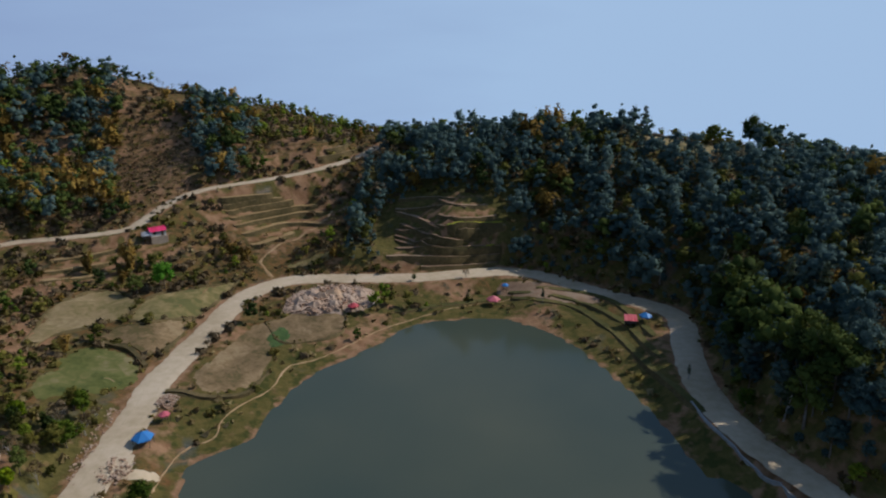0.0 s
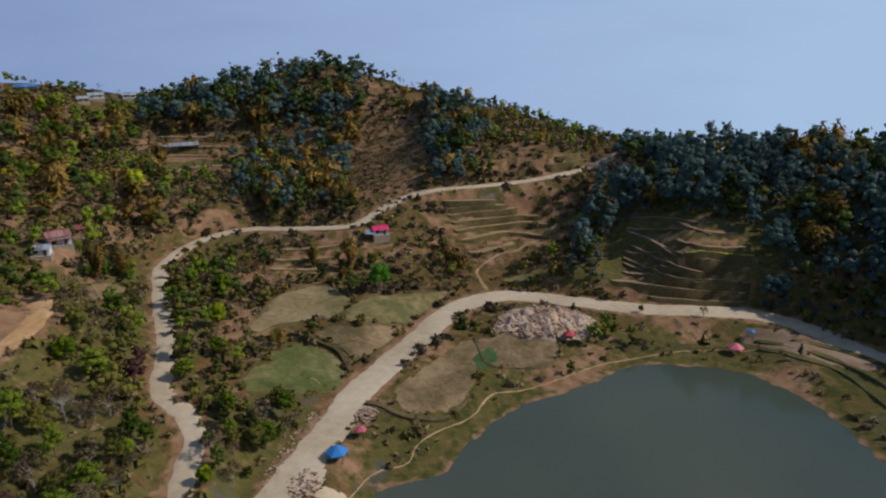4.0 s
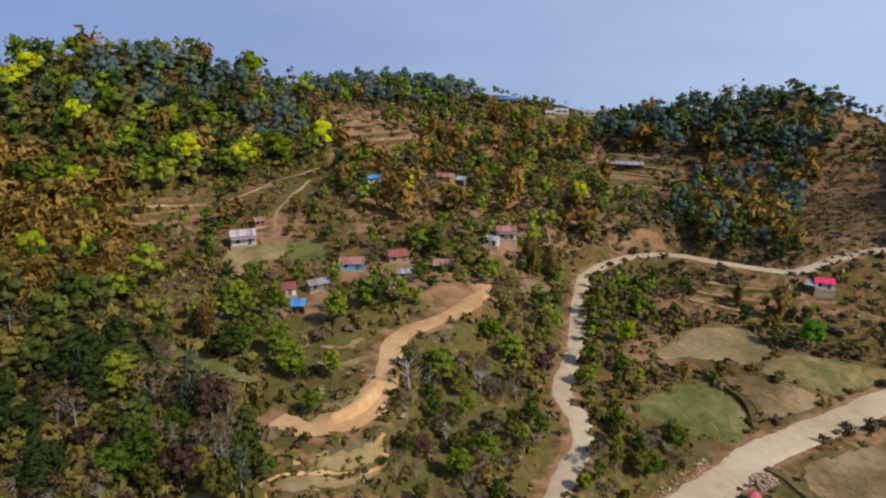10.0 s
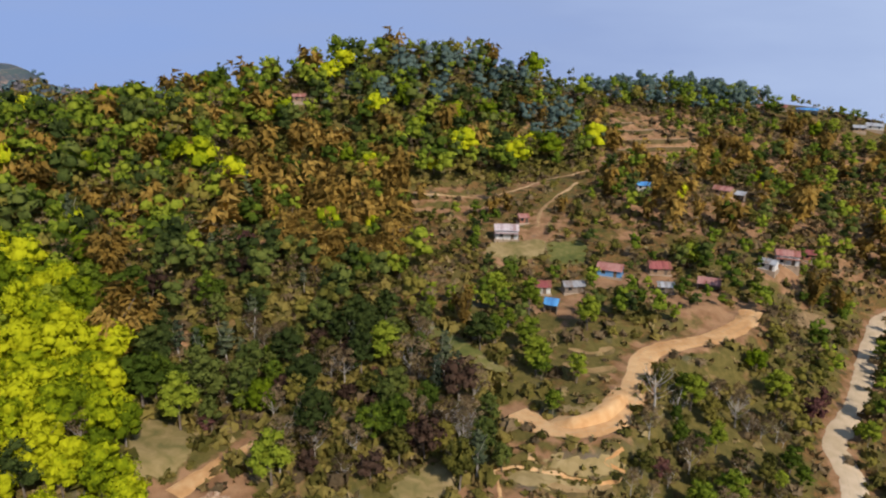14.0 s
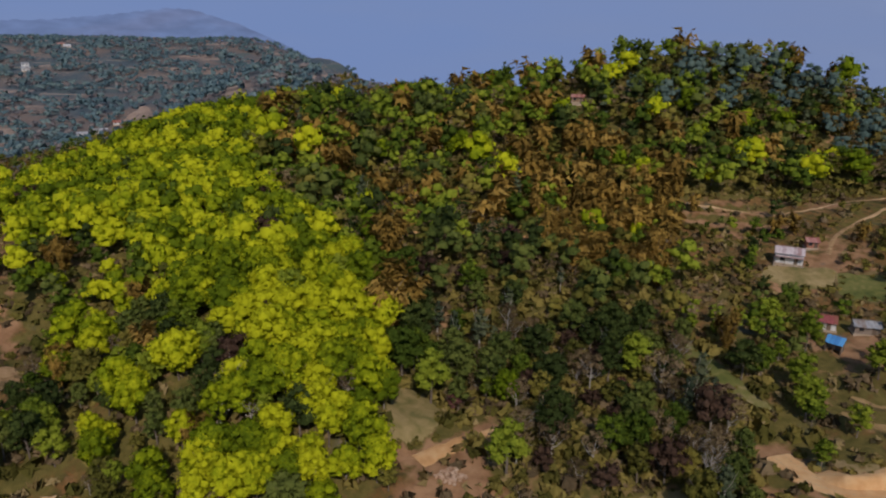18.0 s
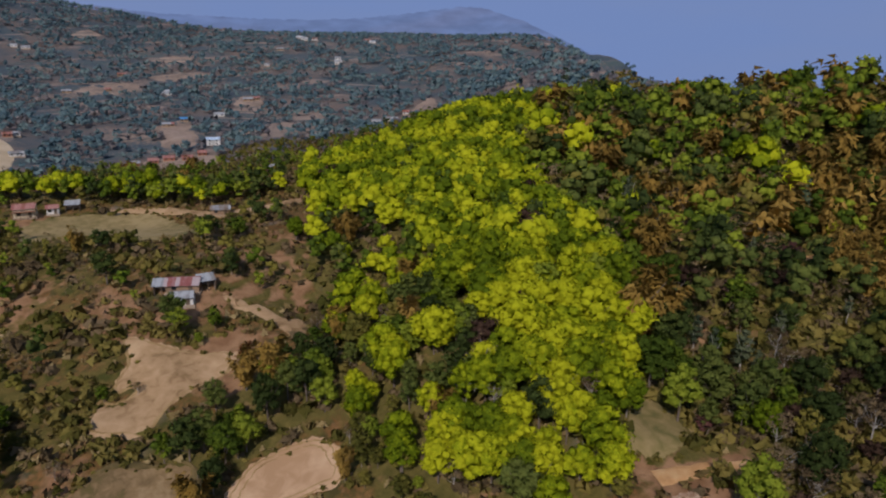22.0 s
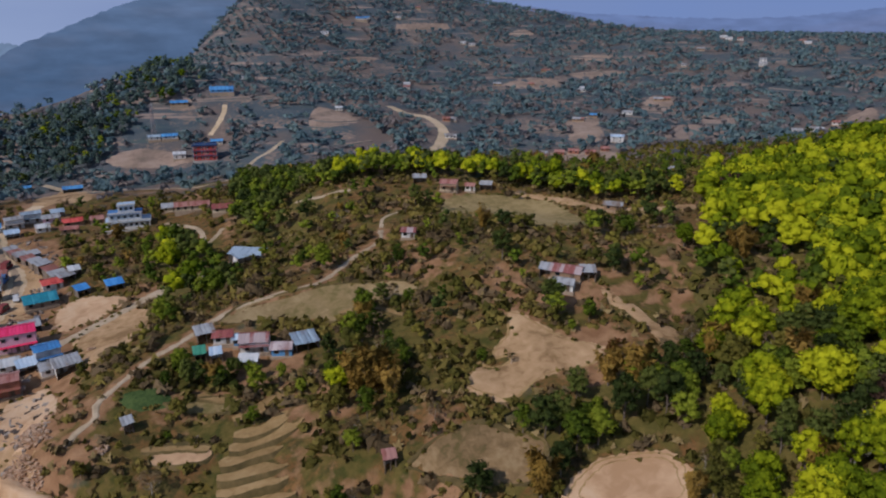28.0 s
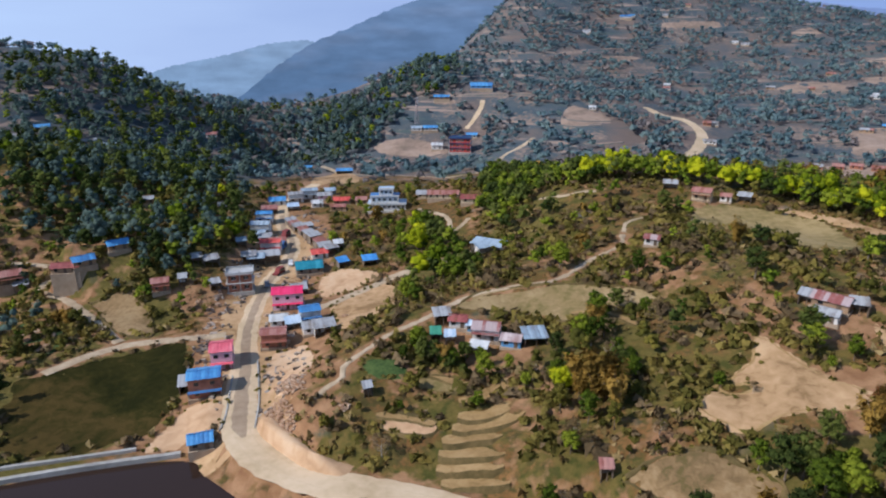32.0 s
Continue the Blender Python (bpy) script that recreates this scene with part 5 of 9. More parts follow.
tagged(ribbon("roadway", street_end, np.interp(-street_end[:, 1], [131, 135, 150, 185], [1.0, 5.4, 5.0, 3.6]), GRIT, 0.10, 0.3, 5, 4, level=True), "worn grey-brown strip along the town street", "road", kind="structure")
for name, width, mat in (("road_far", 9, DUST), ("road_school", 4, DUST), ("lane_far", 4, TRACK), ("lane_mid", 3, TRACK), ("lane_upper", 1.3, FIELD["sand"]), ("lane_white", 1.5, FIELD["sand"]), ("lane_wood", 2.6, CLAY),
                         ("lane_field", 1.3, FIELD["sand"]), ("path_a", 0.7, CLAY), ("path_b", 0.6, CLAY), ("path_c", 1.4, CLAY), ("shore_path", 0.42, FIELD["sand"]), ("paddy_path", 0.5, FIELD["tan"]), ("lane_top", 2, TRACK), ("lane_villa", 2.6, TRACK), ("lane_knoll", 1.6, TRACK)):
    line = resample(spline([(x, y, 0) for x, y in PLACE[name]], 6), 1.2)
    tagged(ribbon("lane", line, width, mat, 0.10, 0.2, 5, 3), "pale earthen lane along the slope", "road", kind="structure")


# ---- fields: worked patches lying on the ground ----
def patch(name, outline, mat, label, lift=0.10, rough=0.05, seed=0, dome=0.0):
    p = np.array(outline, float)
    loop = spline([(x, y, 0) for x, y in [*p, p[0]]], 9)[:-1, :2]
    r = np.random.RandomState(seed + 5)
    c = p.mean(0)
    loop = loop + (c - loop) * r.uniform(-rough, rough, (len(loop), 1))
    lo, hi = loop.min(0), loop.max(0)
    step = max(1.3, (hi - lo).max() / 30)
    gx, gy = np.meshgrid(np.arange(lo[0], hi[0], step), np.arange(lo[1], hi[1], step))
    inner = np.stack([gx.ravel(), gy.ravel()], 1)
    inner = inner[inside(inner[:, 0], inner[:, 1], c + (loop - c) * 0.96)]
    pts = [Vector(q) for q in (*loop, *inner)]
    n = len(loop)
    out = delaunay_2d_cdt(pts, [(k, (k + 1) % n) for k in range(n)], [], 1, 1e-4)
    verts, faces = [], [tuple(f) for f in out[2]]
    edge = {tuple(np.round(q, 2)) for q in loop}
    for v in out[0]:
        on_edge = tuple(np.round((v.x, v.y), 2)) in edge
        up = 0
        if dome and not on_edge:
            near = np.min(np.hypot(loop[:, 0] - v.x, loop[:, 1] - v.y))
            up = dome * min(1, near / 5) * (0.45 + 0.45 * float(wave(v.x, v.y, 7, seed)) + r.uniform(0, 0.6))
        verts.append((v.x, v.y, float(ground_z(v.x, v.y)) + (-0.05 if on_edge else lift + max(0, up))))
    return tagged(mesh_object(name, verts, faces, mat, smooth=not dome), label, "field", kind="structure")


FIELDS = dict(field_tan=("tan", "pale dry stubble field"), field_pale=("pale", "dry grass field beside the road"), field_brown=("brown", "brown harvested field"), paddy=("green", "damp green paddy"),
              field_oval=("brown", "oval brown stubble field by the lake"), field_shore=("brown", "brown plot near the shore"), bare_strip=("red", "bare reddish strip beside the road"),
              small_field=("pale", "small dry grass field"), sand_field=("sand", "bare tan levelled field"), pit=("clay", "scraped sandy clay platform"),
              knoll_field=("tan", "dry stubble field on the knoll"), hilltop_field=("pale", "dry grass meadow on the hilltop"),
              hilltop_sand=("sand", "sandy strip along the hilltop"), lower_field=("brown", "dull stubble field on the lower slope"), sand_strip=("sand", "sandy strip of bare earth"),
              plot_a=("tan", "small dry terrace plot"), plot_b=("clay", "small bare terrace plot"), lot_a=("clay", "levelled dirt lot in the town"), lot_b=("sand", "levelled dirt lot beside the lane"),
              lot_c=("clay", "scraped dirt yard beside the road"), lot_d=("clay", "orange dirt bank by the dam"), left_field=("brown", "brown fallow plot"), school_lot=("far", "scraped orange yard on the hill"),
              ground_lot=("sand", "dusty open ground"), orange_cut=("far", "stepped orange cutting"), hill_lot_a=("far", "pale bare terrace on the far hill"), hill_lot_b=("far", "pale bare terrace on the far hill"), hill_lot_c=("far", "pale bare terrace on the far hill"), hill_lot_d=("far", "pale bare terrace on the far hill"), hill_lot_e=("far", "pale bare terrace on the far hill"), hill_lot_f=("far", "pale bare terrace on the far hill"), hill_lot_g=("far", "pale bare terrace on the far hill"), hill_lot_h=("far", "pale bare terrace on the far hill"), hill_lot_i=("far", "pale bare terrace on the far hill"), hill_lot_j=("far", "pale bare terrace on the far hill"), far_lot=("sand", "bare building site in the valley"), village_lot=("far", "bare earth round village houses"),
              village_lot_b=("far", "bare earth by a house"), bench=("tan", "bare tan shelf above the orange cutting"), green_step_a=("pale", "grassy step below the clay road"), green_step_b=("pale", "grassy step below the clay road"), gully_grass=("green", "steep open grass among trees"), track_grass=("pale", "open dry grass beside the track"), vegetable_bed=("plot", "leafy green vegetable bed on the knoll"), lawn=("pale", "dry lawn round the white house"), lawn_green=("green", "green lawn"), hamlet_plot=("brown", "brown ploughed plot"), clearing=("pale", "grassy clearing"), south_meadow=("pale", "grassy clearing on the ridge"))
for i, (k, (mat, label)) in enumerate(FIELDS.items()):
    patch("field", PLACE[k], FIELD[mat], label, seed=i)
for k, shrink in (("pit", 0.86), ("pit", 0.72), ("sand_field", 0.9)):
    o = np.array(PLACE[k])
    loop = spline([(x, y, 0) for x, y in [*(o.mean(0) + (o - o.mean(0)) * shrink), o.mean(0) + (o[0] - o.mean(0)) * shrink]], 9)
    tagged(ribbon("ramp_edge", loop, 0.7, FIELD["tread"], 0.16, 0.2, 3, 5), "low worn edge of a scraped ramp", "bank", kind="structure")
patch("wet_meadow", PLACE["marsh"], FIELD["dark_olive"], "dark meadow below the road", seed=70)
patch("bare_ground", PLACE["spilled_cement"], DUST, "pale spilled sand and cement by a shelter", seed=71)
patch("vegetable_plot", PLACE["veg_plot"], FIELD["plot"], "dark green vegetable plot", lift=0.25)

BUND = material("grassy_field_bank", [(0.075, 0.057, 0.020), (0.12, 0.086, 0.032), (0.175, 0.122, 0.05)], 0.9, 0.95, 0.2, 2.0)


def bund(outline, seed):
    """A low overgrown bank round a field, thick and thin, broken here and there."""
    rs = np.random.RandomState(seed)
    p = np.array(outline, float)
    loop = resample(spline([(x, y, 0) for x, y in [*p, p[0]]], 9), 0.9)
    c = p.mean(0)
    verts, faces = [], []
    for i, q in enumerate(loop[:, :2]):
        out = (q - c) / (np.linalg.norm(q - c) + 1e-9)
        fat = 0.55 + 0.35 * math.sin(i * 0.37 + seed) + rs.uniform(-0.15, 0.2)
        high = 0.45 * fat + rs.uniform(-0.1, 0.15)
        for k, h in ((-0.6, -0.1), (0.0, high), (0.7, high * 0.8), (1.6, -0.5)):
            w = q + out * k * fat
            verts.append((w[0], w[1], float(ground_z(*w)) + 0.1 + h))
    for i in range(len(loop) - 1):
        for k in range(3):
            a = 4 * i + k
            faces.append((a, a + 4, a + 5, a + 1))
    return tagged(mesh_object("field_bank", verts, faces, BUND, smooth=True), "low overgrown earth bank round a field", "bank", kind="structure")


for i, k in enumerate(("field_tan", "field_pale", "field_brown", "field_shore", "knoll_field", "plot_a", "plot_b", "lower_field", "left_field", "small_field", "hamlet_plot", "lawn_green")):
    bund(PLACE[k], i)


line = resample(spline([(x, y, 0) for x, y in PLACE["bank_line"]], 8), 1.0)
tagged(ribbon("field_bank", line, 1.1, BUND, 0.28, 0.3, 5, 11), "dark overgrown bank along the lakeside meadow", "bank", kind="structure")


LANES = [(spline([(x, y, 0) for x, y in PLACE[k]], 4), half) for k, half in (("road_far", 8), ("lane_far", 6), ("road_school", 6), ("lane_upper", 2.5), ("lane_white", 2.5), ("lane_field", 2.5), ("lane_mid", 3), ("lane_top", 3), ("lane_villa", 3.5), ("lane_knoll", 3), ("lane_wood", 2.2))]


def terrace(kind, thick, line):
    """One level tread with its bank below, along the slope."""
    line = resample(spline([(x, y, 0) for x, y in line], 8), 1.0)
    tan = np.gradient(line[:, :2], axis=0)
    tan /= np.linalg.norm(tan, axis=1)[:, None] + 1e-9
    nor = np.stack([-tan[:, 1], tan[:, 0]], 1)
    down = ground_z(*(line[:, :2] + nor * 3).T).mean() < ground_z(*(line[:, :2] - nor * 3).T).mean()
    nor = nor if down else -nor
    if kind in ("soil", "red"):
        LANES.append((line, thick * 0.55))
    mid = ground_z(line[:, 0], line[:, 1])
    here = mid
    mid = np.clip(np.convolve(np.pad(mid, 6, mode="edge"), np.ones(13) / 13, mode="valid"), here - 0.3, here + 0.3)
    rs = np.random.RandomState(int(abs(line[0, 0]) * 10))
    tv, tf, bv, bf = [], [], [], []
    for i, q in enumerate(line[:, :2]):
        taper = min(1, 0.5 + 0.25 * min(i, len(line) - 1 - i))
        w = thick * taper * (0.9 + 0.2 * rs.rand())
        z = mid[i] + 0.25
        back, front, foot = q - nor[i] * w * 0.6, q + nor[i] * w * 0.5, q + nor[i] * (w * 0.5 + 0.7)
        tv += [(*back, z + 0.05), (*q, z), (*front, z)]
        bv += [(*front, z + 0.04), (*(front + nor[i] * 0.25), z - 0.35), (*foot, min(z - 0.9, float(ground_z(*foot)) - 0.1))]
        if i:
            for f in (tf, bf):
                a = 3 * i
                f += [(a - 3, a, a + 1, a - 2), (a - 2, a + 1, a + 2, a - 1)]
    top = tagged(mesh_object("terrace", tv, tf, TREADS[kind], smooth=True), "narrow level farm terrace above its bank", "terrace", kind="structure")
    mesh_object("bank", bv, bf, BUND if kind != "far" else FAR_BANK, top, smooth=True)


def contour_terraces(name, rise, thick, kind, seed):
    """Terraces that follow the lie of the slope inside an outline, level by level."""
    poly = zone(name)
    rs = np.random.RandomState(seed)
    c, half = poly.mean(0), np.linalg.norm(poly - poly.mean(0), axis=1).max()
    xs, ys = (v.ravel() for v in np.meshgrid(np.linspace(-half, half, 25) + c[0], np.linspace(-half, half, 25) + c[1]))
    own = inside(xs, ys, poly)
    fit = np.linalg.lstsq(np.stack([xs[own], ys[own], np.ones(own.sum())], 1), ground_z(xs[own], ys[own]), rcond=None)[0]
    up = fit[:2] / np.linalg.norm(fit[:2])
    along = np.array([-up[1], up[0]])
    v = np.arange(-half, half, 0.6)
    lows = ground_z(xs[own], ys[own])
    for level in np.arange(lows.min() + 0.5 * rise, lows.max(), rise):
        run = []
        for u in [*np.arange(-half, half, 4.0), 1e6]:
            q = None
            if u < 1e5:
                line = c + along * u + up[None, :] * v[:, None]
                high = ground_z(line[:, 0], line[:, 1])
                hit = np.nonzero((high[:-1] < level) & (high[1:] >= level) & inside(line[:-1, 0], line[:-1, 1], poly))[0]
                if len(hit):
                    q = line[hit[0]]
            if q is not None and (not run or np.linalg.norm(q - run[-1]) < 9) and rs.rand() > 0.04:
                run.append(q)
                continue
            if len(run) > 3:
                p = np.array(run)
                p[1:-1] = (p[:-2] + 2 * p[1:-1] + p[2:]) / 4
                terrace(kind, thick * rs.uniform(0.8, 1.2), [tuple(w) for w in p])
            run = [q] if q is not None else []


MEADOW = material("cropped_lakeside_grass", [(0.065, 0.062, 0.014), (0.11, 0.096, 0.024), (0.165, 0.125, 0.038)], 0.6, 0.95, 0.15, 2.0, warp=0.6)
# bluish counterpart of the field bank, with haze mixed into the colour
FAR_BANK = material("haze_tinted_scrubby_bank", [(0.085, 0.105, 0.112), (0.125, 0.135, 0.13), (0.17, 0.155, 0.14)], 0.5, 0.95, 0.2, 1.5)
TREADS = dict(soil=FIELD["tread"], dry=FIELD["brown"], red=FIELD["red"], plot=FIELD["plot"], far=FIELD["far"], grass=MEADOW, mustard=FIELD["mustard"])
for lakeside in ([(20.0, 191.7), (29.5, 187.0), (39.6, 183.1), (45.0, 173.8), (49.8, 160.6), (53.2, 145.5), (56.4, 131.7), (59.4, 120.2)], [(19.4, 197.3), (33.3, 190.0), (44.7, 183.2), (51.3, 172.8), (54.3, 161.3), (57.0, 147.0)], [(28.4, 196.2), (42.4, 191.6), (50.8, 185.0), (55.0, 175.0), (58.2, 160.0)], [(-17.0, 178.0), (-3.0, 185.5), (11.0, 192.0), (19.0, 194.5)]):
    terrace("grass", 1.9, lakeside)
terrace("soil", 3.0, [(-16.1, -128.5), (-20.7, -128.8), (-24.6, -130.2), (-28.3, -133.5)])
terrace("soil", 3.3, [(-15.4, -124.1), (-19.8, -122.9), (-23.4, -123.3), (-27.0, -125.1)])
terrace("soil", 3.3, [(-13.9, -121.2), (-19.5, -120.4), (-24.0, -120.1), (-29.2, -122.1)])
terrace("soil", 3.3, [(-11.5, -118.4), (-16.9, -118.3), (-24.0, -117.1)])
terrace("soil", 3.3, [(-10.6, -116.0), (-16.4, -114.8), (-23.4, -112.6)])
terrace("soil", 3.3, [(-9.9, -113.1), (-16.0, -111.9), (-23.3, -109.5)])
terrace("soil", 3.2, [(-10.4, -109.5), (-16.6, -108.7), (-23.1, -106.5)])
terrace("soil", 1.8, [(-10.0, -140.6), (-15.5, -135.6), (-20.9, -130.8)])
terrace("soil", 2.0, [(1.2, -128.5), (-5.7, -126.4), (-11.0, -123.0)])
terrace("soil", 1.6, [(-47.4, -155.4), (-55.6, -153.2), (-60.3, -142.8)])
terrace("soil", 2.4, [(-128.2, 188.0), (-119.9, 191.0), (-110.3, 197.3)])
terrace("soil", 2.4, [(-126.1, 181.5), (-117.2, 186.8), (-109.4, 192.0)])
terrace("soil", 2.4, [(-124.5, 175.9), (-115.8, 181.1), (-108.7, 187.2)])
terrace("red", 1.8, [(-21.5, 244.6), (-11.4, 241.4), (1.7, 231.8)])
terrace("red", 1.8, [(-22.2, 240.0), (-8.8, 234.0), (5.9, 224.9)])
terrace("red", 1.8, [(-21.3, 230.0), (-10.4, 224.4), (-2.0, 217.3)])
terrace("red", 1.8, [(-20.8, 225.0), (-7.9, 216.0), (0.1, 215.8)])
terrace("red", 1.8, [(-20.2, 219.1), (-11.8, 215.3), (-3.8, 214.2)])
terrace("soil", 1.8, [(-129.3, 56.1), (-126.4, 60.2), (-128.3, 66.5)])
terrace("soil", 1.8, [(-123.3, 52.4), (-119.5, 57.2), (-120.8, 63.6)])
terrace("soil", 1.6, [(-93.7, 37.8), (-91.4, 43.0), (-91.6, 49.3)])
terrace("plot", 1.6, [(107.8, -198.0), (103.0, -201.7), (96.9, -202.5)])
terrace("red", 1.6, [(102.9, -191.1), (97.8, -193.7), (92.5, -195.8)])
terrace("plot", 1.6, [(96.0, -182.8), (91.3, -185.8), (88.3, -191.1)])
terrace("red", 1.4, [(90.3, -177.9), (89.4, -182.8), (90.6, -190.5)])
terrace("plot", 1.4, [(87.4, -176.0), (86.3, -180.4), (86.9, -186.2)])
terrace("soil", 2.4, [(131.2, -251.9), (125.9, -252.9), (120.4, -252.8)])
terrace("plot", 2.4, [(118.4, -252.6), (109.8, -254.3), (103.8, -259.5)])
terrace("dry", 2.0, [(131.9, -265.0), (122.3, -270.1), (112.9, -276.3)])
terrace("dry", 2.0, [(128.4, -260.0), (118.8, -265.1), (108.6, -268.9)])
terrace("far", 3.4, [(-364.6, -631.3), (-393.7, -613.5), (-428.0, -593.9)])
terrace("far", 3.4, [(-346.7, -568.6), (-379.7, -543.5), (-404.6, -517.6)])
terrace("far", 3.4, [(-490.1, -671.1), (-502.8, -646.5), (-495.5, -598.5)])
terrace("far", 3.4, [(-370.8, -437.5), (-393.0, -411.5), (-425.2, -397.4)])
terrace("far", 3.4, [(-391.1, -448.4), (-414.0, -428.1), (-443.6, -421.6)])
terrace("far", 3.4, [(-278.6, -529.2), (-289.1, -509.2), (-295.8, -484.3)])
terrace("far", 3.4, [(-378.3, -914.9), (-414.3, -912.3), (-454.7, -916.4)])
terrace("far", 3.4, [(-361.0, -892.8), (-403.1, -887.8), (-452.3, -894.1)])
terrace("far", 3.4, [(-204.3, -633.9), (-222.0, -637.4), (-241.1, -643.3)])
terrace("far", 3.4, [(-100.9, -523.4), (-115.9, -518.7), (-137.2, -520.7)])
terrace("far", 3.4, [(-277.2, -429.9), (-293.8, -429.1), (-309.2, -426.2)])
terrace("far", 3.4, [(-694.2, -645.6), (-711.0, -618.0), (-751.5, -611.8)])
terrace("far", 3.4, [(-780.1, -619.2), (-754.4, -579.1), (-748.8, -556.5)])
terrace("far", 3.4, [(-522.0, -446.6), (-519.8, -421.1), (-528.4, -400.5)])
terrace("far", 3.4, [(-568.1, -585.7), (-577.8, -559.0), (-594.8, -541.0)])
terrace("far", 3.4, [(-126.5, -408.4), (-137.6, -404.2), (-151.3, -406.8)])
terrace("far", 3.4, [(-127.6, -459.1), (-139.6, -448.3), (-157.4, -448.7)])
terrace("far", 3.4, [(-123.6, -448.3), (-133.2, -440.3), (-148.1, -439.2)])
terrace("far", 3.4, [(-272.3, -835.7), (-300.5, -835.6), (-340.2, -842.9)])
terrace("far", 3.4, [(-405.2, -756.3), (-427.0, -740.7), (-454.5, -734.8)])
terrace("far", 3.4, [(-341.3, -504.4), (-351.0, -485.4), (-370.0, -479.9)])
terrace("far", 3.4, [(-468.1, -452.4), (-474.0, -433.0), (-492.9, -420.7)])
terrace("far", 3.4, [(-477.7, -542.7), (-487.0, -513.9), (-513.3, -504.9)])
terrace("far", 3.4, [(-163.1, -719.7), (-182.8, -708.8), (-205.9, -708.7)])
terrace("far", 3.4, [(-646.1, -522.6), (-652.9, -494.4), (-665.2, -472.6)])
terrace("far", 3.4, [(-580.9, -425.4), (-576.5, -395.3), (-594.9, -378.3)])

contour_terraces("terraced_west", 2.7, 3.2, "red", 1)
contour_terraces("terraced_end", 2.3, 3.0, "dry", 2)
contour_terraces("terraced_upper", 2.8, 3.2, "red", 3)
contour_terraces("terraced_mid", 2.2, 3.4, "soil", 4)
contour_terraces("south_terraces", 2.9, 2.2, "red", 5)
terrace("mustard", 3.0, [(-2.0, 217.6), (6.0, 220.4), (14.0, 223.0), (18.0, 224.0)])
terrace("mustard", 2.6, [(0.0, 214.6), (8.0, 217.2), (16.0, 219.6)])
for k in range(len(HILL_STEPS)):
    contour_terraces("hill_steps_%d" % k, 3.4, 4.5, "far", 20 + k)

CLEAR = [zone(k) for k in (*FIELDS, "scree", "south_terraces", "lake_bank", "marsh", "town_yard", "veg_plot", "rubble", "heap_a", "heap_b", "heap_c", "heap_d", "heap_e", "rock_bank")]
HOUSE_SPOTS = []


# ---- houses ----
def empty(name, m):
    ob = new(name)
    ob.matrix_world = m
    return ob


def box_faces(x0, x1, y0, y1, z0, z1):
    v = [(x, y, z) for z in (z0, z1) for x, y in ((x0, y0), (x1, y0), (x1, y1), (x0, y1))]
    return v, [(0, 3, 2, 1), (4, 5, 6, 7), (0, 1, 5, 4), (1, 2, 6, 5), (2, 3, 7, 6), (3, 0, 4, 7)]


def part(name, boxes, mat, parent, label=""):
    """Boxes joined into one part."""
    verts, faces = [], []
    for b in boxes:
        v, f = box_faces(*b)
        faces += [tuple(i + len(verts) for i in q) for q in f]
        verts += v
    return mesh_object(name, verts, faces, mat, parent, label=label)


def sheet_roof(parent, name, x0, x1, y_low, y_high, z_low, z_high, mat, seed, thick=0.05):
    """One roof slope of ribbed sheets side by side, some newer and some rustier."""
    r = np.random.RandomState(seed)
    n = max(3, int((x1 - x0) / 0.85))
    verts, faces, tints = [], [], []
    side = 1 if y_low < y_high else -1
    for i in range(n):
        over, up, shade = r.uniform(-0.1, 0.1) * side, r.uniform(0, 0.02), r.uniform()
        for k in range(4):
            x = x0 + (x1 - x0) * (i + k / 3.6) / n
            z = up + (0.05 if k in (1, 2) else 0)
            for y, zz in ((y_low - over, z_low), (y_high, z_high)):
                verts += [(x, y, zz + z), (x, y, zz + z - thick)]
                tints += [shade, shade]
    cols = len(verts) // 4
    for c in range(cols - 1):
        q, s = 4 * c, 4 * c + 4
        faces += [(q, s, s + 2, q + 2), (q + 1, q + 3, s + 3, s + 1), (q, q + 1, s + 1, s), (q + 2, s + 2, s + 3, q + 3)]
    faces += [(0, 2, 3, 1), (4 * cols - 4, 4 * cols - 3, 4 * cols - 1, 4 * cols - 2)]
    ob = mesh_object(name, verts, faces, mat, parent)
    ob.data.attributes.new("tint", "FLOAT", "POINT").data.foreach_set("value", np.array(tints, np.float32))
    return ob


WORDS = {k: v.name.replace("_", " ") for k, v in {**ROOF, **WALL}.items()}
KIND_COUNT = [0]


def openings(h, L, W, storeys, wall_h):
    frame_mat = WOOD
    for s in range(int(storeys)):
        z0 = 0.7 + s * wall_h / storeys
        n = max(2, int(L / 2.6))
        for side in (-1, 1):
            for i in range(n):
                x = -L / 2 + L * (i + 0.5) / n
                y = side * W / 2
                if s == 0 and i == n // 2:
                    part("door", [(x - 0.45, x + 0.45, min(y, y + side * 0.06), max(y, y + side * 0.06), 0.05, 1.85)], frame_mat, h, "dark timber door")
                    continue
                y1 = y + side * 0.05
                w = part("window", [(x - 0.55, x + 0.55, min(y, y1), max(y, y1), z0, z0 + 0.08), (x - 0.55, x + 0.55, min(y, y1), max(y, y1), z0 + 0.88, z0 + 0.96),
                                    (x - 0.55, x - 0.47, min(y, y1), max(y, y1), z0 + 0.08, z0 + 0.88), (x + 0.47, x + 0.55, min(y, y1), max(y, y1), z0 + 0.08, z0 + 0.88)], frame_mat, h)
                y2 = y + side * 0.02
                part("pane", [(x - 0.47, x + 0.47, min(y - side * 0.02, y2), max(y - side * 0.02, y2), z0 + 0.08, z0 + 0.88)], GLASS, w)


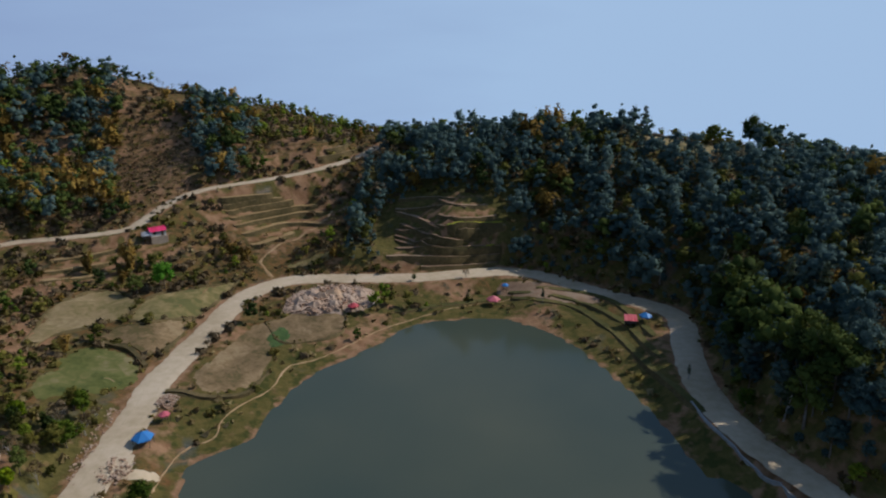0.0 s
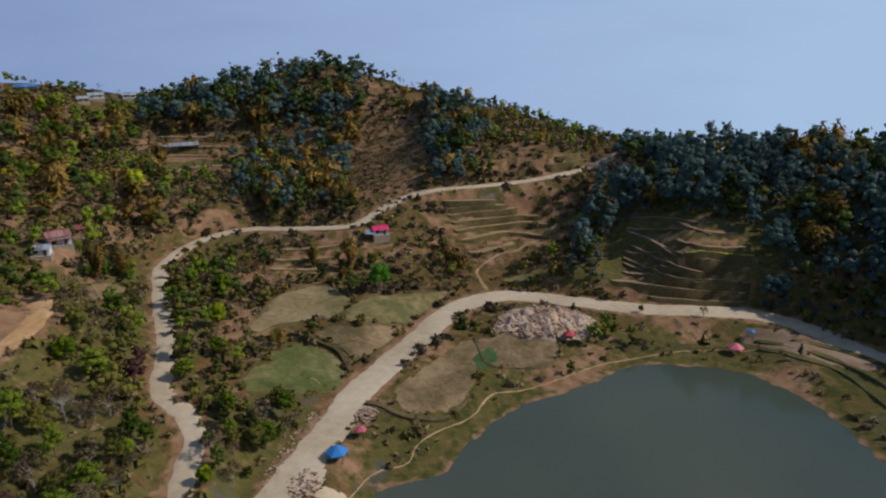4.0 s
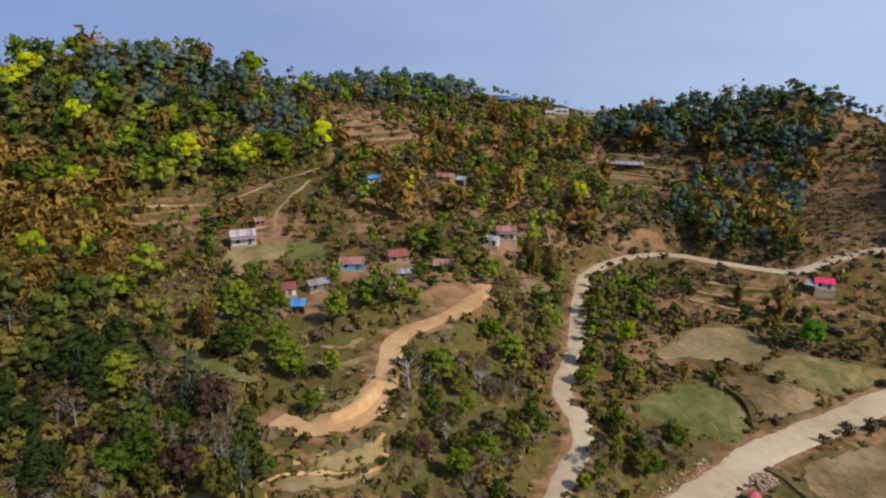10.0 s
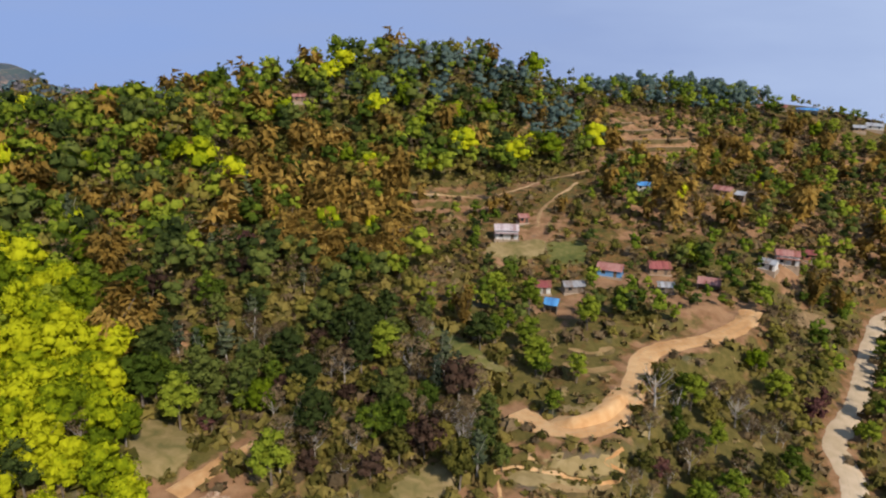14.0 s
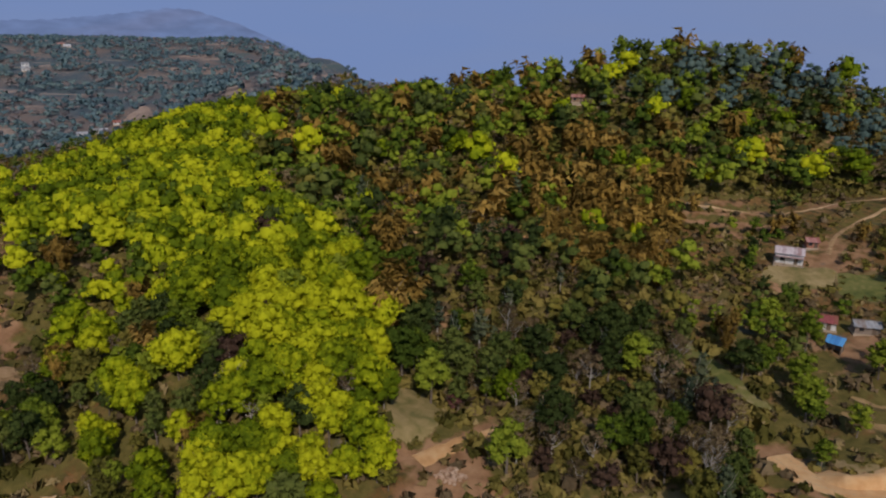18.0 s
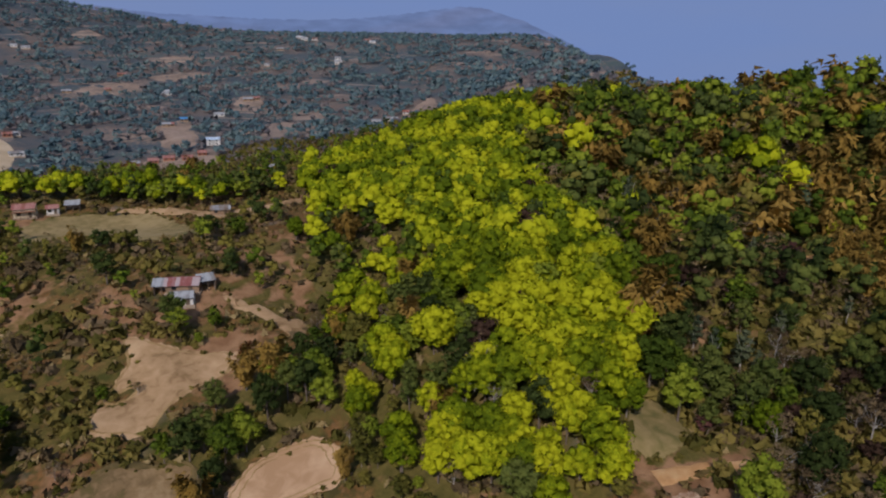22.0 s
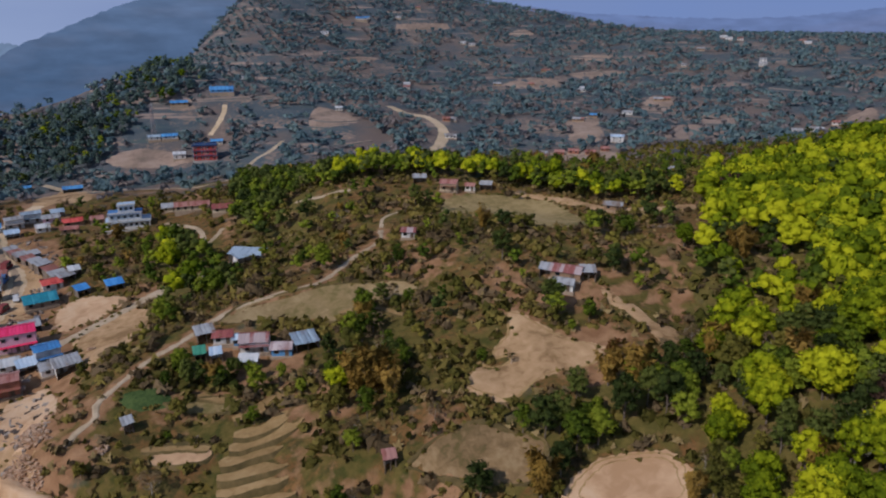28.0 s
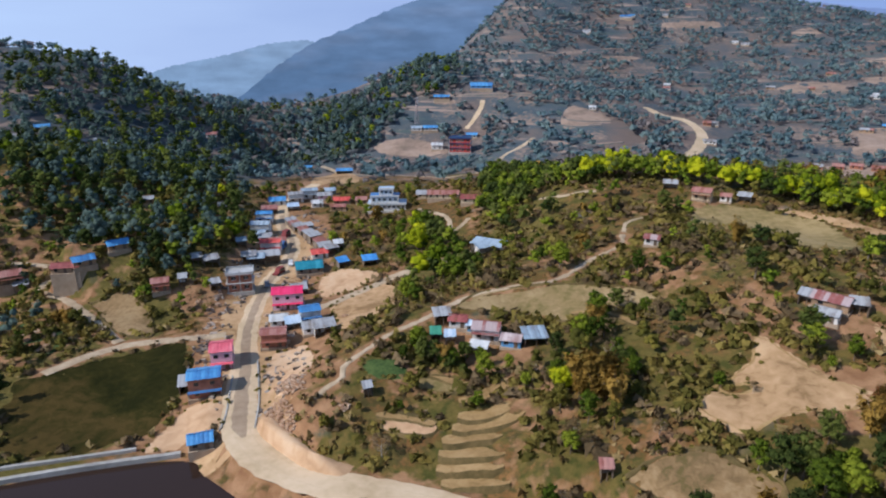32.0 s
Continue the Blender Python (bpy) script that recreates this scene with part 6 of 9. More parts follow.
def seat_house(group, x, y, rot, L, W, name):
    HOUSE_SPOTS.append((x, y, max(L, W) / 2 + 1.5))
    away = math.hypot(x, y)
    HOUSE_SPOTS.append((x * (1 - 6 / away), y * (1 - 6 / away), max(L, W) / 2 + 1.5))
    if away > 330:
        HOUSE_SPOTS.append((x * (1 - 13 / away), y * (1 - 13 / away), max(L, W) / 2 + 2.5))
    c, s = math.cos(radians(rot)), math.sin(radians(rot))
    zs = [float(ground_z(x + c * a * L / 2 - s * b * W / 2, y + s * a * L / 2 + c * b * W / 2)) for a in (-1, 1) for b in (-1, 1)]
    return empty(name, pose(x, y, max(zs) - 0.3 * (max(zs) - min(zs)), 0, 0, rot)), max(zs) - min(zs)


PLACE_WORDS = dict(hamlet="hillside hamlet", crest_village="ridge", lakeside="lakeside", knoll_hamlet="dry knoll", town="roadside", stalls="roadside",
                   town_upper="hillside", east_farms="by terraces", far_village="far valley")


def house(group, x, y, rot, L, W, storeys, roof, wall):
    """Gabled house: plinth, walls, sheet roof, door and windows."""
    h, fall = seat_house(group, x, y, rot, L, W, "house")
    KIND_COUNT[0] += 1
    wall_h, rise, eave = (2.45 * storeys + 0.2, W * 0.13, 0.35) if group == "town" and storeys >= 1.5 else (1.95 * storeys + 0.15, W * 0.24, 0.55)
    part("plinth", [(-L / 2 - 0.3, L / 2 + 0.3, -W / 2 - 0.5, W / 2 + 0.5, -fall - 0.6, 0.06)], STONE, h)
    verts, faces = box_faces(-L / 2, L / 2, -W / 2, W / 2, 0.06, wall_h)
    verts += [(-L / 2, 0, wall_h + rise - 0.05), (L / 2, 0, wall_h + rise - 0.05)]
    faces += [(4, 8, 7), (5, 6, 9)]
    faces = [f for f in faces if f != (4, 5, 6, 7)]
    mesh_object("wall", verts, faces, WALL[wall], h)
    k = rise / (W / 2)
    for side, nm in ((-1, "roof_slope"), (1, "roof_slope")):
        sheet_roof(h, nm, -L / 2 - 0.4, L / 2 + 0.4, side * (W / 2 + eave), 0, wall_h - k * eave, wall_h + rise, ROOF[roof], KIND_COUNT[0] * 7 + side)
    part("ridge_cap", [(-L / 2 - 0.4, L / 2 + 0.4, -0.16, 0.16, wall_h + rise + 0.05, wall_h + rise + 0.11)], ROOF[roof], h)
    if math.hypot(x, y) < 330:
        openings(h, L, W, storeys, wall_h)
        if storeys >= 1.5:
            part("veranda_roof", [(-L / 2 - 0.2, L / 2 + 0.2, -W / 2 - 1.3, -W / 2, 1.98, 2.06)], ROOF[roof], h)
            for i in range(4):
                px = -L / 2 + L * i / 3
                part("post", [(px - 0.07, px + 0.07, -W / 2 - 1.25, -W / 2 - 1.11, -0.3, 1.98)], WOOD, h)
    else:
        n = max(2, int(L / 3.5))
        for s in range(max(1, int(storeys))):
            for i in range(n):
                px = -L / 2 + L * (i + 0.5) / n
                for side in (-1, 1):
                    part("window", [(px - 0.5, px + 0.5, min(side * W / 2, side * (W / 2 + 0.03)), max(side * W / 2, side * (W / 2 + 0.03)), 0.7 + 1.95 * s, 1.6 + 1.95 * s)], GLASS, h)
    size = "two-storey" if storeys >= 2 else "small"
    return tagged(h, "%s house, %s roof, %s walls, %s" % (size, WORDS[roof], WORDS[wall], PLACE_WORDS[group]), "house", group)


def shed(group, x, y, rot, L, W, storeys, roof, wall):
    """Lean-to shed: posts, back wall and one slope of sheets."""
    h, fall = seat_house(group, x, y, rot, L, W, "shed")
    KIND_COUNT[0] += 1
    for px in (-L / 2, 0, L / 2):
        for py, hh in ((-W / 2, 2.0), (W / 2, 2.75)):
            part("post", [(px - 0.08, px + 0.08, py - 0.08, py + 0.08, -fall - 0.4, hh)], WOOD, h)
    part("wall", [(-L / 2 + 0.1, L / 2 - 0.1, W / 2 - 0.12, W / 2 - 0.02, -fall, 2.6), (-L / 2 + 0.02, -L / 2 + 0.1, -W / 2 + 0.1, W / 2 - 0.12, -fall, 2.0), (L / 2 - 0.1, L / 2 - 0.02, -W / 2 + 0.1, W / 2 - 0.12, -fall, 2.0)], WALL[wall], h)
    sheet_roof(h, "roof_slope", -L / 2 - 0.4, L / 2 + 0.4, -W / 2 - 0.4, W / 2 + 0.3, 1.95, 2.85, ROOF[roof], KIND_COUNT[0])
    return tagged(h, "open shed, %s roof, timber posts, %s" % (WORDS[roof], PLACE_WORDS[group]), "shed", group)


def gazebo(group, x, y, rot, L, W, storeys, roof, wall):
    """Six-sided open shelter with a drooping canopy."""
    h, fall = seat_house(group, x, y, rot, L, W, "gazebo")
    ring = [(math.cos(radians(60 * k)), math.sin(radians(60 * k))) for k in range(6)]
    R = L / 2
    verts = [(0, 0, 2.0 + R * 0.55)] + [(a * R, b * R, 2.0) for a, b in ring] + [(a * R, b * R, 1.75) for a, b in ring]
    faces = [(0, 1 + k, 1 + (k + 1) % 6) for k in range(6)] + [(1 + k, 7 + k, 7 + (k + 1) % 6, 1 + (k + 1) % 6) for k in range(6)]
    mesh_object("canopy", verts, faces, ROOF[roof], h)
    for a, b in ring:
        part("post", [(a * R * 0.88 - 0.05, a * R * 0.88 + 0.05, b * R * 0.88 - 0.05, b * R * 0.88 + 0.05, -fall - 0.3, 2.05)], WOOD, h)
    part("bench", [(-R * 0.5, R * 0.5, R * 0.5, R * 0.68, 0.4, 0.46), (-R * 0.45, -R * 0.4, R * 0.52, R * 0.66, -fall - 0.2, 0.4), (R * 0.4, R * 0.45, R * 0.52, R * 0.66, -fall - 0.2, 0.4)], WOOD, h)
    return tagged(h, "six-sided shelter with %s over timber posts" % WORDS[roof], "gazebo", group)


def flatroof(group, x, y, rot, L, W, storeys, roof, wall):
    """Concrete-framed building with slabs, columns, infill and a parapet."""
    h, fall = seat_house(group, x, y, rot, L, W, "building")
    st = int(storeys)
    part("plinth", [(-L / 2 - 0.4, L / 2 + 0.4, -W / 2 - 0.4, W / 2 + 0.4, -fall - 0.6, 0.1)], CONCRETE, h)
    for s in range(st):
        part("wall", [(-L / 2 + 0.15, L / 2 - 0.15, -W / 2 + 0.15, W / 2 - 0.15, 0.1 + 3 * s, 2.85 + 3 * s)], WALL[wall], h)
        part("slab", [(-L / 2 - 0.5, L / 2 + 0.5, -W / 2 - 0.5, W / 2 + 0.5, 2.85 + 3 * s, 3.1 + 3 * s)], ROOF[roof], h)
        n = max(2, int(L / 3))
        for i in range(n):
            px = -L / 2 + L * (i + 0.5) / n
            for side in (-1, 1):
                y0, y1 = sorted((side * (W / 2 - 0.15), side * (W / 2 - 0.10)))
                w = part("window", [(px - 0.7, px + 0.7, y0, y1, 1.0 + 3 * s, 1.1 + 3 * s), (px - 0.7, px + 0.7, y0, y1, 2.2 + 3 * s, 2.3 + 3 * s), (px - 0.04, px + 0.04, y0, y1, 1.1 + 3 * s, 2.2 + 3 * s)], WALL["white"], h)
                part("pane", [(px - 0.7, px + 0.7, y0 + 0.01, y1 - 0.01, 1.1 + 3 * s, 2.2 + 3 * s)], GLASS, w)
    for px in (-L / 2 + 0.1, 0, L / 2 - 0.1):
        for py in (-W / 2 + 0.1, W / 2 - 0.1):
            part("column", [(px - 0.15, px + 0.15, py - 0.15, py + 0.15, 0.1, 3 * st + 1.0)], CONCRETE, h)
    zt = 3 * st + 0.1
    part("parapet", [(-L / 2 - 0.5, L / 2 + 0.5, -W / 2 - 0.5, -W / 2 - 0.38, zt, zt + 0.6), (-L / 2 - 0.5, L / 2 + 0.5, W / 2 + 0.38, W / 2 + 0.5, zt, zt + 0.6),
                     (-L / 2 - 0.5, -L / 2 - 0.38, -W / 2 - 0.38, W / 2 + 0.38, zt, zt + 0.6), (L / 2 + 0.38, L / 2 + 0.5, -W / 2 - 0.38, W / 2 + 0.38, zt, zt + 0.6)], ROOF[roof], h)
    return tagged(h, "flat-roofed framed building with %s walls %s" % (WORDS[wall], PLACE_WORDS[group]), "building", group)


def villa(group, x, y, rot, L, W, storeys, roof, wall):
    """Pale building of three storeys, each set back on the one below."""
    h, fall = seat_house(group, x, y, rot, L, W, "villa")
    part("plinth", [(-L / 2 - 1.5, L / 2 + 1.5, -W / 2 - 2.5, W / 2 + 0.5, -fall - 0.8, 0.1)], CONCRETE, h)
    for s, (k, d) in enumerate(((1.0, 1.0), (0.74, 0.8), (0.36, 0.6))):
        l2, w0, w1, z = L * k / 2, W / 2 - W * d, W / 2 - 0.2, 0.1 + 2.9 * s
        off = (0, -0.06 * L, -0.02 * L)[s]
        part("wall", [(off - l2, off + l2, w0, w1, z, z + 2.65)], WALL[wall], h)
        part("roof", [(off - l2 - 0.5, off + l2 + 0.5, w0 - 0.9, w1 + 0.4, z + 2.65, z + 2.88)], ROOF[roof if s != 1 else "tin_blue"], h)
        n = max(3, int(l2))
        for i in range(n):
            px = off - l2 + 2 * l2 * (i + 0.5) / n
            w = part("window", [(px - 0.55, px + 0.55, w0 - 0.05, w0, z + 0.8, z + 0.88), (px - 0.55, px + 0.55, w0 - 0.05, w0, z + 2.0, z + 2.08), (px - 0.04, px + 0.04, w0 - 0.05, w0, z + 0.88, z + 2.0)], WALL["white"], h)
            part("pane", [(px - 0.55, px + 0.55, w0 - 0.03, w0 + 0.01, z + 0.88, z + 2.0)], GLASS, w)
        for px in (off - l2, off + l2):
            part("column", [(px - 0.15, px + 0.15, w0 - 0.85, w0 - 0.55, z, z + 2.65)], WALL[wall], h)
        part("railing", [(off - l2 - 0.4, off + l2 + 0.4, w0 - 0.85, w0 - 0.78, z + 2.88, z + 3.5)], WALL[wall], h)
    return tagged(h, "large white building with stepped pale blue roofs above the town", "building", group)


house("hamlet", -192.6, 61.0, 76, 6.7, 4.4, 1.5, "tin_old", "white")
house("hamlet", -201.5, 69.0, 91, 3.0, 2.6, 1, "tin_rust", "brick")
house("hamlet", -164.8, 81.8, 56, 6.3, 4.4, 1, "tin_rust", "blue")
house("hamlet", -164.2, 95.6, 75, 5.5, 4.4, 1, "tin_maroon", "brown")
house("hamlet", -151.0, 90.4, 69, 3.7, 2.6, 1, "tin_grey", "timber")
shed("hamlet", -152.2, 103.4, 56, 5.2, 3.0, 1, "tin_rust", "timber")
house("hamlet", -160.6, 60.1, 74, 5.9, 3.7, 1, "tin_maroon", "white")
house("hamlet", -157.8, 68.4, 87, 5.2, 3.0, 1, "tin_grey", "timber")
shed("hamlet", -147.7, 58.8, 58, 3.0, 2.2, 1, "tin_blue", "timber")
house("hamlet", -164.9, 135.6, 61, 5.9, 3.7, 1.5, "tin_rust", "white")
house("hamlet", -161.4, 127.2, 37, 4.4, 3.0, 1, "tin_grey", "white")
house("hamlet", -173.2, 149.8, 64, 3.3, 3.0, 1, "tin_maroon", "brick")
house("hamlet", -211.5, 144.2, 36, 5.9, 3.7, 1, "tin_rust", "brown")
shed("hamlet", -208.3, 148.8, 34, 3.0, 2.2, 1, "tin_grey", "timber")
house("hamlet", -214.8, 115.7, 72, 4.4, 3.0, 1, "tin_blue", "white")

house("crest_village", -380.9, 169.7, 71, 10.4, 4.8, 1.5, "tin_rust", "white")
shed("crest_village", -340.6, 277.0, 51, 10.4, 4.0, 1, "tin_blue", "white")
house("crest_village", -319.1, 302.2, 47, 8.0, 4.8, 1, "tin_grey", "white")
house("crest_village", -317.2, 291.0, 57, 5.6, 4.0, 1, "tin_grey", "brown")
house("crest_village", -312.5, 319.6, 44, 7.2, 4.0, 1, "tin_grey", "white")
house("crest_village", -349.6, 266.4, 53, 7.2, 4.0, 1, "tin_rust", "brown")
house("crest_village", -346.3, 250.7, 54, 5.6, 4.0, 1, "tin_rust", "brown")
shed("crest_village", -230.4, 261.5, 43, 17.6, 4.0, 1, "tin_grey", "timber")
shed("crest_village", -347.9, 195.4, 61, 7.2, 4.0, 1, "tin_grey", "timber")
house("crest_village", -334.4, -61.6, 100, 6.4, 4.0, 1, "tin_grey", "brown")
house("crest_village", -335.4, -52.9, 99, 5.6, 4.0, 1, "tin_grey", "white")
house("crest_village", -291.5, 3.3, 89, 4.8, 3.2, 1, "tin_rust", "brown")

house("lakeside", -100.6, 206.8, 38, 5.0, 3.3, 1, "tin_magenta", "white")
shed("lakeside", -102.8, 203.5, 27, 2.6, 2.0, 1, "tin_grey", "timber")
gazebo("lakeside", -61.2, 103.8, 31, 4.6, 4.6, 1, "tarp_blue", "timber")
gazebo("lakeside", -60.2, 112.2, 28, 2.6, 2.6, 1, "tarp_pink", "timber")
gazebo("lakeside", -28.5, 174.5, 9, 3.6, 3.6, 1, "tarp_red", "timber")
gazebo("lakeside", 14.1, 188.6, 356, 4.6, 4.6, 1, "tarp_pink", "timber")
gazebo("lakeside", 18.3, 198.9, 355, 2.4, 2.4, 1, "tarp_blue", "timber")
shed("lakeside", 53.0, 168.7, 353, 3.0, 2.2, 1, "tarp_red", "timber")
gazebo("lakeside", 57.6, 170.1, 341, 3.8, 3.8, 1, "tarp_blue", "timber")

house("knoll_hamlet", -19.7, -156.8, 165, 4.3, 3.3, 1, "tin_maroon", "white")
house("knoll_hamlet", -25.9, -151.8, 162, 6.3, 4.3, 1.5, "tin_stripe", "white")
house("knoll_hamlet", -22.7, -154.9, 164, 2.0, 2.3, 1, "tin_paleblue", "blue")
house("knoll_hamlet", -31.2, -147.7, 158, 4.6, 3.3, 1, "tin_old", "blue")
shed("knoll_hamlet", -36.6, -148.0, 181, 5.3, 4.6, 1, "tin_bluegrey", "timber")
shed("knoll_hamlet", -15.8, -158.7, 184, 4.0, 3.3, 1, "tin_grey", "timber")
shed("knoll_hamlet", -17.0, -151.5, 174, 2.3, 2.0, 1, "tin_paleblue", "white")
shed("knoll_hamlet", -23.1, -145.7, 156, 4.0, 2.0, 1, "tin_white", "timber")
shed("knoll_hamlet", -13.7, -152.9, 175, 2.3, 2.3, 1, "tarp_green", "timber")
house("knoll_hamlet", -96.7, -129.3, 129, 7.3, 4.0, 1, "tin_stripe", "brown")
shed("knoll_hamlet", -100.6, -126.3, 151, 3.3, 2.6, 1, "tin_grey", "timber")
house("knoll_hamlet", -93.0, -125.2, 133, 4.6, 3.0, 1, "tin_grey", "white")
shed("knoll_hamlet", -93.2, -132.5, 135, 3.3, 2.6, 1, "tin_grey", "timber")
house("knoll_hamlet", -77.5, -180.6, 149, 4.0, 3.0, 1, "tin_stripe", "white")
house("knoll_hamlet", -109.4, -218.1, 143, 5.9, 4.0, 1.5, "tin_rust", "cream")
shed("knoll_hamlet", -104.7, -233.1, 156, 4.6, 2.6, 1, "tin_grey", "timber")
house("knoll_hamlet", -116.5, -215.5, 144, 3.3, 2.6, 1, "tin_rust", "white")
shed("knoll_hamlet", -122.2, -214.1, 142, 4.0, 2.6, 1, "tin_grey", "timber")
house("knoll_hamlet", -150.4, -178.0, 134, 5.9, 3.3, 1, "tin_grey", "brown")
shed("knoll_hamlet", -38.4, -223.7, 200, 9.2, 3.3, 1, "tin_bluegrey", "white")
shed("knoll_hamlet", -38.4, -99.9, 169, 2.0, 1.5, 1, "tin_rust", "timber")
shed("knoll_hamlet", 2.8, -134.5, 191, 1.7, 1.3, 1, "tin_grey", "timber")

house("town", 41.2, -152.5, 189, 7.2, 5.6, 2, "tin_blue", "brick")
house("town", 39.7, -165.8, 187, 5.2, 6.4, 2, "tin_pink", "pink")
house("town", 38.1, -132.1, 192, 4.8, 3.6, 1, "tin_blue", "timber")
house("town", 26.9, -201.2, 184, 8.8, 6.4, 2, "tin_magenta", "pink")
house("town", 22.9, -230.9, 190, 8.8, 6.4, 1, "tin_teal", "timber")
house("town", 38.2, -251.6, 179, 7.2, 4.8, 1.5, "tin_red", "white")
shed("town", 38.6, -239.9, 189, 9.6, 4.0, 1, "tin_grey", "brown")
shed("town", 44.0, -238.0, 190, 4.8, 3.2, 1, "tin_grey", "brown")
house("town", 19.9, -240.7, 193, 5.6, 4.0, 1, "tin_red", "white")
flatroof("town", 43.1, -214.7, 187, 7.6, 5.6, 2, "tin_white", "brick")
house("town", 27.8, -174.3, 183, 6.4, 4.8, 1.5, "tin_rust", "brick")
house("town", 19.4, -187.5, 194, 5.6, 4.8, 1.5, "tin_blue", "white")
house("town", 28.0, -187.4, 185, 4.8, 4.0, 1, "tin_white", "white")
house("town", 17.7, -178.1, 190, 5.6, 4.0, 1, "tin_grey", "white")
shed("town", 11.4, -231.7, 203, 3.6, 3.2, 1, "tarp_blue", "timber")
shed("town", 2.0, -230.0, 190, 4.8, 3.6, 1, "tarp_blue", "timber")
house("town", 44.9, -273.8, 177, 7.2, 5.6, 1.5, "tin_bluegrey", "white")
house("town", 45.4, -289.5, 177, 6.4, 4.8, 1.5, "tin_blue", "white")
house("town", 43.2, -315.1, 184, 7.2, 4.8, 1, "tin_blue", "white")
house("town", 35.3, -318.0, 190, 6.4, 4.8, 1.5, "tin_grey", "white")
house("town", 29.5, -323.2, 189, 7.2, 4.8, 1.5, "tin_bluegrey", "white")
house("town", 25.2, -311.5, 189, 4.8, 4.0, 1, "tin_white", "white")
house("town", 22.4, -321.7, 188, 6.4, 4.0, 1, "tin_grey", "pink")
house("town", 14.4, -314.7, 183, 7.2, 4.0, 1, "tin_red", "brown")
house("town", 5.4, -314.5, 181, 4.8, 4.0, 1, "tin_rust", "brown")

shed("stalls", 45.1, -302.2, 188, 6.4, 4.0, 1, "tin_rust", "brown")
shed("stalls", 36.8, -258.9, 180, 6.4, 3.2, 1, "tin_rust", "brown")
shed("stalls", 34.4, -286.4, 207, 4.0, 2.8, 1, "tin_grey", "timber")
shed("stalls", 32.6, -281.6, 207, 4.0, 2.8, 1, "tin_rust", "timber")
shed("stalls", 15.9, -243.0, 208, 4.8, 3.2, 1, "tin_grey", "timber")
shed("stalls", 13.2, -245.6, 193, 3.2, 2.4, 1, "tin_white", "timber")
shed("stalls", 41.5, -237.4, 186, 5.6, 3.2, 1, "tin_bluegrey", "timber")
shed("stalls", 24.7, -212.6, 191, 4.8, 3.2, 1, "tin_grey", "timber")
shed("stalls", 14.5, -175.9, 193, 5.6, 4.0, 1, "tin_grey", "white")
shed("stalls", 23.6, -183.0, 193, 4.0, 3.2, 1, "tin_paleblue", "white")
shed("stalls", 20.1, -328.4, 188, 4.8, 3.2, 1, "tin_bluegrey", "white")
house("stalls", 15.4, -304.6, 173, 6.4, 3.2, 1, "tin_rust", "brown")
shed("stalls", 35.3, -306.0, 187, 4.8, 3.2, 1, "tin_paleblue", "white")
shed("stalls", 48.3, -249.4, 191, 3.2, 2.4, 1, "tin_bluegrey", "timber")
shed("stalls", 58.6, -226.0, 205, 3.2, 2.4, 1, "tin_grey", "timber")
shed("stalls", 62.7, -291.8, 192, 3.2, 2.4, 1, "tin_grey", "timber")
shed("stalls", 30.9, -278.3, 206, 4.0, 3.2, 1, "tin_grey", "timber")
shed("stalls", 28.1, -272.6, 210, 4.0, 3.2, 1, "tin_rust", "timber")
shed("stalls", 25.5, -266.8, 209, 4.0, 3.2, 1, "tin_grey", "timber")
shed("stalls", 23.2, -260.0, 211, 4.4, 3.2, 1, "tin_grey", "timber")
shed("stalls", 20.5, -252.2, 211, 4.0, 3.2, 1, "tin_rust", "timber")
shed("stalls", 18.1, -245.8, 204, 4.8, 3.2, 1, "tin_grey", "timber")
shed("stalls", 26.9, -277.2, 206, 4.0, 2.8, 1, "tin_grey", "timber")
shed("stalls", 41.9, -262.7, 179, 4.8, 3.2, 1, "tin_grey", "timber")
shed("stalls", 44.3, -265.3, 179, 4.0, 3.2, 1, "tin_bluegrey", "timber")
shed("stalls", 50.7, -213.1, 203, 3.2, 2.4, 1, "tin_grey", "timber")
shed("stalls", 54.3, -226.6, 203, 4.8, 3.2, 1, "tin_grey", "timber")
shed("stalls", 46.2, -156.3, 190, 4.0, 4.0, 1, "tin_grey", "timber")

villa("town_upper", -6.1, -301.4, 175, 16.0, 8.8, 2, "tin_paleblue", "white")
house("town_upper", -31.2, -302.9, 172, 13.6, 4.8, 1, "tin_rust", "cream")
house("town_upper", -40.4, -283.6, 170, 7.2, 4.8, 1, "tin_maroon", "cream")
house("town_upper", -23.2, -314.1, 174, 6.4, 4.8, 1, "tin_grey", "cream")
shed("town_upper", -38.6, -224.7, 146, 11.2, 4.8, 1, "tin_bluegrey", "white")
flatroof("town_upper", -57.1, -445.4, 167, 13.6, 8.0, 3, "navy", "red")
house("town_upper", -43.3, -458.5, 171, 7.2, 4.8, 1.5, "tin_white", "white")
house("town_upper", -67.2, -465.2, 168, 7.2, 4.0, 1, "tin_blue", "white")
house("town_upper", -41.2, -484.3, 175, 9.6, 4.8, 1, "tin_blue", "white")
house("town_upper", -31.9, -486.0, 176, 7.2, 4.0, 1, "tin_bluegrey", "white")
house("town_upper", -83.5, -529.5, 171, 16.0, 8.0, 1, "tin_blue", "blue")
house("town_upper", -52.6, -518.3, 171, 11.2, 4.8, 1, "tin_blue", "brown")
shed("town_upper", 16.9, -428.7, 178, 9.6, 4.0, 1, "tin_blue", "timber")
shed("town_upper", 42.3, -464.1, 181, 5.6, 4.0, 1, "tin_blue", "timber")

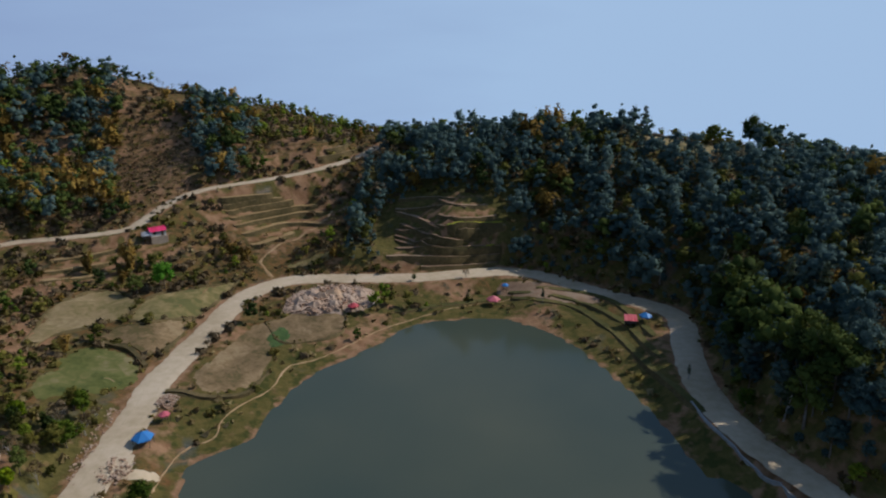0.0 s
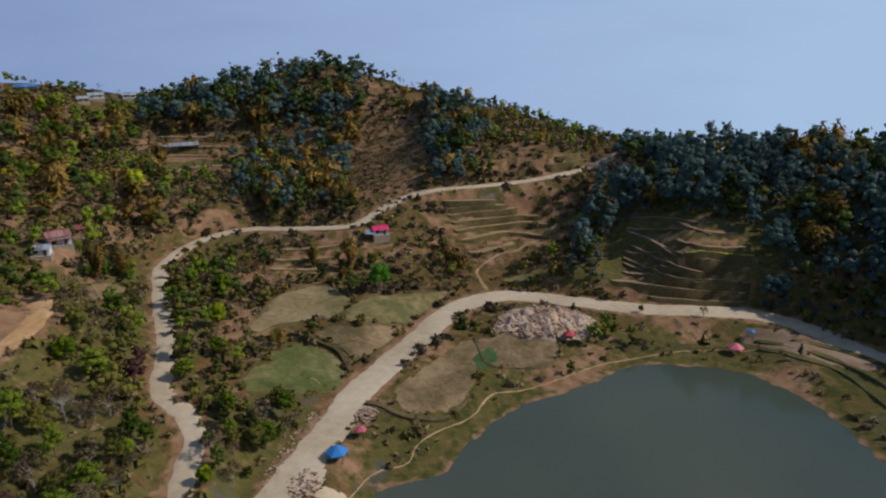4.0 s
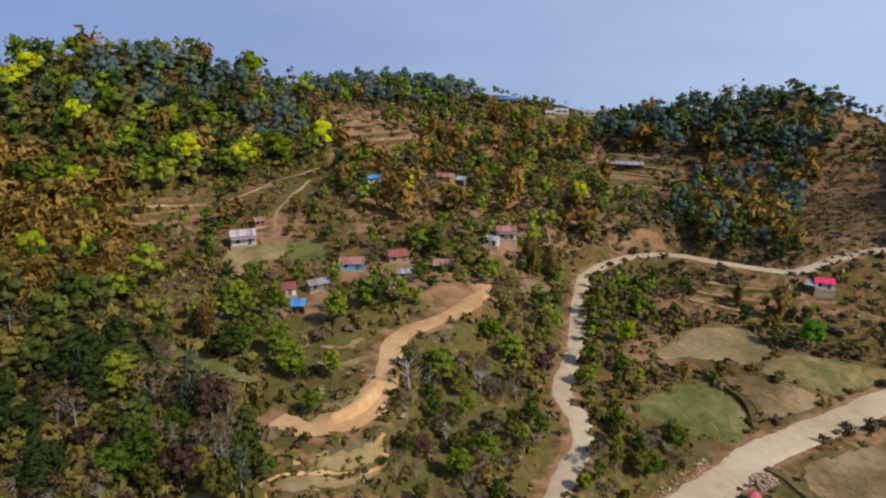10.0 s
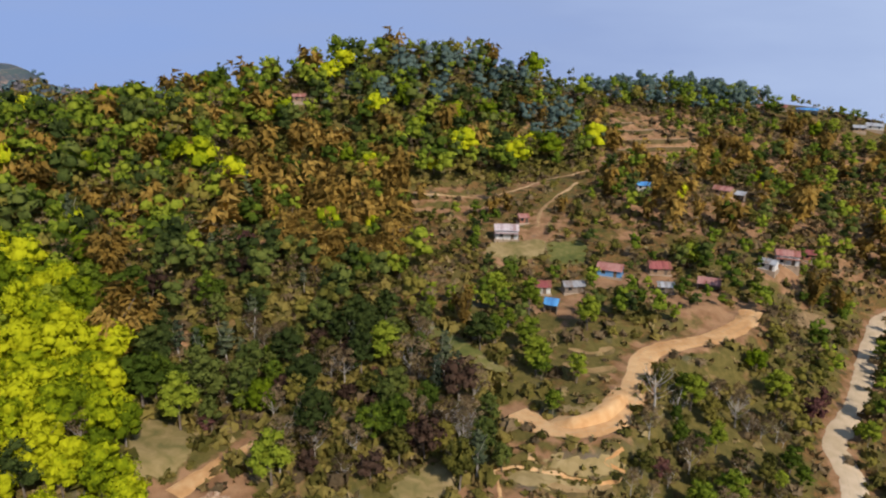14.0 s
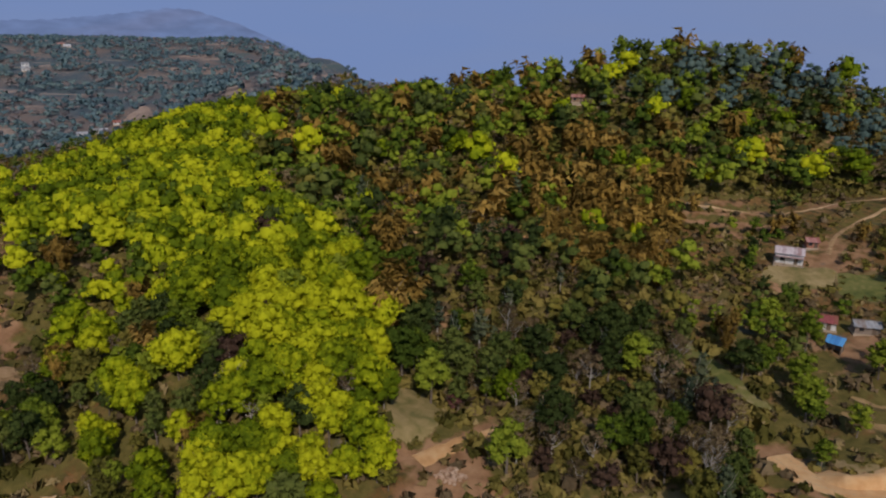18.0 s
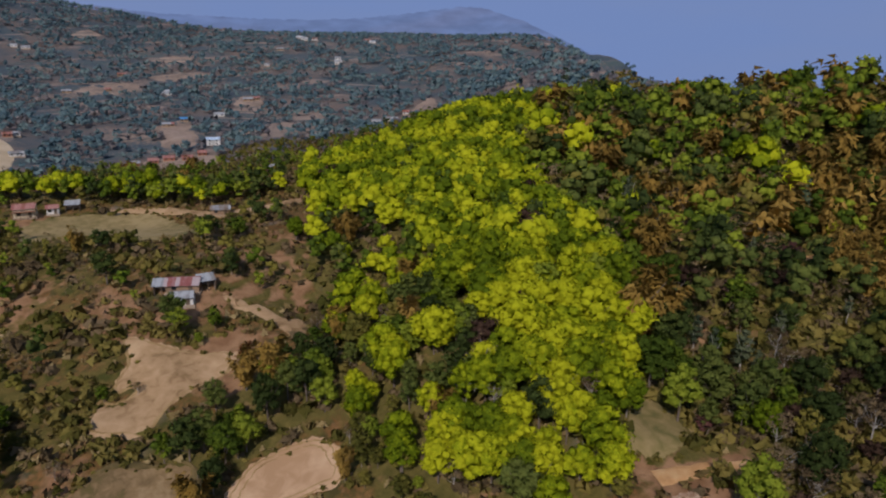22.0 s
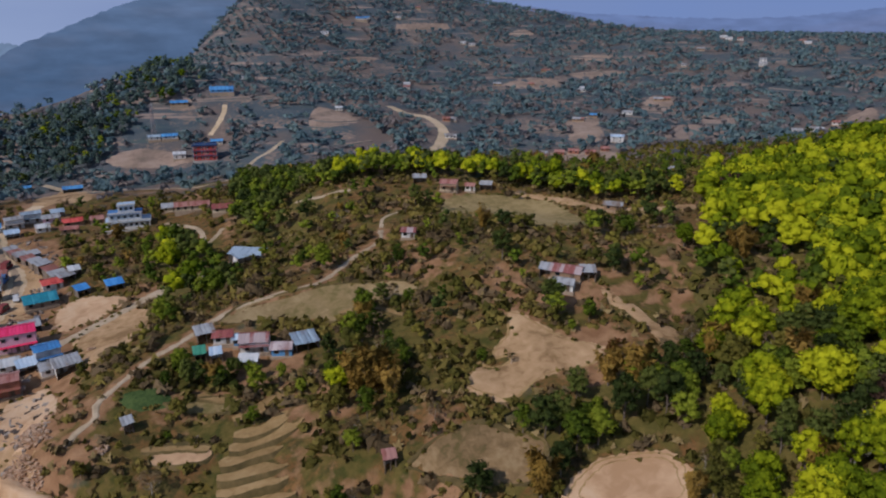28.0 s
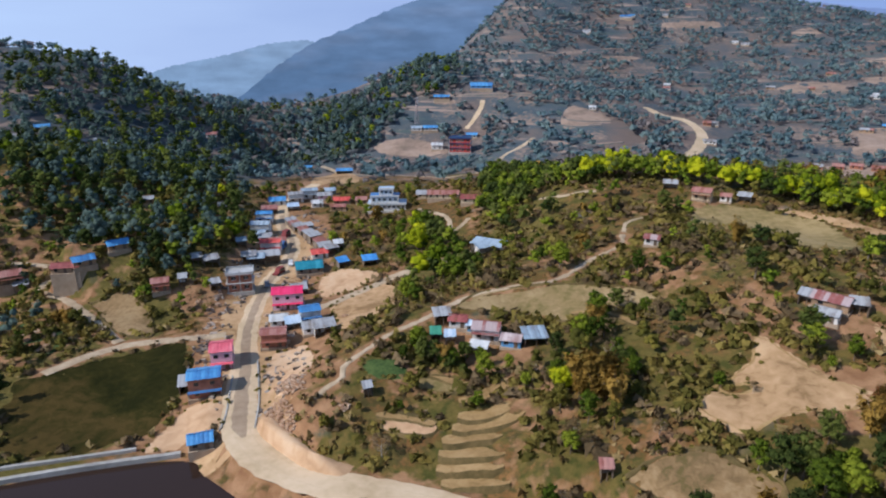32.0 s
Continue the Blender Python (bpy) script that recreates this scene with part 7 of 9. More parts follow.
house("east_farms", 91.2, -218.2, 213, 6.4, 4.0, 1, "tin_blue", "brown")
house("east_farms", 82.7, -225.3, 210, 6.4, 4.0, 1, "tin_blue", "brown")
house("east_farms", 66.5, -210.7, 194, 4.8, 3.6, 1.5, "tin_rust", "brick")
shed("east_farms", 60.6, -214.1, 192, 2.4, 2.4, 1, "tin_grey", "timber")
house("east_farms", 95.8, -216.8, 184, 8.0, 4.0, 1, "tin_maroon", "brown")
house("east_farms", 119.6, -228.0, 204, 8.0, 4.8, 1.5, "tin_rust", "brown")
shed("east_farms", 115.2, -226.4, 203, 4.0, 2.4, 1, "tin_grey", "white")
house("east_farms", 162.7, -369.2, 204, 7.2, 4.0, 1, "tin_blue", "brown")
house("east_farms", 131.1, -368.9, 200, 7.2, 4.0, 1, "tin_bluegrey", "white")
house("east_farms", 140.2, -367.1, 201, 6.4, 4.0, 1, "tin_grey", "brown")
house("east_farms", 90.3, -284.5, 198, 4.8, 3.2, 1, "tin_grey", "brown")
house("east_farms", 95.7, -436.1, 192, 6.4, 4.0, 1, "tin_rust", "white")
house("east_farms", 163.9, -339.5, 206, 7.2, 4.0, 1, "tin_grey", "brown")

house("far_village", -312.3, -371.1, 137, 8.6, 4.6, 2, "tin_paleblue", "white")
house("far_village", -238.8, -366.0, 147, 5.9, 4.0, 1, "tin_grey", "brick")
house("far_village", -257.3, -377.7, 146, 5.9, 4.0, 1, "tin_grey", "brick")
house("far_village", -267.9, -373.9, 140, 5.9, 4.0, 1, "tin_rust", "brick")
house("far_village", -276.1, -369.8, 139, 6.6, 4.0, 1, "tin_rust", "brick")
house("far_village", -280.1, -357.3, 142, 6.6, 4.0, 1, "tin_rust", "brick")
house("far_village", -292.2, -358.5, 141, 5.3, 4.0, 1, "tin_rust", "brick")
house("far_village", -352.1, -448.9, 142, 5.3, 3.3, 1, "tin_blue", "brown")
house("far_village", -334.0, -442.6, 143, 6.6, 3.3, 1, "tin_rust", "brown")
house("far_village", -431.2, -463.4, 137, 7.9, 4.0, 1, "tin_grey", "brown")
house("far_village", -378.5, -440.1, 139, 7.9, 4.0, 1, "tin_grey", "white")
house("far_village", -381.6, -649.2, 150, 7.9, 4.0, 1, "tin_grey", "brown")
house("far_village", -406.6, -623.1, 147, 5.9, 4.0, 1, "tin_rust", "brown")
house("far_village", -412.7, -545.4, 143, 7.3, 4.0, 1, "tin_grey", "white")
house("far_village", -461.9, -679.9, 146, 9.2, 4.0, 1, "tin_rust", "brown")
house("far_village", -622.5, -523.0, 130, 7.9, 4.6, 1.5, "tin_grey", "white")
house("far_village", -436.5, -807.6, 152, 8.6, 4.6, 1, "tin_grey", "white")
house("far_village", -279.3, -650.6, 157, 6.6, 4.0, 1, "tin_rust", "white")
house("far_village", -236.3, -466.6, 153, 5.9, 3.3, 1, "tin_grey", "white")
house("far_village", -210.7, -420.1, 153, 5.9, 3.3, 1, "tin_grey", "white")
house("far_village", -438.3, -317.2, 126, 9.2, 4.0, 1, "tin_grey", "white")
house("far_village", -432.0, -327.4, 127, 6.6, 4.0, 1, "tin_grey", "white")
house("far_village", -457.0, -316.7, 125, 5.9, 4.0, 1, "tin_rust", "white")
house("far_village", -320.7, -888.9, 160, 14.5, 5.9, 1, "tin_blue", "white")
house("far_village", -255.9, -837.8, 163, 9.2, 4.0, 1, "tin_grey", "white")
shed("far_village", -206.5, -210.0, 135, 5.3, 2.6, 1, "tin_grey", "timber")
house("far_village", -700.7, -642.9, 133, 7.9, 4.0, 1.5, "tin_grey", "white")
house("far_village", -769.0, -594.5, 128, 7.9, 4.0, 1, "tin_rust", "brown")
house("far_village", -634.4, -621.3, 134, 7.9, 4.0, 1, "tin_grey", "brown")
house("far_village", -373.5, -894.1, 157, 6.6, 4.0, 1, "tin_grey", "white")
house("far_village", -414.6, -922.1, 156, 6.6, 4.0, 1, "tin_rust", "brown")
house("far_village", -428.4, -815.3, 152, 6.6, 3.3, 1, "tin_white", "white")
house("far_village", -418.1, -552.7, 143, 5.3, 3.3, 1, "tin_white", "white")
house("far_village", -633.7, -532.9, 130, 6.6, 4.0, 2, "tin_grey", "white")
house("far_village", -438.2, -461.0, 136, 5.9, 3.3, 1, "tin_rust", "brown")
house("far_village", -282.9, -658.8, 157, 5.9, 4.0, 1.5, "tin_white", "white")
house("far_village", -231.0, -465.3, 154, 5.3, 4.0, 1, "tin_rust", "brick")
house("far_village", -212.4, -419.3, 153, 5.9, 3.3, 1, "tin_grey", "white")
house("far_village", -707.2, -658.1, 133, 9.2, 4.0, 1, "tin_white", "white")
house("far_village", -713.7, -637.5, 132, 6.6, 4.0, 1, "tin_rust", "white")
house("far_village", -756.1, -576.8, 127, 7.3, 4.0, 1, "tin_white", "white")
house("far_village", -574.3, -583.9, 135, 5.3, 3.3, 1, "tin_grey", "white")
house("far_village", -329.5, -892.1, 160, 5.9, 3.3, 1, "tin_blue", "white")
house("far_village", -254.1, -832.1, 163, 5.9, 3.3, 1, "tin_white", "white")
house("far_village", -131.8, -704.8, 169, 7.9, 3.3, 1, "tin_grey", "white")
house("far_village", -332.3, -443.9, 143, 5.9, 4.0, 1, "tin_grey", "brown")
shed("far_village", -248.0, -250.5, 135, 4.6, 2.6, 1, "tin_grey", "timber")
house("far_village", -152.8, -476.1, 162, 4.6, 3.3, 1, "tin_white", "white")
house("far_village", -381.6, -649.2, 150, 5.3, 3.3, 1, "tin_grey", "brown")



# ---- heaps of broken stone and earth ----
def rock(rs, c, size):
    """One angular stone: a squashed, jittered eight-cornered block."""
    v = np.array([(a, b, h) for h in (-1, 1) for a, b in ((-1, -1), (1, -1), (1, 1), (-1, 1))]) * rs.uniform(0.45, 1.0, (8, 3))
    w = rs.uniform(0, 6.283)
    rot = np.array([[math.cos(w), -math.sin(w), 0], [math.sin(w), math.cos(w), 0], [0, 0, 1]])
    return (v * size * (1, 1, 0.7)) @ rot.T + c, [(0, 3, 2, 1), (4, 5, 6, 7), (0, 1, 5, 4), (1, 2, 6, 5), (2, 3, 7, 6), (3, 0, 4, 7)]


def heap(name, outline, n, size, high, label, seed=0):
    """Stones piled inside an outline, higher towards its middle."""
    rs = np.random.RandomState(seed)
    p = np.array(outline)
    c, lo, hi = p.mean(0), p.min(0), p.max(0)
    reach = np.linalg.norm(p - c, axis=1).max()
    verts, faces = [], []
    while len(verts) < 8 * n:
        q = rs.uniform(lo, hi)
        if not inside(np.array([q[0]]), np.array([q[1]]), p)[0]:
            continue
        up = high * max(0, 1 - (np.linalg.norm(q - c) / reach) ** 1.5) * rs.uniform(0.5, 1.0)
        v, f = rock(rs, (q[0], q[1], float(ground_z(*q)) + up), size * rs.uniform(0.4, 1.5))
        faces += [tuple(i + len(verts) for i in g) for g in f]
        verts += list(v)
    return tagged(mesh_object(name, verts, faces, RUBBLE), label, "rubble", kind="stuff")


heap("rubble_heap", PLACE["rubble"], 800, 0.34, 2.0, "pale heaps of broken stone and earth by the lake", 1)
patch("rubble_mound", PLACE["rubble"], RUBBLE, "pale mounds of tipped rock and earth", dome=1.7, seed=2)
patch("earth_mound", [(-44.0, 179.0), (-42.0, 188.0), (-34.0, 191.0), (-28.0, 187.5), (-30.0, 180.5), (-37.0, 176.0)], FIELD["clay"], "tan earth tipped among broken rock", dome=2.0, lift=0.5, seed=3)
for k, n in (("heap_a", 160), ("heap_b", 320), ("heap_c", 220), ("heap_d", 90), ("heap_e", 120)):
    heap("rubble_heap", PLACE[k], n, 0.25, 0.9, "grey heap of broken stone beside the road", len(k) + n)
for i, (x, y) in enumerate(PLACE["piles"]):
    ring = [(x + (0.8 + 0.5 * math.sin(i + k)) * 1.5 * math.cos(k), y + 1.3 * math.sin(k)) for k in range(6)]
    heap("rubble_heap", ring, 26, 0.22, 0.5, "small pile of stones and scrap on dusty ground", 60 + i)
heap("rock_bank", PLACE["rock_bank"], 110, 0.22, 0.15, "loose pale boulders on the road bank", 8)


# ---- scrap and building stuff lying about the town ----
SCRAP = material("weathered_scrap", [(0.08, 0.06, 0.05), (0.20, 0.155, 0.125), (0.36, 0.305, 0.26)], 0.4, 0.8, 0.02, 6.0, island=0.9)


def scrap(outline, n, label, seed):
    """Planks, sacks, sheets and blocks strewn over trodden ground, gathered in drifts."""
    rs = np.random.RandomState(seed)
    p = np.array(outline)
    verts, faces = [], []
    while len(verts) < 8 * n:
        q = rs.uniform(p.min(0), p.max(0))
        gap = float(line_distance(q[:1], q[1:], ROAD_LINES["road_lake"])[0][0])
        if not inside(q[:1], q[1:], p)[0] or gap < 4.2 or gap > 15 or wave(q[:1], q[1:], 9, seed)[0] < rs.uniform(-0.6, 0.6):
            continue
        L, W, T = ((2.4, 0.25, 0.1), (0.9, 0.6, 0.35), (1.7, 1.1, 0.08), (0.6, 0.6, 0.6))[rs.randint(4)]
        w, f = rs.uniform(0, 6.283), rs.uniform(0.6, 1.3)
        z = float(ground_z(q[0], q[1])) + 0.06
        for h in (-0.1, T * f):
            for a, b in ((-1, -1), (1, -1), (1, 1), (-1, 1)):
                x, y = a * L * f / 2, b * W * f / 2
                verts.append((q[0] + x * math.cos(w) - y * math.sin(w), q[1] + x * math.sin(w) + y * math.cos(w), z + h + rs.uniform(0, 0.06)))
        k = len(verts) - 8
        faces += [tuple(k + i for i in g) for g in ((0, 3, 2, 1), (4, 5, 6, 7), (0, 1, 5, 4), (1, 2, 6, 5), (2, 3, 7, 6), (3, 0, 4, 7))]
    return tagged(mesh_object("scrap", verts, faces, SCRAP), label, "scrap", kind="stuff")


scrap(PLACE["town_yard"], 620, "planks, sacks and scrap strewn beside the town street", 12)

# ---- dam, parapet and mast ----
def wall_along(name, line, thick, high, mat, label, below=1.0):
    line = resample(spline([(x, y, 0) for x, y in line], 6), 2.0)
    tan = np.gradient(line[:, :2], axis=0)
    tan /= np.linalg.norm(tan, axis=1)[:, None]
    nor = np.stack([-tan[:, 1], tan[:, 0]], 1) * thick / 2
    verts, faces = [], []
    for q, m in zip(line[:, :2], nor):
        z = float(ground_z(*q))
        top = max(z, 0.2) + high
        verts += [(*(q - m), z - below), (*(q - m), top), (*(q + m), top), (*(q + m), z - below)]
    for i in range(len(line) - 1):
        a = 4 * i
        faces += [(a, a + 4, a + 5, a + 1), (a + 1, a + 5, a + 6, a + 2), (a + 2, a + 6, a + 7, a + 3)]
    e = len(verts) - 4
    faces += [(0, 1, 2, 3), (e, e + 3, e + 2, e + 1)]
    return tagged(mesh_object(name, verts, faces, mat), label, "wall", kind="structure")


wall_along("dam_wall", PLACE["dam_front"], 1.1, 0.9, CONCRETE, "long weathered concrete dam wall at the water")
wall_along("dam_wall", PLACE["dam_back"], 0.8, 0.7, CONCRETE, "low concrete wall behind the dam walk")
near_end = ROAD_LINES["road_shore"][-26:, :2]
tan = np.gradient(near_end, axis=0)
tan /= np.linalg.norm(tan, axis=1)[:, None]
off = np.stack([-tan[:, 1], tan[:, 0]], 1) * 4.9
off = off if (near_end + off)[10, 0] < near_end[10, 0] else -off
wall_along("parapet", [tuple(q) for q in (near_end + off)[::3]], 0.4, 0.55, CONCRETE, "low pale roadside parapet above the lake")


def tube(points, radii, sides=6):
    """A tapered stem through points."""
    verts, faces = [], []
    pts = np.array(points, float)
    for i, p in enumerate(pts):
        t = pts[min(i + 1, len(pts) - 1)] - pts[max(i - 1, 0)]
        t /= np.linalg.norm(t) + 1e-9
        a = np.cross(t, (0.3, 1, 0.1))
        a /= np.linalg.norm(a)
        b = np.cross(t, a)
        for k in range(sides):
            w = 6.283 * k / sides
            verts.append(p + radii[i] * (a * math.cos(w) + b * math.sin(w)))
    for i in range(len(pts) - 1):
        for k in range(sides):
            j = (k + 1) % sides
            faces.append((i * sides + k, i * sides + j, (i + 1) * sides + j, (i + 1) * sides + k))
    return verts, faces


def mast(x, y, high):
    """Four-legged lattice mast with rings and crossed braces."""
    t = empty("lattice_mast", pose(x, y, float(ground_z(x, y)), 0, 0, 20))
    w = lambda z: 1.3 * (1 - 0.75 * z / high)
    corner = [(1, 1), (1, -1), (-1, -1), (-1, 1)]

    def rod(name, a, b, r):
        v, f = tube([a, b], [r, r], 4)
        mesh_object(name, v, f, STEEL, t)
    for a, b in corner:
        rod("leg", (a * w(0), b * w(0), -0.5), (a * w(high), b * w(high), high), 0.09)
    steps = 8
    for s in range(steps):
        z0, z1 = high * s / steps, high * (s + 1) / steps
        for k in range(4):
            (a, b), (c, e) = corner[k], corner[(k + 1) % 4]
            rod("brace", (a * w(z0), b * w(z0), z0), (c * w(z1), e * w(z1), z1), 0.05)
            rod("rung", (a * w(z1), b * w(z1), z1), (c * w(z1), e * w(z1), z1), 0.05)
    for z in (0.8, 0.92):
        part("antenna", [(-0.9, -0.6, -0.2, 0.2, high * z, high * z + 1.8)], WALL["white"], t, "white panel antenna")
    return tagged(t, "red and white steel lattice mast on the hill", "mast")


def cut_face(line, tall, toward, mat, label, seed):
    """A bare slope cut beside a road: foot on the road's edge, brow leaning back into the hill."""
    foot = resample(spline([(x, y, 0) for x, y in line], 8), 0.8)[:, :2]
    run = np.gradient(foot, axis=0)
    inland = np.stack([-run[:, 1], run[:, 0]], 1) / np.linalg.norm(run, axis=1)[:, None]
    inland = inland if (inland * (np.array(toward) - foot)).sum() > 0 else -inland
    rs = np.random.RandomState(seed)
    verts, faces = [], []
    for i, (q, m) in enumerate(zip(foot, inland)):
        high = tall * min(1, i / 6, (len(foot) - 1 - i) / 8) + 0.2
        z = float(ground_z(*q))
        for k in range(6):
            u = k / 5
            w = q + m * (-0.5 + 1.9 * u ** 1.4 + rs.uniform(-0.12, 0.12)) + (m * 3.0 if k == 5 else 0)
            verts.append((w[0], w[1], float(ground_z(*w)) - 0.3 if k == 5 else z - 0.2 + high * min(1, u * 1.25) + rs.uniform(-0.1, 0.1)))
    for i in range(len(foot) - 1):
        faces += [(6 * i + k, 6 * i + k + 1, 6 * i + k + 7, 6 * i + k + 6) for k in range(5)]
    return tagged(mesh_object("retaining_bank", verts, faces, mat, smooth=True), label, "bank", kind="structure")


cut_face(PLACE["cut_bank"], 3.4, (0, -135), FIELD["clay"], "smooth ochre cut bank beside the road", 9)
cut_face(PLACE["orange_foot"], 1.9, (-125, 55), CLAY, "fresh orange cutting inside the road's bend", 10)
wall_along("field_scarp", PLACE["scarp"], 1.3, 0.9, BUND, "steep dark bank above the green paddy")
wall_along("field_scarp", PLACE["oval_scarp"], 1.3, 0.7, BUND, "steep dark bank below the oval field")
for k in ("kerb_a", "kerb_b"):
    wall_along("kerb", PLACE[k], 0.35, 0.35, CONCRETE, "low pale concrete kerb along the street", 0.4)
mast(*PLACE["tower"][0], 20)


# ---- parked vehicles ----
def wheel_mesh():
    ring = [(0.33 * math.cos(k * 0.5236), 0.33 * math.sin(k * 0.5236)) for k in range(12)]
    v = [(a, y, b) for y in (-0.1, 0.1) for a, b in ring]
    f = [(k, (k + 1) % 12, 12 + (k + 1) % 12, 12 + k) for k in range(12)] + [tuple(range(11, -1, -1)), tuple(range(12, 24))]
    return v, f


TYRE = material("black_tyre_rubber", [(0.02, 0.02, 0.02), (0.04, 0.04, 0.04)], 3, 0.9)


def vehicle(x, y, rot, L, W, tall, paint, words):
    """Small vehicle: body, cabin with glass, four wheels."""
    z = float(ground_z(x, y)) + 0.12
    h = empty("car", pose(x, y, z, 0, 0, rot))
    v = [(-L / 2, 0.35), (L / 2, 0.35), (L / 2, 0.75), (L * 0.28, 0.9), (-L / 2, 0.95)]
    verts = [(a, s * W / 2, b) for s in (-1, 1) for a, b in v]
    mesh_object("body", verts, [(4, 3, 2, 1, 0), (5, 6, 7, 8, 9)] + [(k, (k + 1) % 5, 5 + (k + 1) % 5, 5 + k) for k in range(5)], paint, h)
    c = [(-L * 0.46, 0.93), (L * 0.24, 0.9), (L * 0.1, tall), (-L * 0.4, tall)]
    verts = [(a, s * W * 0.45, b) for s in (-1, 1) for a, b in c]
    cabin = mesh_object("cabin", verts, [(3, 2, 1, 0), (4, 5, 6, 7)] + [(k, (k + 1) % 4, 4 + (k + 1) % 4, 4 + k) for k in range(4)], paint, h)
    for s in (-1, 1):
        part("window", [(-L * 0.36, L * 0.1, min(s * W * 0.45, s * W * 0.46), max(s * W * 0.45, s * W * 0.46), 1.0, tall - 0.12)], GLASS, cabin)
    for a in (-L * 0.32, L * 0.32):
        for s in (-1, 1):
            v, f = wheel_mesh()
            mesh_object("wheel", [(p + a, q + s * W * 0.47, r + 0.33) for p, q, r in v], f, TYRE, h)
    return tagged(h, words, "car", "parked vehicles")


PAINT = dict(white=plaster("white_car_paint", (0.62, 0.62, 0.62), 0.8), maroon=plaster("maroon_car_paint", (0.22, 0.05, 0.05), 0.8), grey=plaster("grey_car_paint", (0.22, 0.22, 0.24), 0.8), blue=plaster("blue_car_paint", (0.08, 0.16, 0.34), 0.8))
for (x, y), turn, L, W, tall, c, what in zip(PLACE["vehicles"], (70, 100, 60, 115, 95, 88, 80), (6.5, 4.0, 5.0, 3.8, 4.0, 4.2, 6.0), (2.2, 1.7, 2.0, 1.6, 1.7, 1.7, 2.1), (2.6, 1.5, 2.2, 1.5, 1.5, 1.6, 2.4),
                                             ("maroon", "grey", "maroon", "white", "white", "grey", "blue"), ("bus", "car", "pickup", "car", "car", "car", "van")):
    vehicle(x, y, turn, L, W, tall, PAINT[c], "small %s %s parked on dusty ground" % (c, what))


# ---- trees ----
def ball(sub):
    """A round clump as shared corners and triangles."""
    g = (1 + 5 ** 0.5) / 2
    v = [(-1, g, 0), (1, g, 0), (-1, -g, 0), (1, -g, 0), (0, -1, g), (0, 1, g), (0, -1, -g), (0, 1, -g), (g, 0, -1), (g, 0, 1), (-g, 0, -1), (-g, 0, 1)]
    f = [(0, 11, 5), (0, 5, 1), (0, 1, 7), (0, 7, 10), (0, 10, 11), (1, 5, 9), (5, 11, 4), (11, 10, 2), (10, 7, 6), (7, 1, 8), (3, 9, 4), (3, 4, 2), (3, 2, 6), (3, 6, 8), (3, 8, 9), (4, 9, 5), (2, 4, 11), (6, 2, 10), (8, 6, 7), (9, 8, 1)]
    v = [Vector(p).normalized() for p in v]
    for _ in range(sub):
        cut, out = {}, []

        def middle(i, j):
            key = (min(i, j), max(i, j))
            if key not in cut:
                cut[key] = len(v)
                v.append(((v[i] + v[j]) / 2).normalized())
            return cut[key]
        for i, j, k in f:
            a, b, c = middle(i, j), middle(j, k), middle(k, i)
            out += [(i, a, c), (j, b, a), (k, c, b), (a, b, c)]
        f = out
    return np.array([tuple(p) for p in v]), np.array(f)


BALL = [ball(0)]
DOME = (np.array([(0.95 * math.cos(1.2566 * k), 0.95 * math.sin(1.2566 * k), -0.25) for k in range(5)] + [(0.72 * math.cos(1.2566 * k + 0.6), 0.72 * math.sin(1.2566 * k + 0.6), 0.62) for k in range(5)] + [(0, 0, 1)]),
        np.array([t for k in range(5) for t in ((k, (k + 1) % 5, 5 + k), ((k + 1) % 5, 5 + (k + 1) % 5, 5 + k), (5 + k, 5 + (k + 1) % 5, 10))]))


def clumps(rs, c, r, shape, squash=0.85, rough=0.2):
    """Uneven leafy masses, one to a lobe of the crown."""
    bv, bf = shape
    verts, faces = [], []
    for i, (q, rad) in enumerate(zip(c, r)):
        w = rs.uniform(0, 6.283)
        p = bv * rs.uniform(1 - rough, 1 + rough, (len(bv), 1))
        p = np.stack([p[:, 0] * math.cos(w) - p[:, 1] * math.sin(w), p[:, 0] * math.sin(w) + p[:, 1] * math.cos(w), p[:, 2] * squash], 1) * rad
        nor = p / (np.linalg.norm(p, axis=1)[:, None] + 1e-9) + rs.normal(size=p.shape) * 0.16
        nor /= np.linalg.norm(nor, axis=1)[:, None]
        faces.append(bf + len(bv) * i)
        verts.append(np.hstack([p + q, nor]))
    return np.concatenate(verts), np.concatenate(faces)


def lobes(rs, R, H, n, base=0.35, slim=0.66, fat=(0.2, 0.42)):
    """Centres and sizes of the clumps that make up a crown: spread over its shell, with a core inside."""
    low, high = H * base, H * 0.98
    c, r = [(0, 0, (low + high) * 0.5)], [R * 0.55]
    for i in range(n):
        u = (i + rs.uniform(0.1, 0.9)) / n
        z = 1 - 1.75 * u
        a = 2.4 * i + rs.uniform(-0.5, 0.5)
        ring = math.sqrt(max(0.03, 1 - z * z)) * rs.uniform(0.85, 1.15)
        size = R * rs.uniform(*fat)
        c.append((R * slim * ring * math.cos(a), R * slim * ring * math.sin(a), (low + high) / 2 + z * ((high - low) / 2 - size * 0.6)))
        r.append(size)
    return np.array(c), np.array(r)


def joined(*pieces):
    """Corners and triangles of several pieces as one."""
    start, verts, faces = 0, [], []
    for v, f in pieces:
        faces.append(f + start)
        verts.append(v)
        start += len(v)
    return np.concatenate(verts), np.concatenate(faces)


def loose(tri):
    return tri, np.arange(len(tri)).reshape(-1, 3)


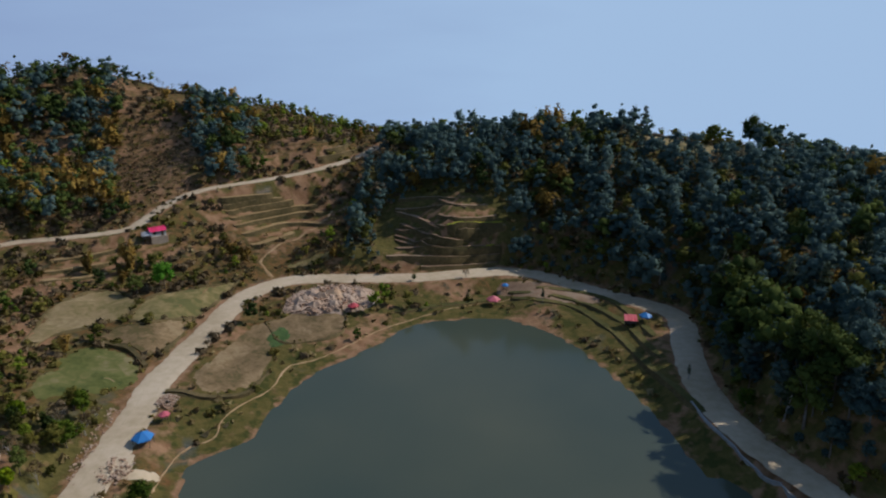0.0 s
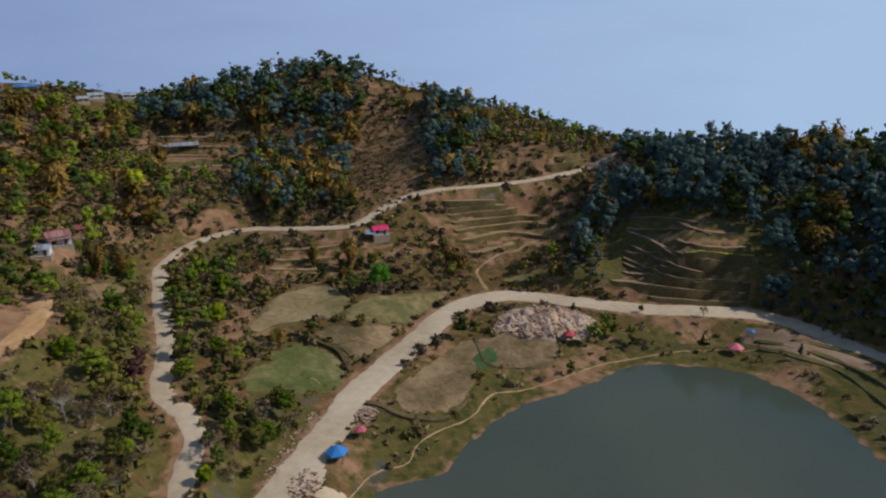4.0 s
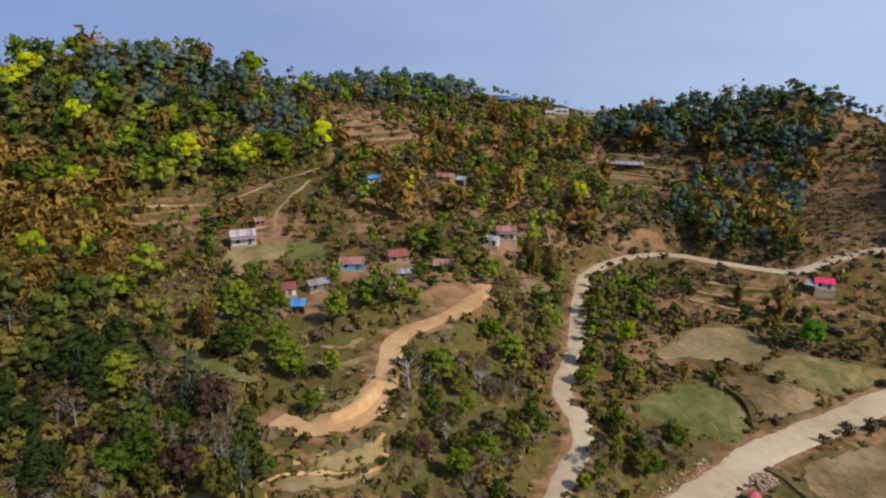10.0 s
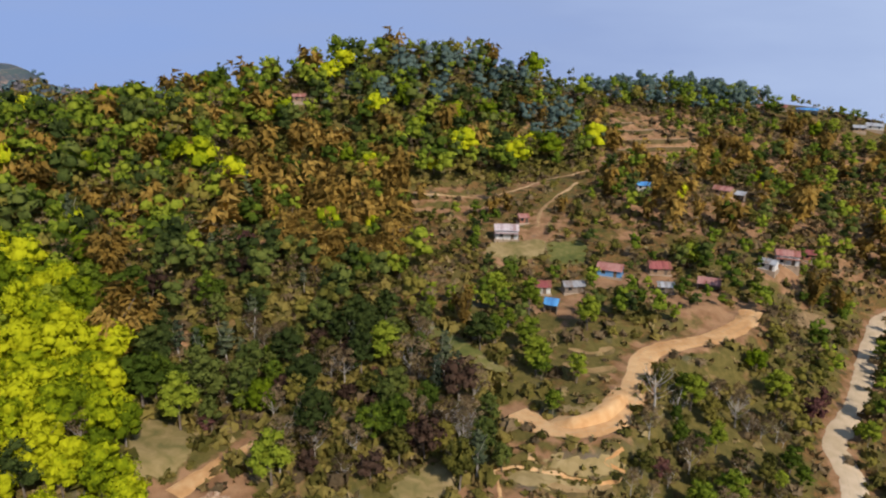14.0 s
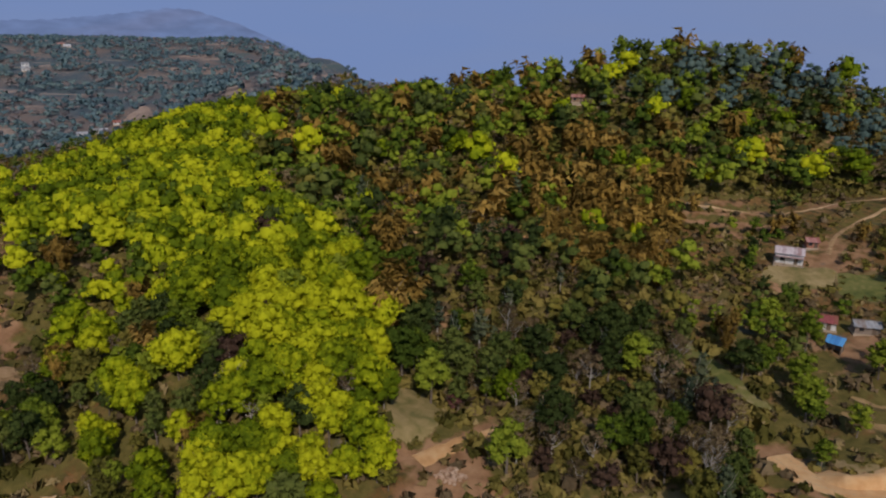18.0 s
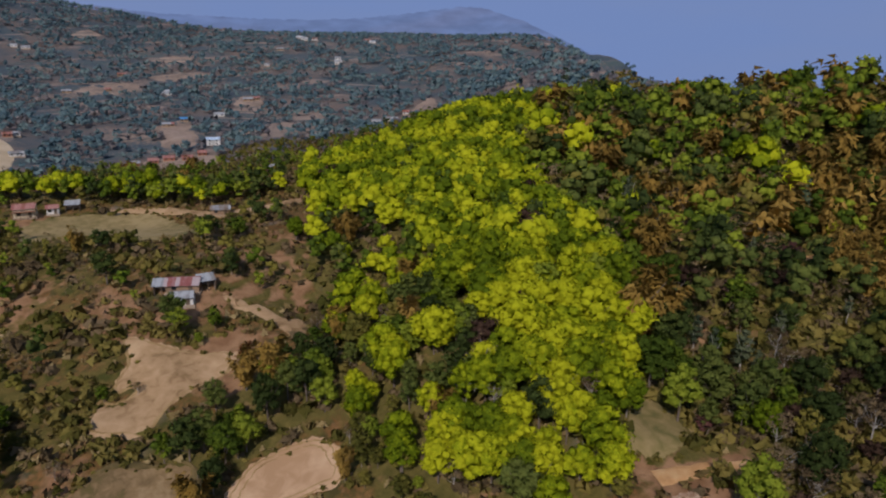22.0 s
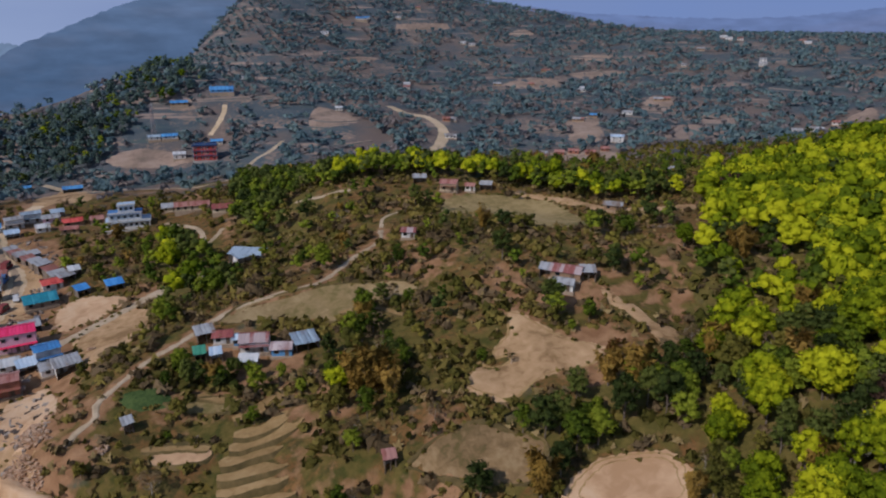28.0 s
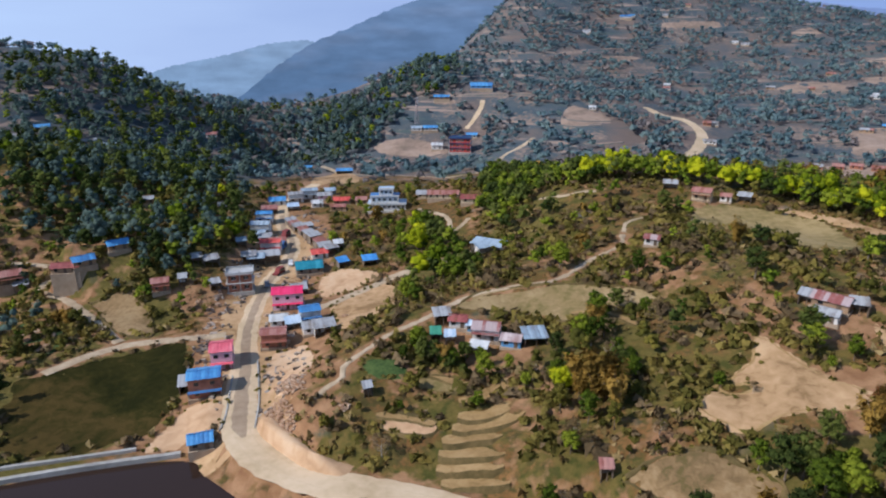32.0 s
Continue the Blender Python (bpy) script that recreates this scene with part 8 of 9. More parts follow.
def leaf_cloud(rs, c, r, n, size, squash=0.85, jitter=0.55, lift=0.2):
    """Leaf sprays on the outside of the clumps: small triangles turned mostly outward."""
    pick = rs.choice(len(c), n, p=r ** 2 / (r ** 2).sum())
    d = rs.normal(size=(n, 3))
    d[:, 2] = np.abs(d[:, 2]) * 0.9 + d[:, 2] * 0.25
    d /= np.linalg.norm(d, axis=1)[:, None]
    p = c[pick] + d * (r[pick] * rs.uniform(0.66, 1.3, n))[:, None] * (1, 1, squash)
    nor = d + rs.normal(size=(n, 3)) * jitter
    nor /= np.linalg.norm(nor, axis=1)[:, None]
    ref = np.where(np.abs(nor[:, 2:]) < 0.9, (0, 0, 1), (1, 0, 0))
    u = np.cross(nor, ref)
    u /= np.linalg.norm(u, axis=1)[:, None]
    v = np.cross(nor, u)
    a = rs.uniform(0, 6.283, n)[:, None]
    u, v = u * np.cos(a) + v * np.sin(a), v * np.cos(a) - u * np.sin(a)
    s = (size * rs.uniform(0.6, 1.3, n))[:, None]
    t = s * rs.uniform(0.45, 0.8, (n, 1))
    droop = nor * s * 0.25
    soft_n = 0.65 * d + 0.55 * nor + (0, 0, lift)
    soft_n /= np.linalg.norm(soft_n, axis=1)[:, None]
    tri = np.stack([p - u * s - v * t * 0.5 - droop, p + u * s - v * t * 0.5 - droop, p + v * t * 1.5], 1).reshape(-1, 3)
    return np.hstack([tri, np.repeat(soft_n, 3, 0)])


def plumes(rs, R, H, n, size):
    """Bamboo: culms that rise, lean out and droop, hung with narrow leaf sprays."""
    out = []
    stems = 16
    for i in range(stems):
        a, lean = rs.uniform(0, 6.283), rs.uniform(0.25, 1.0) * R
        h = H * rs.uniform(0.65, 1.0)
        m = n // stems
        u = rs.uniform(0.25, 1.0, m)
        rad = lean * (0.25 * u + 0.75 * u ** 2.6)
        z = h * (u - 0.16 * u ** 4 * lean / R)
        p = np.stack([rad * np.cos(a), rad * np.sin(a), z], 1) + rs.normal(size=(m, 3)) * (0.10 * R)
        d = np.stack([np.cos(a) + rs.normal(size=m) * 0.6, np.sin(a) + rs.normal(size=m) * 0.6, rs.uniform(-1.2, 0.3, m)], 1)
        d /= np.linalg.norm(d, axis=1)[:, None]
        side = np.cross(d, rs.normal(size=(m, 3)))
        side /= np.linalg.norm(side, axis=1)[:, None]
        s = (size * rs.uniform(0.7, 1.5, m))[:, None]
        tri = np.stack([p + side * s * 0.3, p + d * s * 1.4, p - side * s * 0.3], 1)
        up = np.stack([np.full(m, math.cos(a)) * u, np.full(m, math.sin(a)) * u, np.full(m, 0.7)], 1) + rs.normal(size=(m, 3)) * 0.25
        up /= np.linalg.norm(up, axis=1)[:, None]
        flip = (np.cross(tri[:, 1] - tri[:, 0], tri[:, 2] - tri[:, 0]) * up).sum(1) < 0
        tri[flip] = tri[flip][:, ::-1]
        out.append(np.hstack([tri.reshape(-1, 3), np.repeat(up, 3, 0)]))
    return np.concatenate(out)


def limbs(rs, R, H, n, trunk_r, twigs=0):
    """Trunk and limbs as quads."""
    verts, faces = [], []

    def add(pts, radii, sides):
        v, f = tube(pts, radii, sides)
        faces.extend([tuple(i + len(verts) for i in q) for q in f])
        verts.extend(v)
    lean = rs.normal(size=2) * 0.04 * H
    top = np.array([lean[0], lean[1], H * 0.62])
    add([(0, 0, -0.8), (lean[0] * 0.3, lean[1] * 0.3, H * 0.25), top], [trunk_r * 1.25, trunk_r, trunk_r * 0.5], 6)
    for i in range(n):
        a, u = rs.uniform(0, 6.283), rs.uniform(0.35, 0.95)
        s = np.array([lean[0] * u, lean[1] * u, H * 0.62 * u])
        e = np.array([R * 0.75 * math.cos(a), R * 0.75 * math.sin(a), H * min(0.95, u * 0.62 + rs.uniform(0.2, 0.4))])
        mid = (s + e) / 2 + (0, 0, -0.04 * H)
        add([s, mid, e], [trunk_r * 0.5, trunk_r * 0.3, trunk_r * 0.12], 4)
        for j in range(twigs):
            f = rs.uniform(0.4, 1.0)
            q = mid + (e - mid) * f
            add([q, q + rs.normal(size=3) * 0.16 * R + (0, 0, 0.16 * R)], [trunk_r * 0.14, trunk_r * 0.04], 3)
    return np.array(verts), np.array(faces)


def leaf_mesh(name, shape, mat, tint=None):
    """Foliage shaded softly by the clump that it sits on."""
    pts, faces = shape
    me = quad_mesh(name, pts[:, :3], faces, mat, tint, smooth=True)
    me.normals_split_custom_set_from_vertices(pts[:, 3:].astype(np.float32))
    return me


# species: crown radius, height, leaf size, lobes on a near and a distant tree, foot of the crown, leaf sprays near and far
KINDS = dict(lime=(3.7, 8.8, 0.27, 22, 6, 0.2, 1600, 110), green=(2.9, 8.4, 0.25, 17, 4, 0.2, 1250, 66), dark=(3.1, 9.2, 0.26, 17, 4, 0.2, 1250, 66), bamboo=(3.6, 11.0, 0.62, 0, 0, 0, 1700, 144),
             olive=(2.7, 6.8, 0.24, 13, 3, 0.2, 950, 56), brown=(2.8, 7.4, 0.19, 11, 7, 0.34, 700, 90), pine=(2.0, 10.5, 0.24, 11, 4, 0.25, 600, 50), red=(2.4, 6.5, 0.24, 10, 4, 0.2, 600, 50), rust=(2.6, 6.0, 0.25, 10, 4, 0.2, 600, 50),
             vivid=(4.0, 7.5, 0.27, 16, 6, 0.18, 1300, 90), round=(4.2, 9.0, 0.28, 16, 6, 0.2, 1300, 90), slate=(3.1, 9.4, 0.27, 16, 4, 0.2, 1000, 62), umber=(3.4, 8.0, 0.27, 12, 4, 0.25, 700, 60), umbrella=(4.2, 9.0, 0.22, 16, 9, 0.5, 700, 90), bare=(3.0, 9.5, 0.22, 0, 0, 0.4, 30, 24),
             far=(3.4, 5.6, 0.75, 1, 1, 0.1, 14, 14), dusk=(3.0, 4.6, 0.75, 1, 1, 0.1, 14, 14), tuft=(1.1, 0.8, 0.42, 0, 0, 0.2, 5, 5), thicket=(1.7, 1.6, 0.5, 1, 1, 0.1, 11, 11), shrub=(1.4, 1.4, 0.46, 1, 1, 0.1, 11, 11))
SAY = dict(lime="bright lime-green broadleaf tree", green="fresh green broadleaf tree", dark="dark green broadleaf tree", bamboo="golden-brown dry bamboo clump", olive="dull olive scrubby tree",
           brown="half-bare tree with brown twigs", pine="tall thin grey-green tree", red="reddish-leaved small tree", rust="rust-brown bushy tree", vivid="vivid green rounded tree",
           round="large dark rounded tree", slate="haze-tinted blue-green broadleaf tree", umber="dark brown leafy tree", umbrella="spreading half-bare crest tree", bare="leafless pale-trunked tree", far="haze-tinted blue-green hill tree", dusk="haze-tinted grey-brown half-bare hill tree", shrub="low dry olive shrub", tuft="straw-coloured grass tuft", thicket="dry brown thicket")
NAME = dict(lime="lime_green_tree", green="broadleaf_tree", dark="evergreen_tree", bamboo="bamboo_clump", olive="scrub_tree", brown="half_bare_tree", pine="slender_tree", red="red_leaved_tree",
            rust="rusty_tree", vivid="vivid_green_tree", round="rounded_tree", slate="haze_tinted_tree", umber="brown_leaved_tree", umbrella="umbrella_tree", bare="bare_tree")


def crown_shape(kind, rs, near):
    """The whole crown of one tree: leafy clumps and loose sprays; distant ones are simpler."""
    R, H, size, many, few, base, sprays, thin = KINDS[kind]
    n, m = (many, sprays) if near else (few, thin)
    size = size if near else size * (1.5 if kind == "brown" else 2.0)
    if kind == "bamboo":
        n = 4
        a = np.arange(n) * 2.4
        if near:
            return loose(plumes(rs, R, H, m, size))
        c = np.stack([R * 0.34 * np.cos(a), R * 0.34 * np.sin(a), H * rs.uniform(0.35, 0.6, n)], 1)
        return joined(clumps(rs, c, np.full(n, R * 0.22), DOME, 2.2, 0.35), loose(plumes(rs, R, H, m, size * 1.15)))
    if kind in ("shrub", "thicket"):
        c, r = np.array([(0, 0, H * 0.25), (R * 0.5, 0.1 * R, H * 0.15)]), np.array([R * 0.75, R * 0.5])
        return joined(clumps(rs, c[:1], r[:1] * 0.72, DOME, 0.9, 0.4), loose(leaf_cloud(rs, c, r, m, size)))
    if kind in ("tuft", "bare"):
        c, r = lobes(rs, R, H, 5, base)
        return loose(leaf_cloud(rs, c, r, m, size))
    if kind == "umbrella":
        c, r = lobes(rs, R, H, n, base, 0.75, (0.14, 0.24))
        return joined(clumps(rs, c[1:], r[1:], BALL[0], 0.6, 0.3), loose(leaf_cloud(rs, c[1:], r[1:], m, size)))
    if kind == "pine":
        c, r = lobes(rs, R, H, n, base, 0.45, (0.34, 0.5))
        taper = 1.25 - 0.75 * c[:, 2] / H
        c[:, :2] *= taper[:, None]
        r = r * taper
    elif kind == "brown":
        c, r = lobes(rs, R, H, n, base, 0.66, (0.2, 0.36))
        return loose(leaf_cloud(rs, c[1:], r[1:], m, size, jitter=0.9))
    elif near:
        c, r = lobes(rs, R, H, n, base)
    else:
        c, r = lobes(rs, R, H, n + 1, base, 0.5, (0.42, 0.6))
    core = BALL[0] if near else DOME
    return joined(clumps(rs, c, r * (0.84 if kind == "lime" else 0.7 if near else 0.76), core, rough=0.3), loose(leaf_cloud(rs, c, r, m, size)))


def clear_of(x, y, gap=1.8):
    """Free of water, roads, fields and houses, and not hiding these from the camera."""
    i, j = np.clip(np.searchsorted(AX, x), 0, len(AX) - 1), np.clip(np.searchsorted(AX, y), 0, len(AX) - 1)
    ok = ~LAKE_MASK[i, j] & (ROAD_GAP[i, j] > gap) & (dist_shore[i, j] > 5)
    far = np.hypot(x, y)
    for back in (5,) if gap < 1 else (5, 9, 13):   # no trees just in front of a road as the camera sees it
        i2 = np.clip(np.searchsorted(AX, x * (1 + back / far)), 0, len(AX) - 1)
        j2 = np.clip(np.searchsorted(AX, y * (1 + back / far)), 0, len(AX) - 1)
        ok &= (ROAD_GAP[i2, j2] > 0.3) | (gap < 1)
    for poly in CLEAR:
        lo, hi = poly.min(0), poly.max(0)
        near = ok & (x > lo[0] - 12) & (x < hi[0] + 12) & (y > lo[1] - 12) & (y < hi[1] + 12)
        if near.any():
            for back in (0,) if gap < 1 else (0, 5, 9):
                ok[near] &= ~inside(x[near] * (1 + back / far[near]), y[near] * (1 + back / far[near]), poly)
    for hx, hy, hr in HOUSE_SPOTS:
        ok &= np.hypot(x - hx, y - hy) > hr
    for line, half in LANES:
        lo, hi = line.min(0)[:2] - 20, line.max(0)[:2] + 20
        box = ok & (x > lo[0]) & (x < hi[0]) & (y > lo[1]) & (y < hi[1])
        if box.any():
            dd = np.minimum(line_distance(x[box], y[box], line)[0], line_distance(x[box] * (1 + 8 / far[box]), y[box] * (1 + 8 / far[box]), line)[0])
            ok[box] &= dd > half
    return ok


names_low = {"shrub", "thicket"}
rng = np.random.RandomState(4)
plants = []   # kind, x, y, scale


def sow(where, spacing, mix, scale=(0.75, 1.25), patchy=0.0, seed=1, limit=None):
    """Scatter plants over a zone, kinds drawn by weight and gathered in drifts."""
    if isinstance(where, str):
        poly = zone(where)
        lo, hi = poly.min(0), poly.max(0)
    else:
        lo, hi = np.array(where[:2], float), np.array(where[2:4], float)
        poly = None
    rs = np.random.RandomState(seed)
    xs, ys = np.meshgrid(np.arange(lo[0], hi[0], spacing), np.arange(lo[1], hi[1], spacing))
    xs = (xs + rs.uniform(-0.48, 0.48, xs.shape) * spacing).ravel()
    ys = (ys + rs.uniform(-0.48, 0.48, ys.shape) * spacing).ravel()
    ok = np.hypot(xs, ys) < 1250
    if poly is not None:
        ok &= inside(xs, ys, poly)
    xs, ys = xs[ok], ys[ok]
    keep = clear_of(xs, ys, 0.8 if 'shrub' in mix or 'tuft' in mix or 'thicket' in mix else 1.8)
    if patchy:
        keep &= wave(xs, ys, 40 if lo[0] > -1000 else 75, seed + 30) + rs.normal(size=len(xs)) * 0.35 > patchy - 1
    if len(mix) == 1 and names_low & set(mix):   # the lakeside meadow stays open
        i, j = np.clip(np.searchsorted(AX, xs), 0, len(AX) - 1), np.clip(np.searchsorted(AX, ys), 0, len(AX) - 1)
        keep &= ~((dist_shore[i, j] < 30) & (ys > 60)) | (rs.rand(len(xs)) < 0.12)
    out = np.hypot(xs, ys)   # far slopes falling away from the camera, out of its sight, get none
    keep &= (out < 400) | (ground_z(xs * (1 + 15 / out), ys * (1 + 15 / out)) - ground_z(xs, ys) > -2)
    xs, ys = xs[keep], ys[keep]
    names, w = list(mix), np.array(list(mix.values()), float)
    drift = np.stack([np.log(wk) + 1.3 * wave(xs, ys, 26, seed * 7 + i) + rs.gumbel(size=len(xs)) * 0.8 for i, wk in enumerate(w)])
    which = drift.argmax(0)
    for k, x, y in zip(which, xs, ys):
        plants.append((names[k], x, y, rs.uniform(*scale)))


def stand(kind, x, y, scale):
    """One tree that stands out by itself."""
    plants.append((kind, x, y, scale))


TAKEN = [zone(k) for k in ("lime_wood", "south_wood", "west_wood", "north_wood", "dark_east", "hamlet_trees", "scrub_east", "lower_scrub", "west_scrub", "marsh", "hedge_row")]
stand("bamboo", -102.1, 188.6, 1.05)
stand("bamboo", -113.2, 184.0, 0.8)
stand("bamboo", -168.7, 173.5, 0.9)
stand("bamboo", -151.1, 134.1, 1.0)
stand("bamboo", -152.5, 144.4, 0.9)
stand("vivid", -87.0, 177.9, 1.15)
stand("dark", -93.6, 173.3, 0.8)
stand("olive", -82.4, 157.2, 0.35)
stand("lime", -113.1, 135.5, 0.7)
stand("lime", -103.2, 122.2, 0.6)
stand("lime", -86.7, 103.5, 0.55)
stand("olive", -80.9, 113.6, 0.75)
stand("olive", -79.3, 114.7, 0.6)
stand("bare", -104.8, 63.5, 1.25)
stand("bare", -104.7, 68.3, 0.8)
stand("bare", -105.2, 81.4, 0.9)
stand("bare", -103.1, 26.9, 0.9)
stand("red", -108.8, 101.8, 1.0)
stand("red", -112.8, 107.7, 0.9)
stand("green", -164.5, 106.6, 0.9)
stand("umbrella", -206.9, 356.9, 1.2)
stand("dark", -187.1, 365.4, 0.9)
stand("lime", -272.8, 168.2, 0.7)
stand("lime", -259.5, 45.7, 1.15)
stand("lime", -278.9, 33.9, 1.2)
stand("lime", -279.1, 43.8, 1.3)
stand("lime", -240.7, 48.3, 0.8)
stand("lime", -273.1, -21.8, 1.0)
stand("lime", -262.5, -32.3, 1.0)
stand("lime", -268.3, -55.6, 0.9)
stand("lime", -266.3, -50.2, 0.9)
stand("lime", -247.3, -18.2, 0.8)
stand("lime", -236.5, -26.4, 0.8)
stand("lime", -211.9, -5.5, 0.7)
stand("lime", -245.7, -40.2, 1.0)
stand("lime", -220.1, -19.8, 0.6)
stand("green", -245.5, -2.1, 0.8)
stand("bamboo", -249.3, -18.3, 1.1)
stand("dark", -104.5, 1.5, 1.25)
stand("lime", -114.8, -7.5, 0.85)
stand("brown", -127.3, -13.4, 1.0)
stand("brown", -124.9, 5.2, 1.1)
stand("bare", -101.6, 26.7, 0.9)
stand("green", -145.3, 52.5, 1.15)
stand("green", -154.6, 46.9, 1.1)
stand("green", -122.0, 46.3, 1.1)
stand("green", -116.6, 52.8, 0.8)
stand("green", -105.9, 10.8, 1.1)
stand("green", -106.4, 15.2, 1.1)
stand("bamboo", -198.3, 9.1, 1.3)
stand("bamboo", -201.4, 15.8, 1.2)
stand("bamboo", -207.9, 21.5, 1.1)
stand("bamboo", -272.5, 182.5, 1.3)
stand("bamboo", -274.4, 175.1, 1.2)
stand("bamboo", -273.3, 192.0, 1.1)
stand("bamboo", -169.1, 177.9, 0.9)
stand("bamboo", -188.8, 120.6, 0.9)
stand("bamboo", -265.1, 223.1, 0.9)
stand("bamboo", -288.3, 104.0, 1.1)
stand("bamboo", -290.3, 96.8, 1.1)
stand("green", -185.1, 49.1, 0.8)
stand("green", -170.6, 25.7, 1.0)
stand("brown", -174.1, 21.9, 0.9)
stand("olive", -126.9, 105.5, 0.9)
stand("lime", -120.1, 95.6, 0.6)
stand("lime", -165.4, 107.0, 0.6)
stand("round", 118.8, 267.5, 1.3)
stand("round", 104.2, 268.1, 0.9)
stand("pine", 78.6, 276.8, 1.1)
stand("brown", 44.4, 283.8, 1.0)
stand("round", -26.8, 288.3, 1.3)
stand("pine", -14.9, 321.8, 0.8)
stand("dark", -133.3, 336.0, 1.1)
stand("pine", 59.9, 135.8, 0.45)
stand("pine", 29.4, 185.9, 0.45)
stand("dark", -12.1, 199.2, 0.3)
stand("brown", 5.3, 202.9, 0.45)
stand("rust", -86.3, -98.6, 0.8)
stand("green", -52.7, -149.5, 0.9)
stand("lime", -51.7, -145.1, 0.5)
stand("lime", -37.1, -124.6, 0.7)
stand("bamboo", -42.6, -117.5, 1.2)
stand("bamboo", -44.6, -113.5, 1.1)
stand("bamboo", -39.3, -120.2, 1.0)
stand("green", -67.4, -84.4, 1.0)
stand("dark", -67.0, -89.1, 1.0)
stand("bamboo", -57.6, -80.5, 0.9)
stand("dark", -49.1, -86.0, 0.9)
stand("dark", -85.3, -119.1, 0.9)
stand("dark", -73.4, -93.1, 0.9)
stand("dark", -92.6, -210.0, 0.9)
stand("brown", -69.2, -109.5, 0.4)
stand("lime", -16.5, -252.5, 1.0)
stand("green", -8.8, -190.3, 0.9)
stand("green", -50.5, -176.4, 0.8)
stand("lime", -128.7, -124.4, 0.8)
stand("green", -117.1, -147.1, 0.8)
stand("green", -124.9, -141.2, 0.8)
stand("dark", -108.0, -126.1, 0.7)
stand("bamboo", -84.0, -89.8, 1.0)
stand("green", -7.9, -175.3, 1.1)
stand("lime", -14.9, -233.0, 1.1)
stand("green", -23.5, -189.6, 0.9)
stand("green", -20.1, -196.5, 0.8)
stand("dark", 43.9, -248.1, 0.9)
stand("green", -50.1, -177.1, 0.9)
stand("green", -67.0, -163.8, 0.8)
stand("dark", -88.6, -146.3, 1.0)
stand("umber", -115.9, -54.3, 1.0)
stand("umber", -126.5, -64.5, 0.9)
stand("umber", -99.9, -41.0, 0.9)
stand("umber", -106.1, -62.3, 0.7)
stand("umber", -123.5, -61.5, 0.7)
stand("umber", -164.7, -107.2, 0.6)
stand("umber", -140.7, -56.1, 0.8)
stand("umber", -151.4, -102.0, 0.5)
stand("bare", -98.5, -52.2, 1.1)
stand("bare", -93.7, -52.7, 0.9)
stand("bare", -94.7, -47.7, 0.9)
stand("umber", -103.1, -54.3, 0.9)
stand("bamboo", -116.6, -90.3, 0.8)
stand("bamboo", -126.0, -87.6, 0.9)
stand("bamboo", -104.5, -88.6, 0.8)
stand("lime", -106.8, -36.9, 0.8)
stand("lime", -97.9, -37.9, 0.8)
stand("lime", -108.3, -37.1, 0.7)
stand("green", -9.4, -144.7, 0.6)
stand("dark", -12.5, -143.0, 0.7)
stand("green", -16.2, -141.6, 0.7)
stand("dark", -19.7, -143.2, 0.6)
stand("green", -22.4, -139.7, 0.6)
stand("green", -5.5, -143.9, 0.5)
stand("green", -8.4, -148.3, 0.45)
stand("green", -52.1, -152.3, 0.9)
stand("dark", -57.9, -152.9, 0.7)
stand("brown", -60.6, -151.8, 0.7)
stand("lime", -39.6, -131.7, 0.5)
stand("green", -38.1, -126.4, 0.5)
stand("green", -30.3, -128.5, 0.5)
stand("green", -28.2, -136.1, 0.5)
stand("green", -62.8, -147.2, 0.6)

SPOTS = np.array([(p[1], p[2]) for p in plants])
sow("spur_flank", 4.4, dict(bamboo=1.6, olive=2.6, dark=2.4, green=3, lime=3, brown=1), (0.6, 1.05), seed=24)
sow("lime_edge", 4.3, dict(lime=4, green=3, olive=1.2, dark=1.5, brown=0.7, bamboo=0.4), (0.7, 1.15), seed=25)
flank, edge = zone("spur_flank"), zone("lime_edge")
first = len(plants)
sow("lime_wood", 4.1, dict(lime=26, green=1.6, brown=0.6, umber=0.35, dark=0.5), (0.8, 1.2), seed=2)
plants[first:] = [p for p in plants[first:] if not (inside(np.array([p[1]]), np.array([p[2]]), flank)[0] or inside(np.array([p[1]]), np.array([p[2]]), edge)[0])]
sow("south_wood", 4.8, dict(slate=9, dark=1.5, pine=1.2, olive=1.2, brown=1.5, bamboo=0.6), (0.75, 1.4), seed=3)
# tall and dark-leaved, so that the road and slope read as shaded
sow("road_shade", 4.4, dict(dark=1), (1.3, 1.8), seed=31)
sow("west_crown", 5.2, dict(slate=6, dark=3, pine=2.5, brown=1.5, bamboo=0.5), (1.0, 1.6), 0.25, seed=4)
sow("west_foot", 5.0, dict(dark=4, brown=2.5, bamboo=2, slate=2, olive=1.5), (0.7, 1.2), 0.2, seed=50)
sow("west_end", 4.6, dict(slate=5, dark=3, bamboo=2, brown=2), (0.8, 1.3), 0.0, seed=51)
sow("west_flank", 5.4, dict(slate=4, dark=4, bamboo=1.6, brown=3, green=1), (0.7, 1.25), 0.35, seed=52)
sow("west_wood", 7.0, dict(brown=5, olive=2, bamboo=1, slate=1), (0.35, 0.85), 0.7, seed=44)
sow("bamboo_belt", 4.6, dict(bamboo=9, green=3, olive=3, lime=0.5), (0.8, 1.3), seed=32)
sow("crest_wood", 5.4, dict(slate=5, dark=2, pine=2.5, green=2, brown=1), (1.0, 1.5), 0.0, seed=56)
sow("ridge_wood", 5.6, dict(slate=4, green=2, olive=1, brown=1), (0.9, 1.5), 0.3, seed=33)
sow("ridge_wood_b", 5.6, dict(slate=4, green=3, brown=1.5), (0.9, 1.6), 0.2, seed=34)
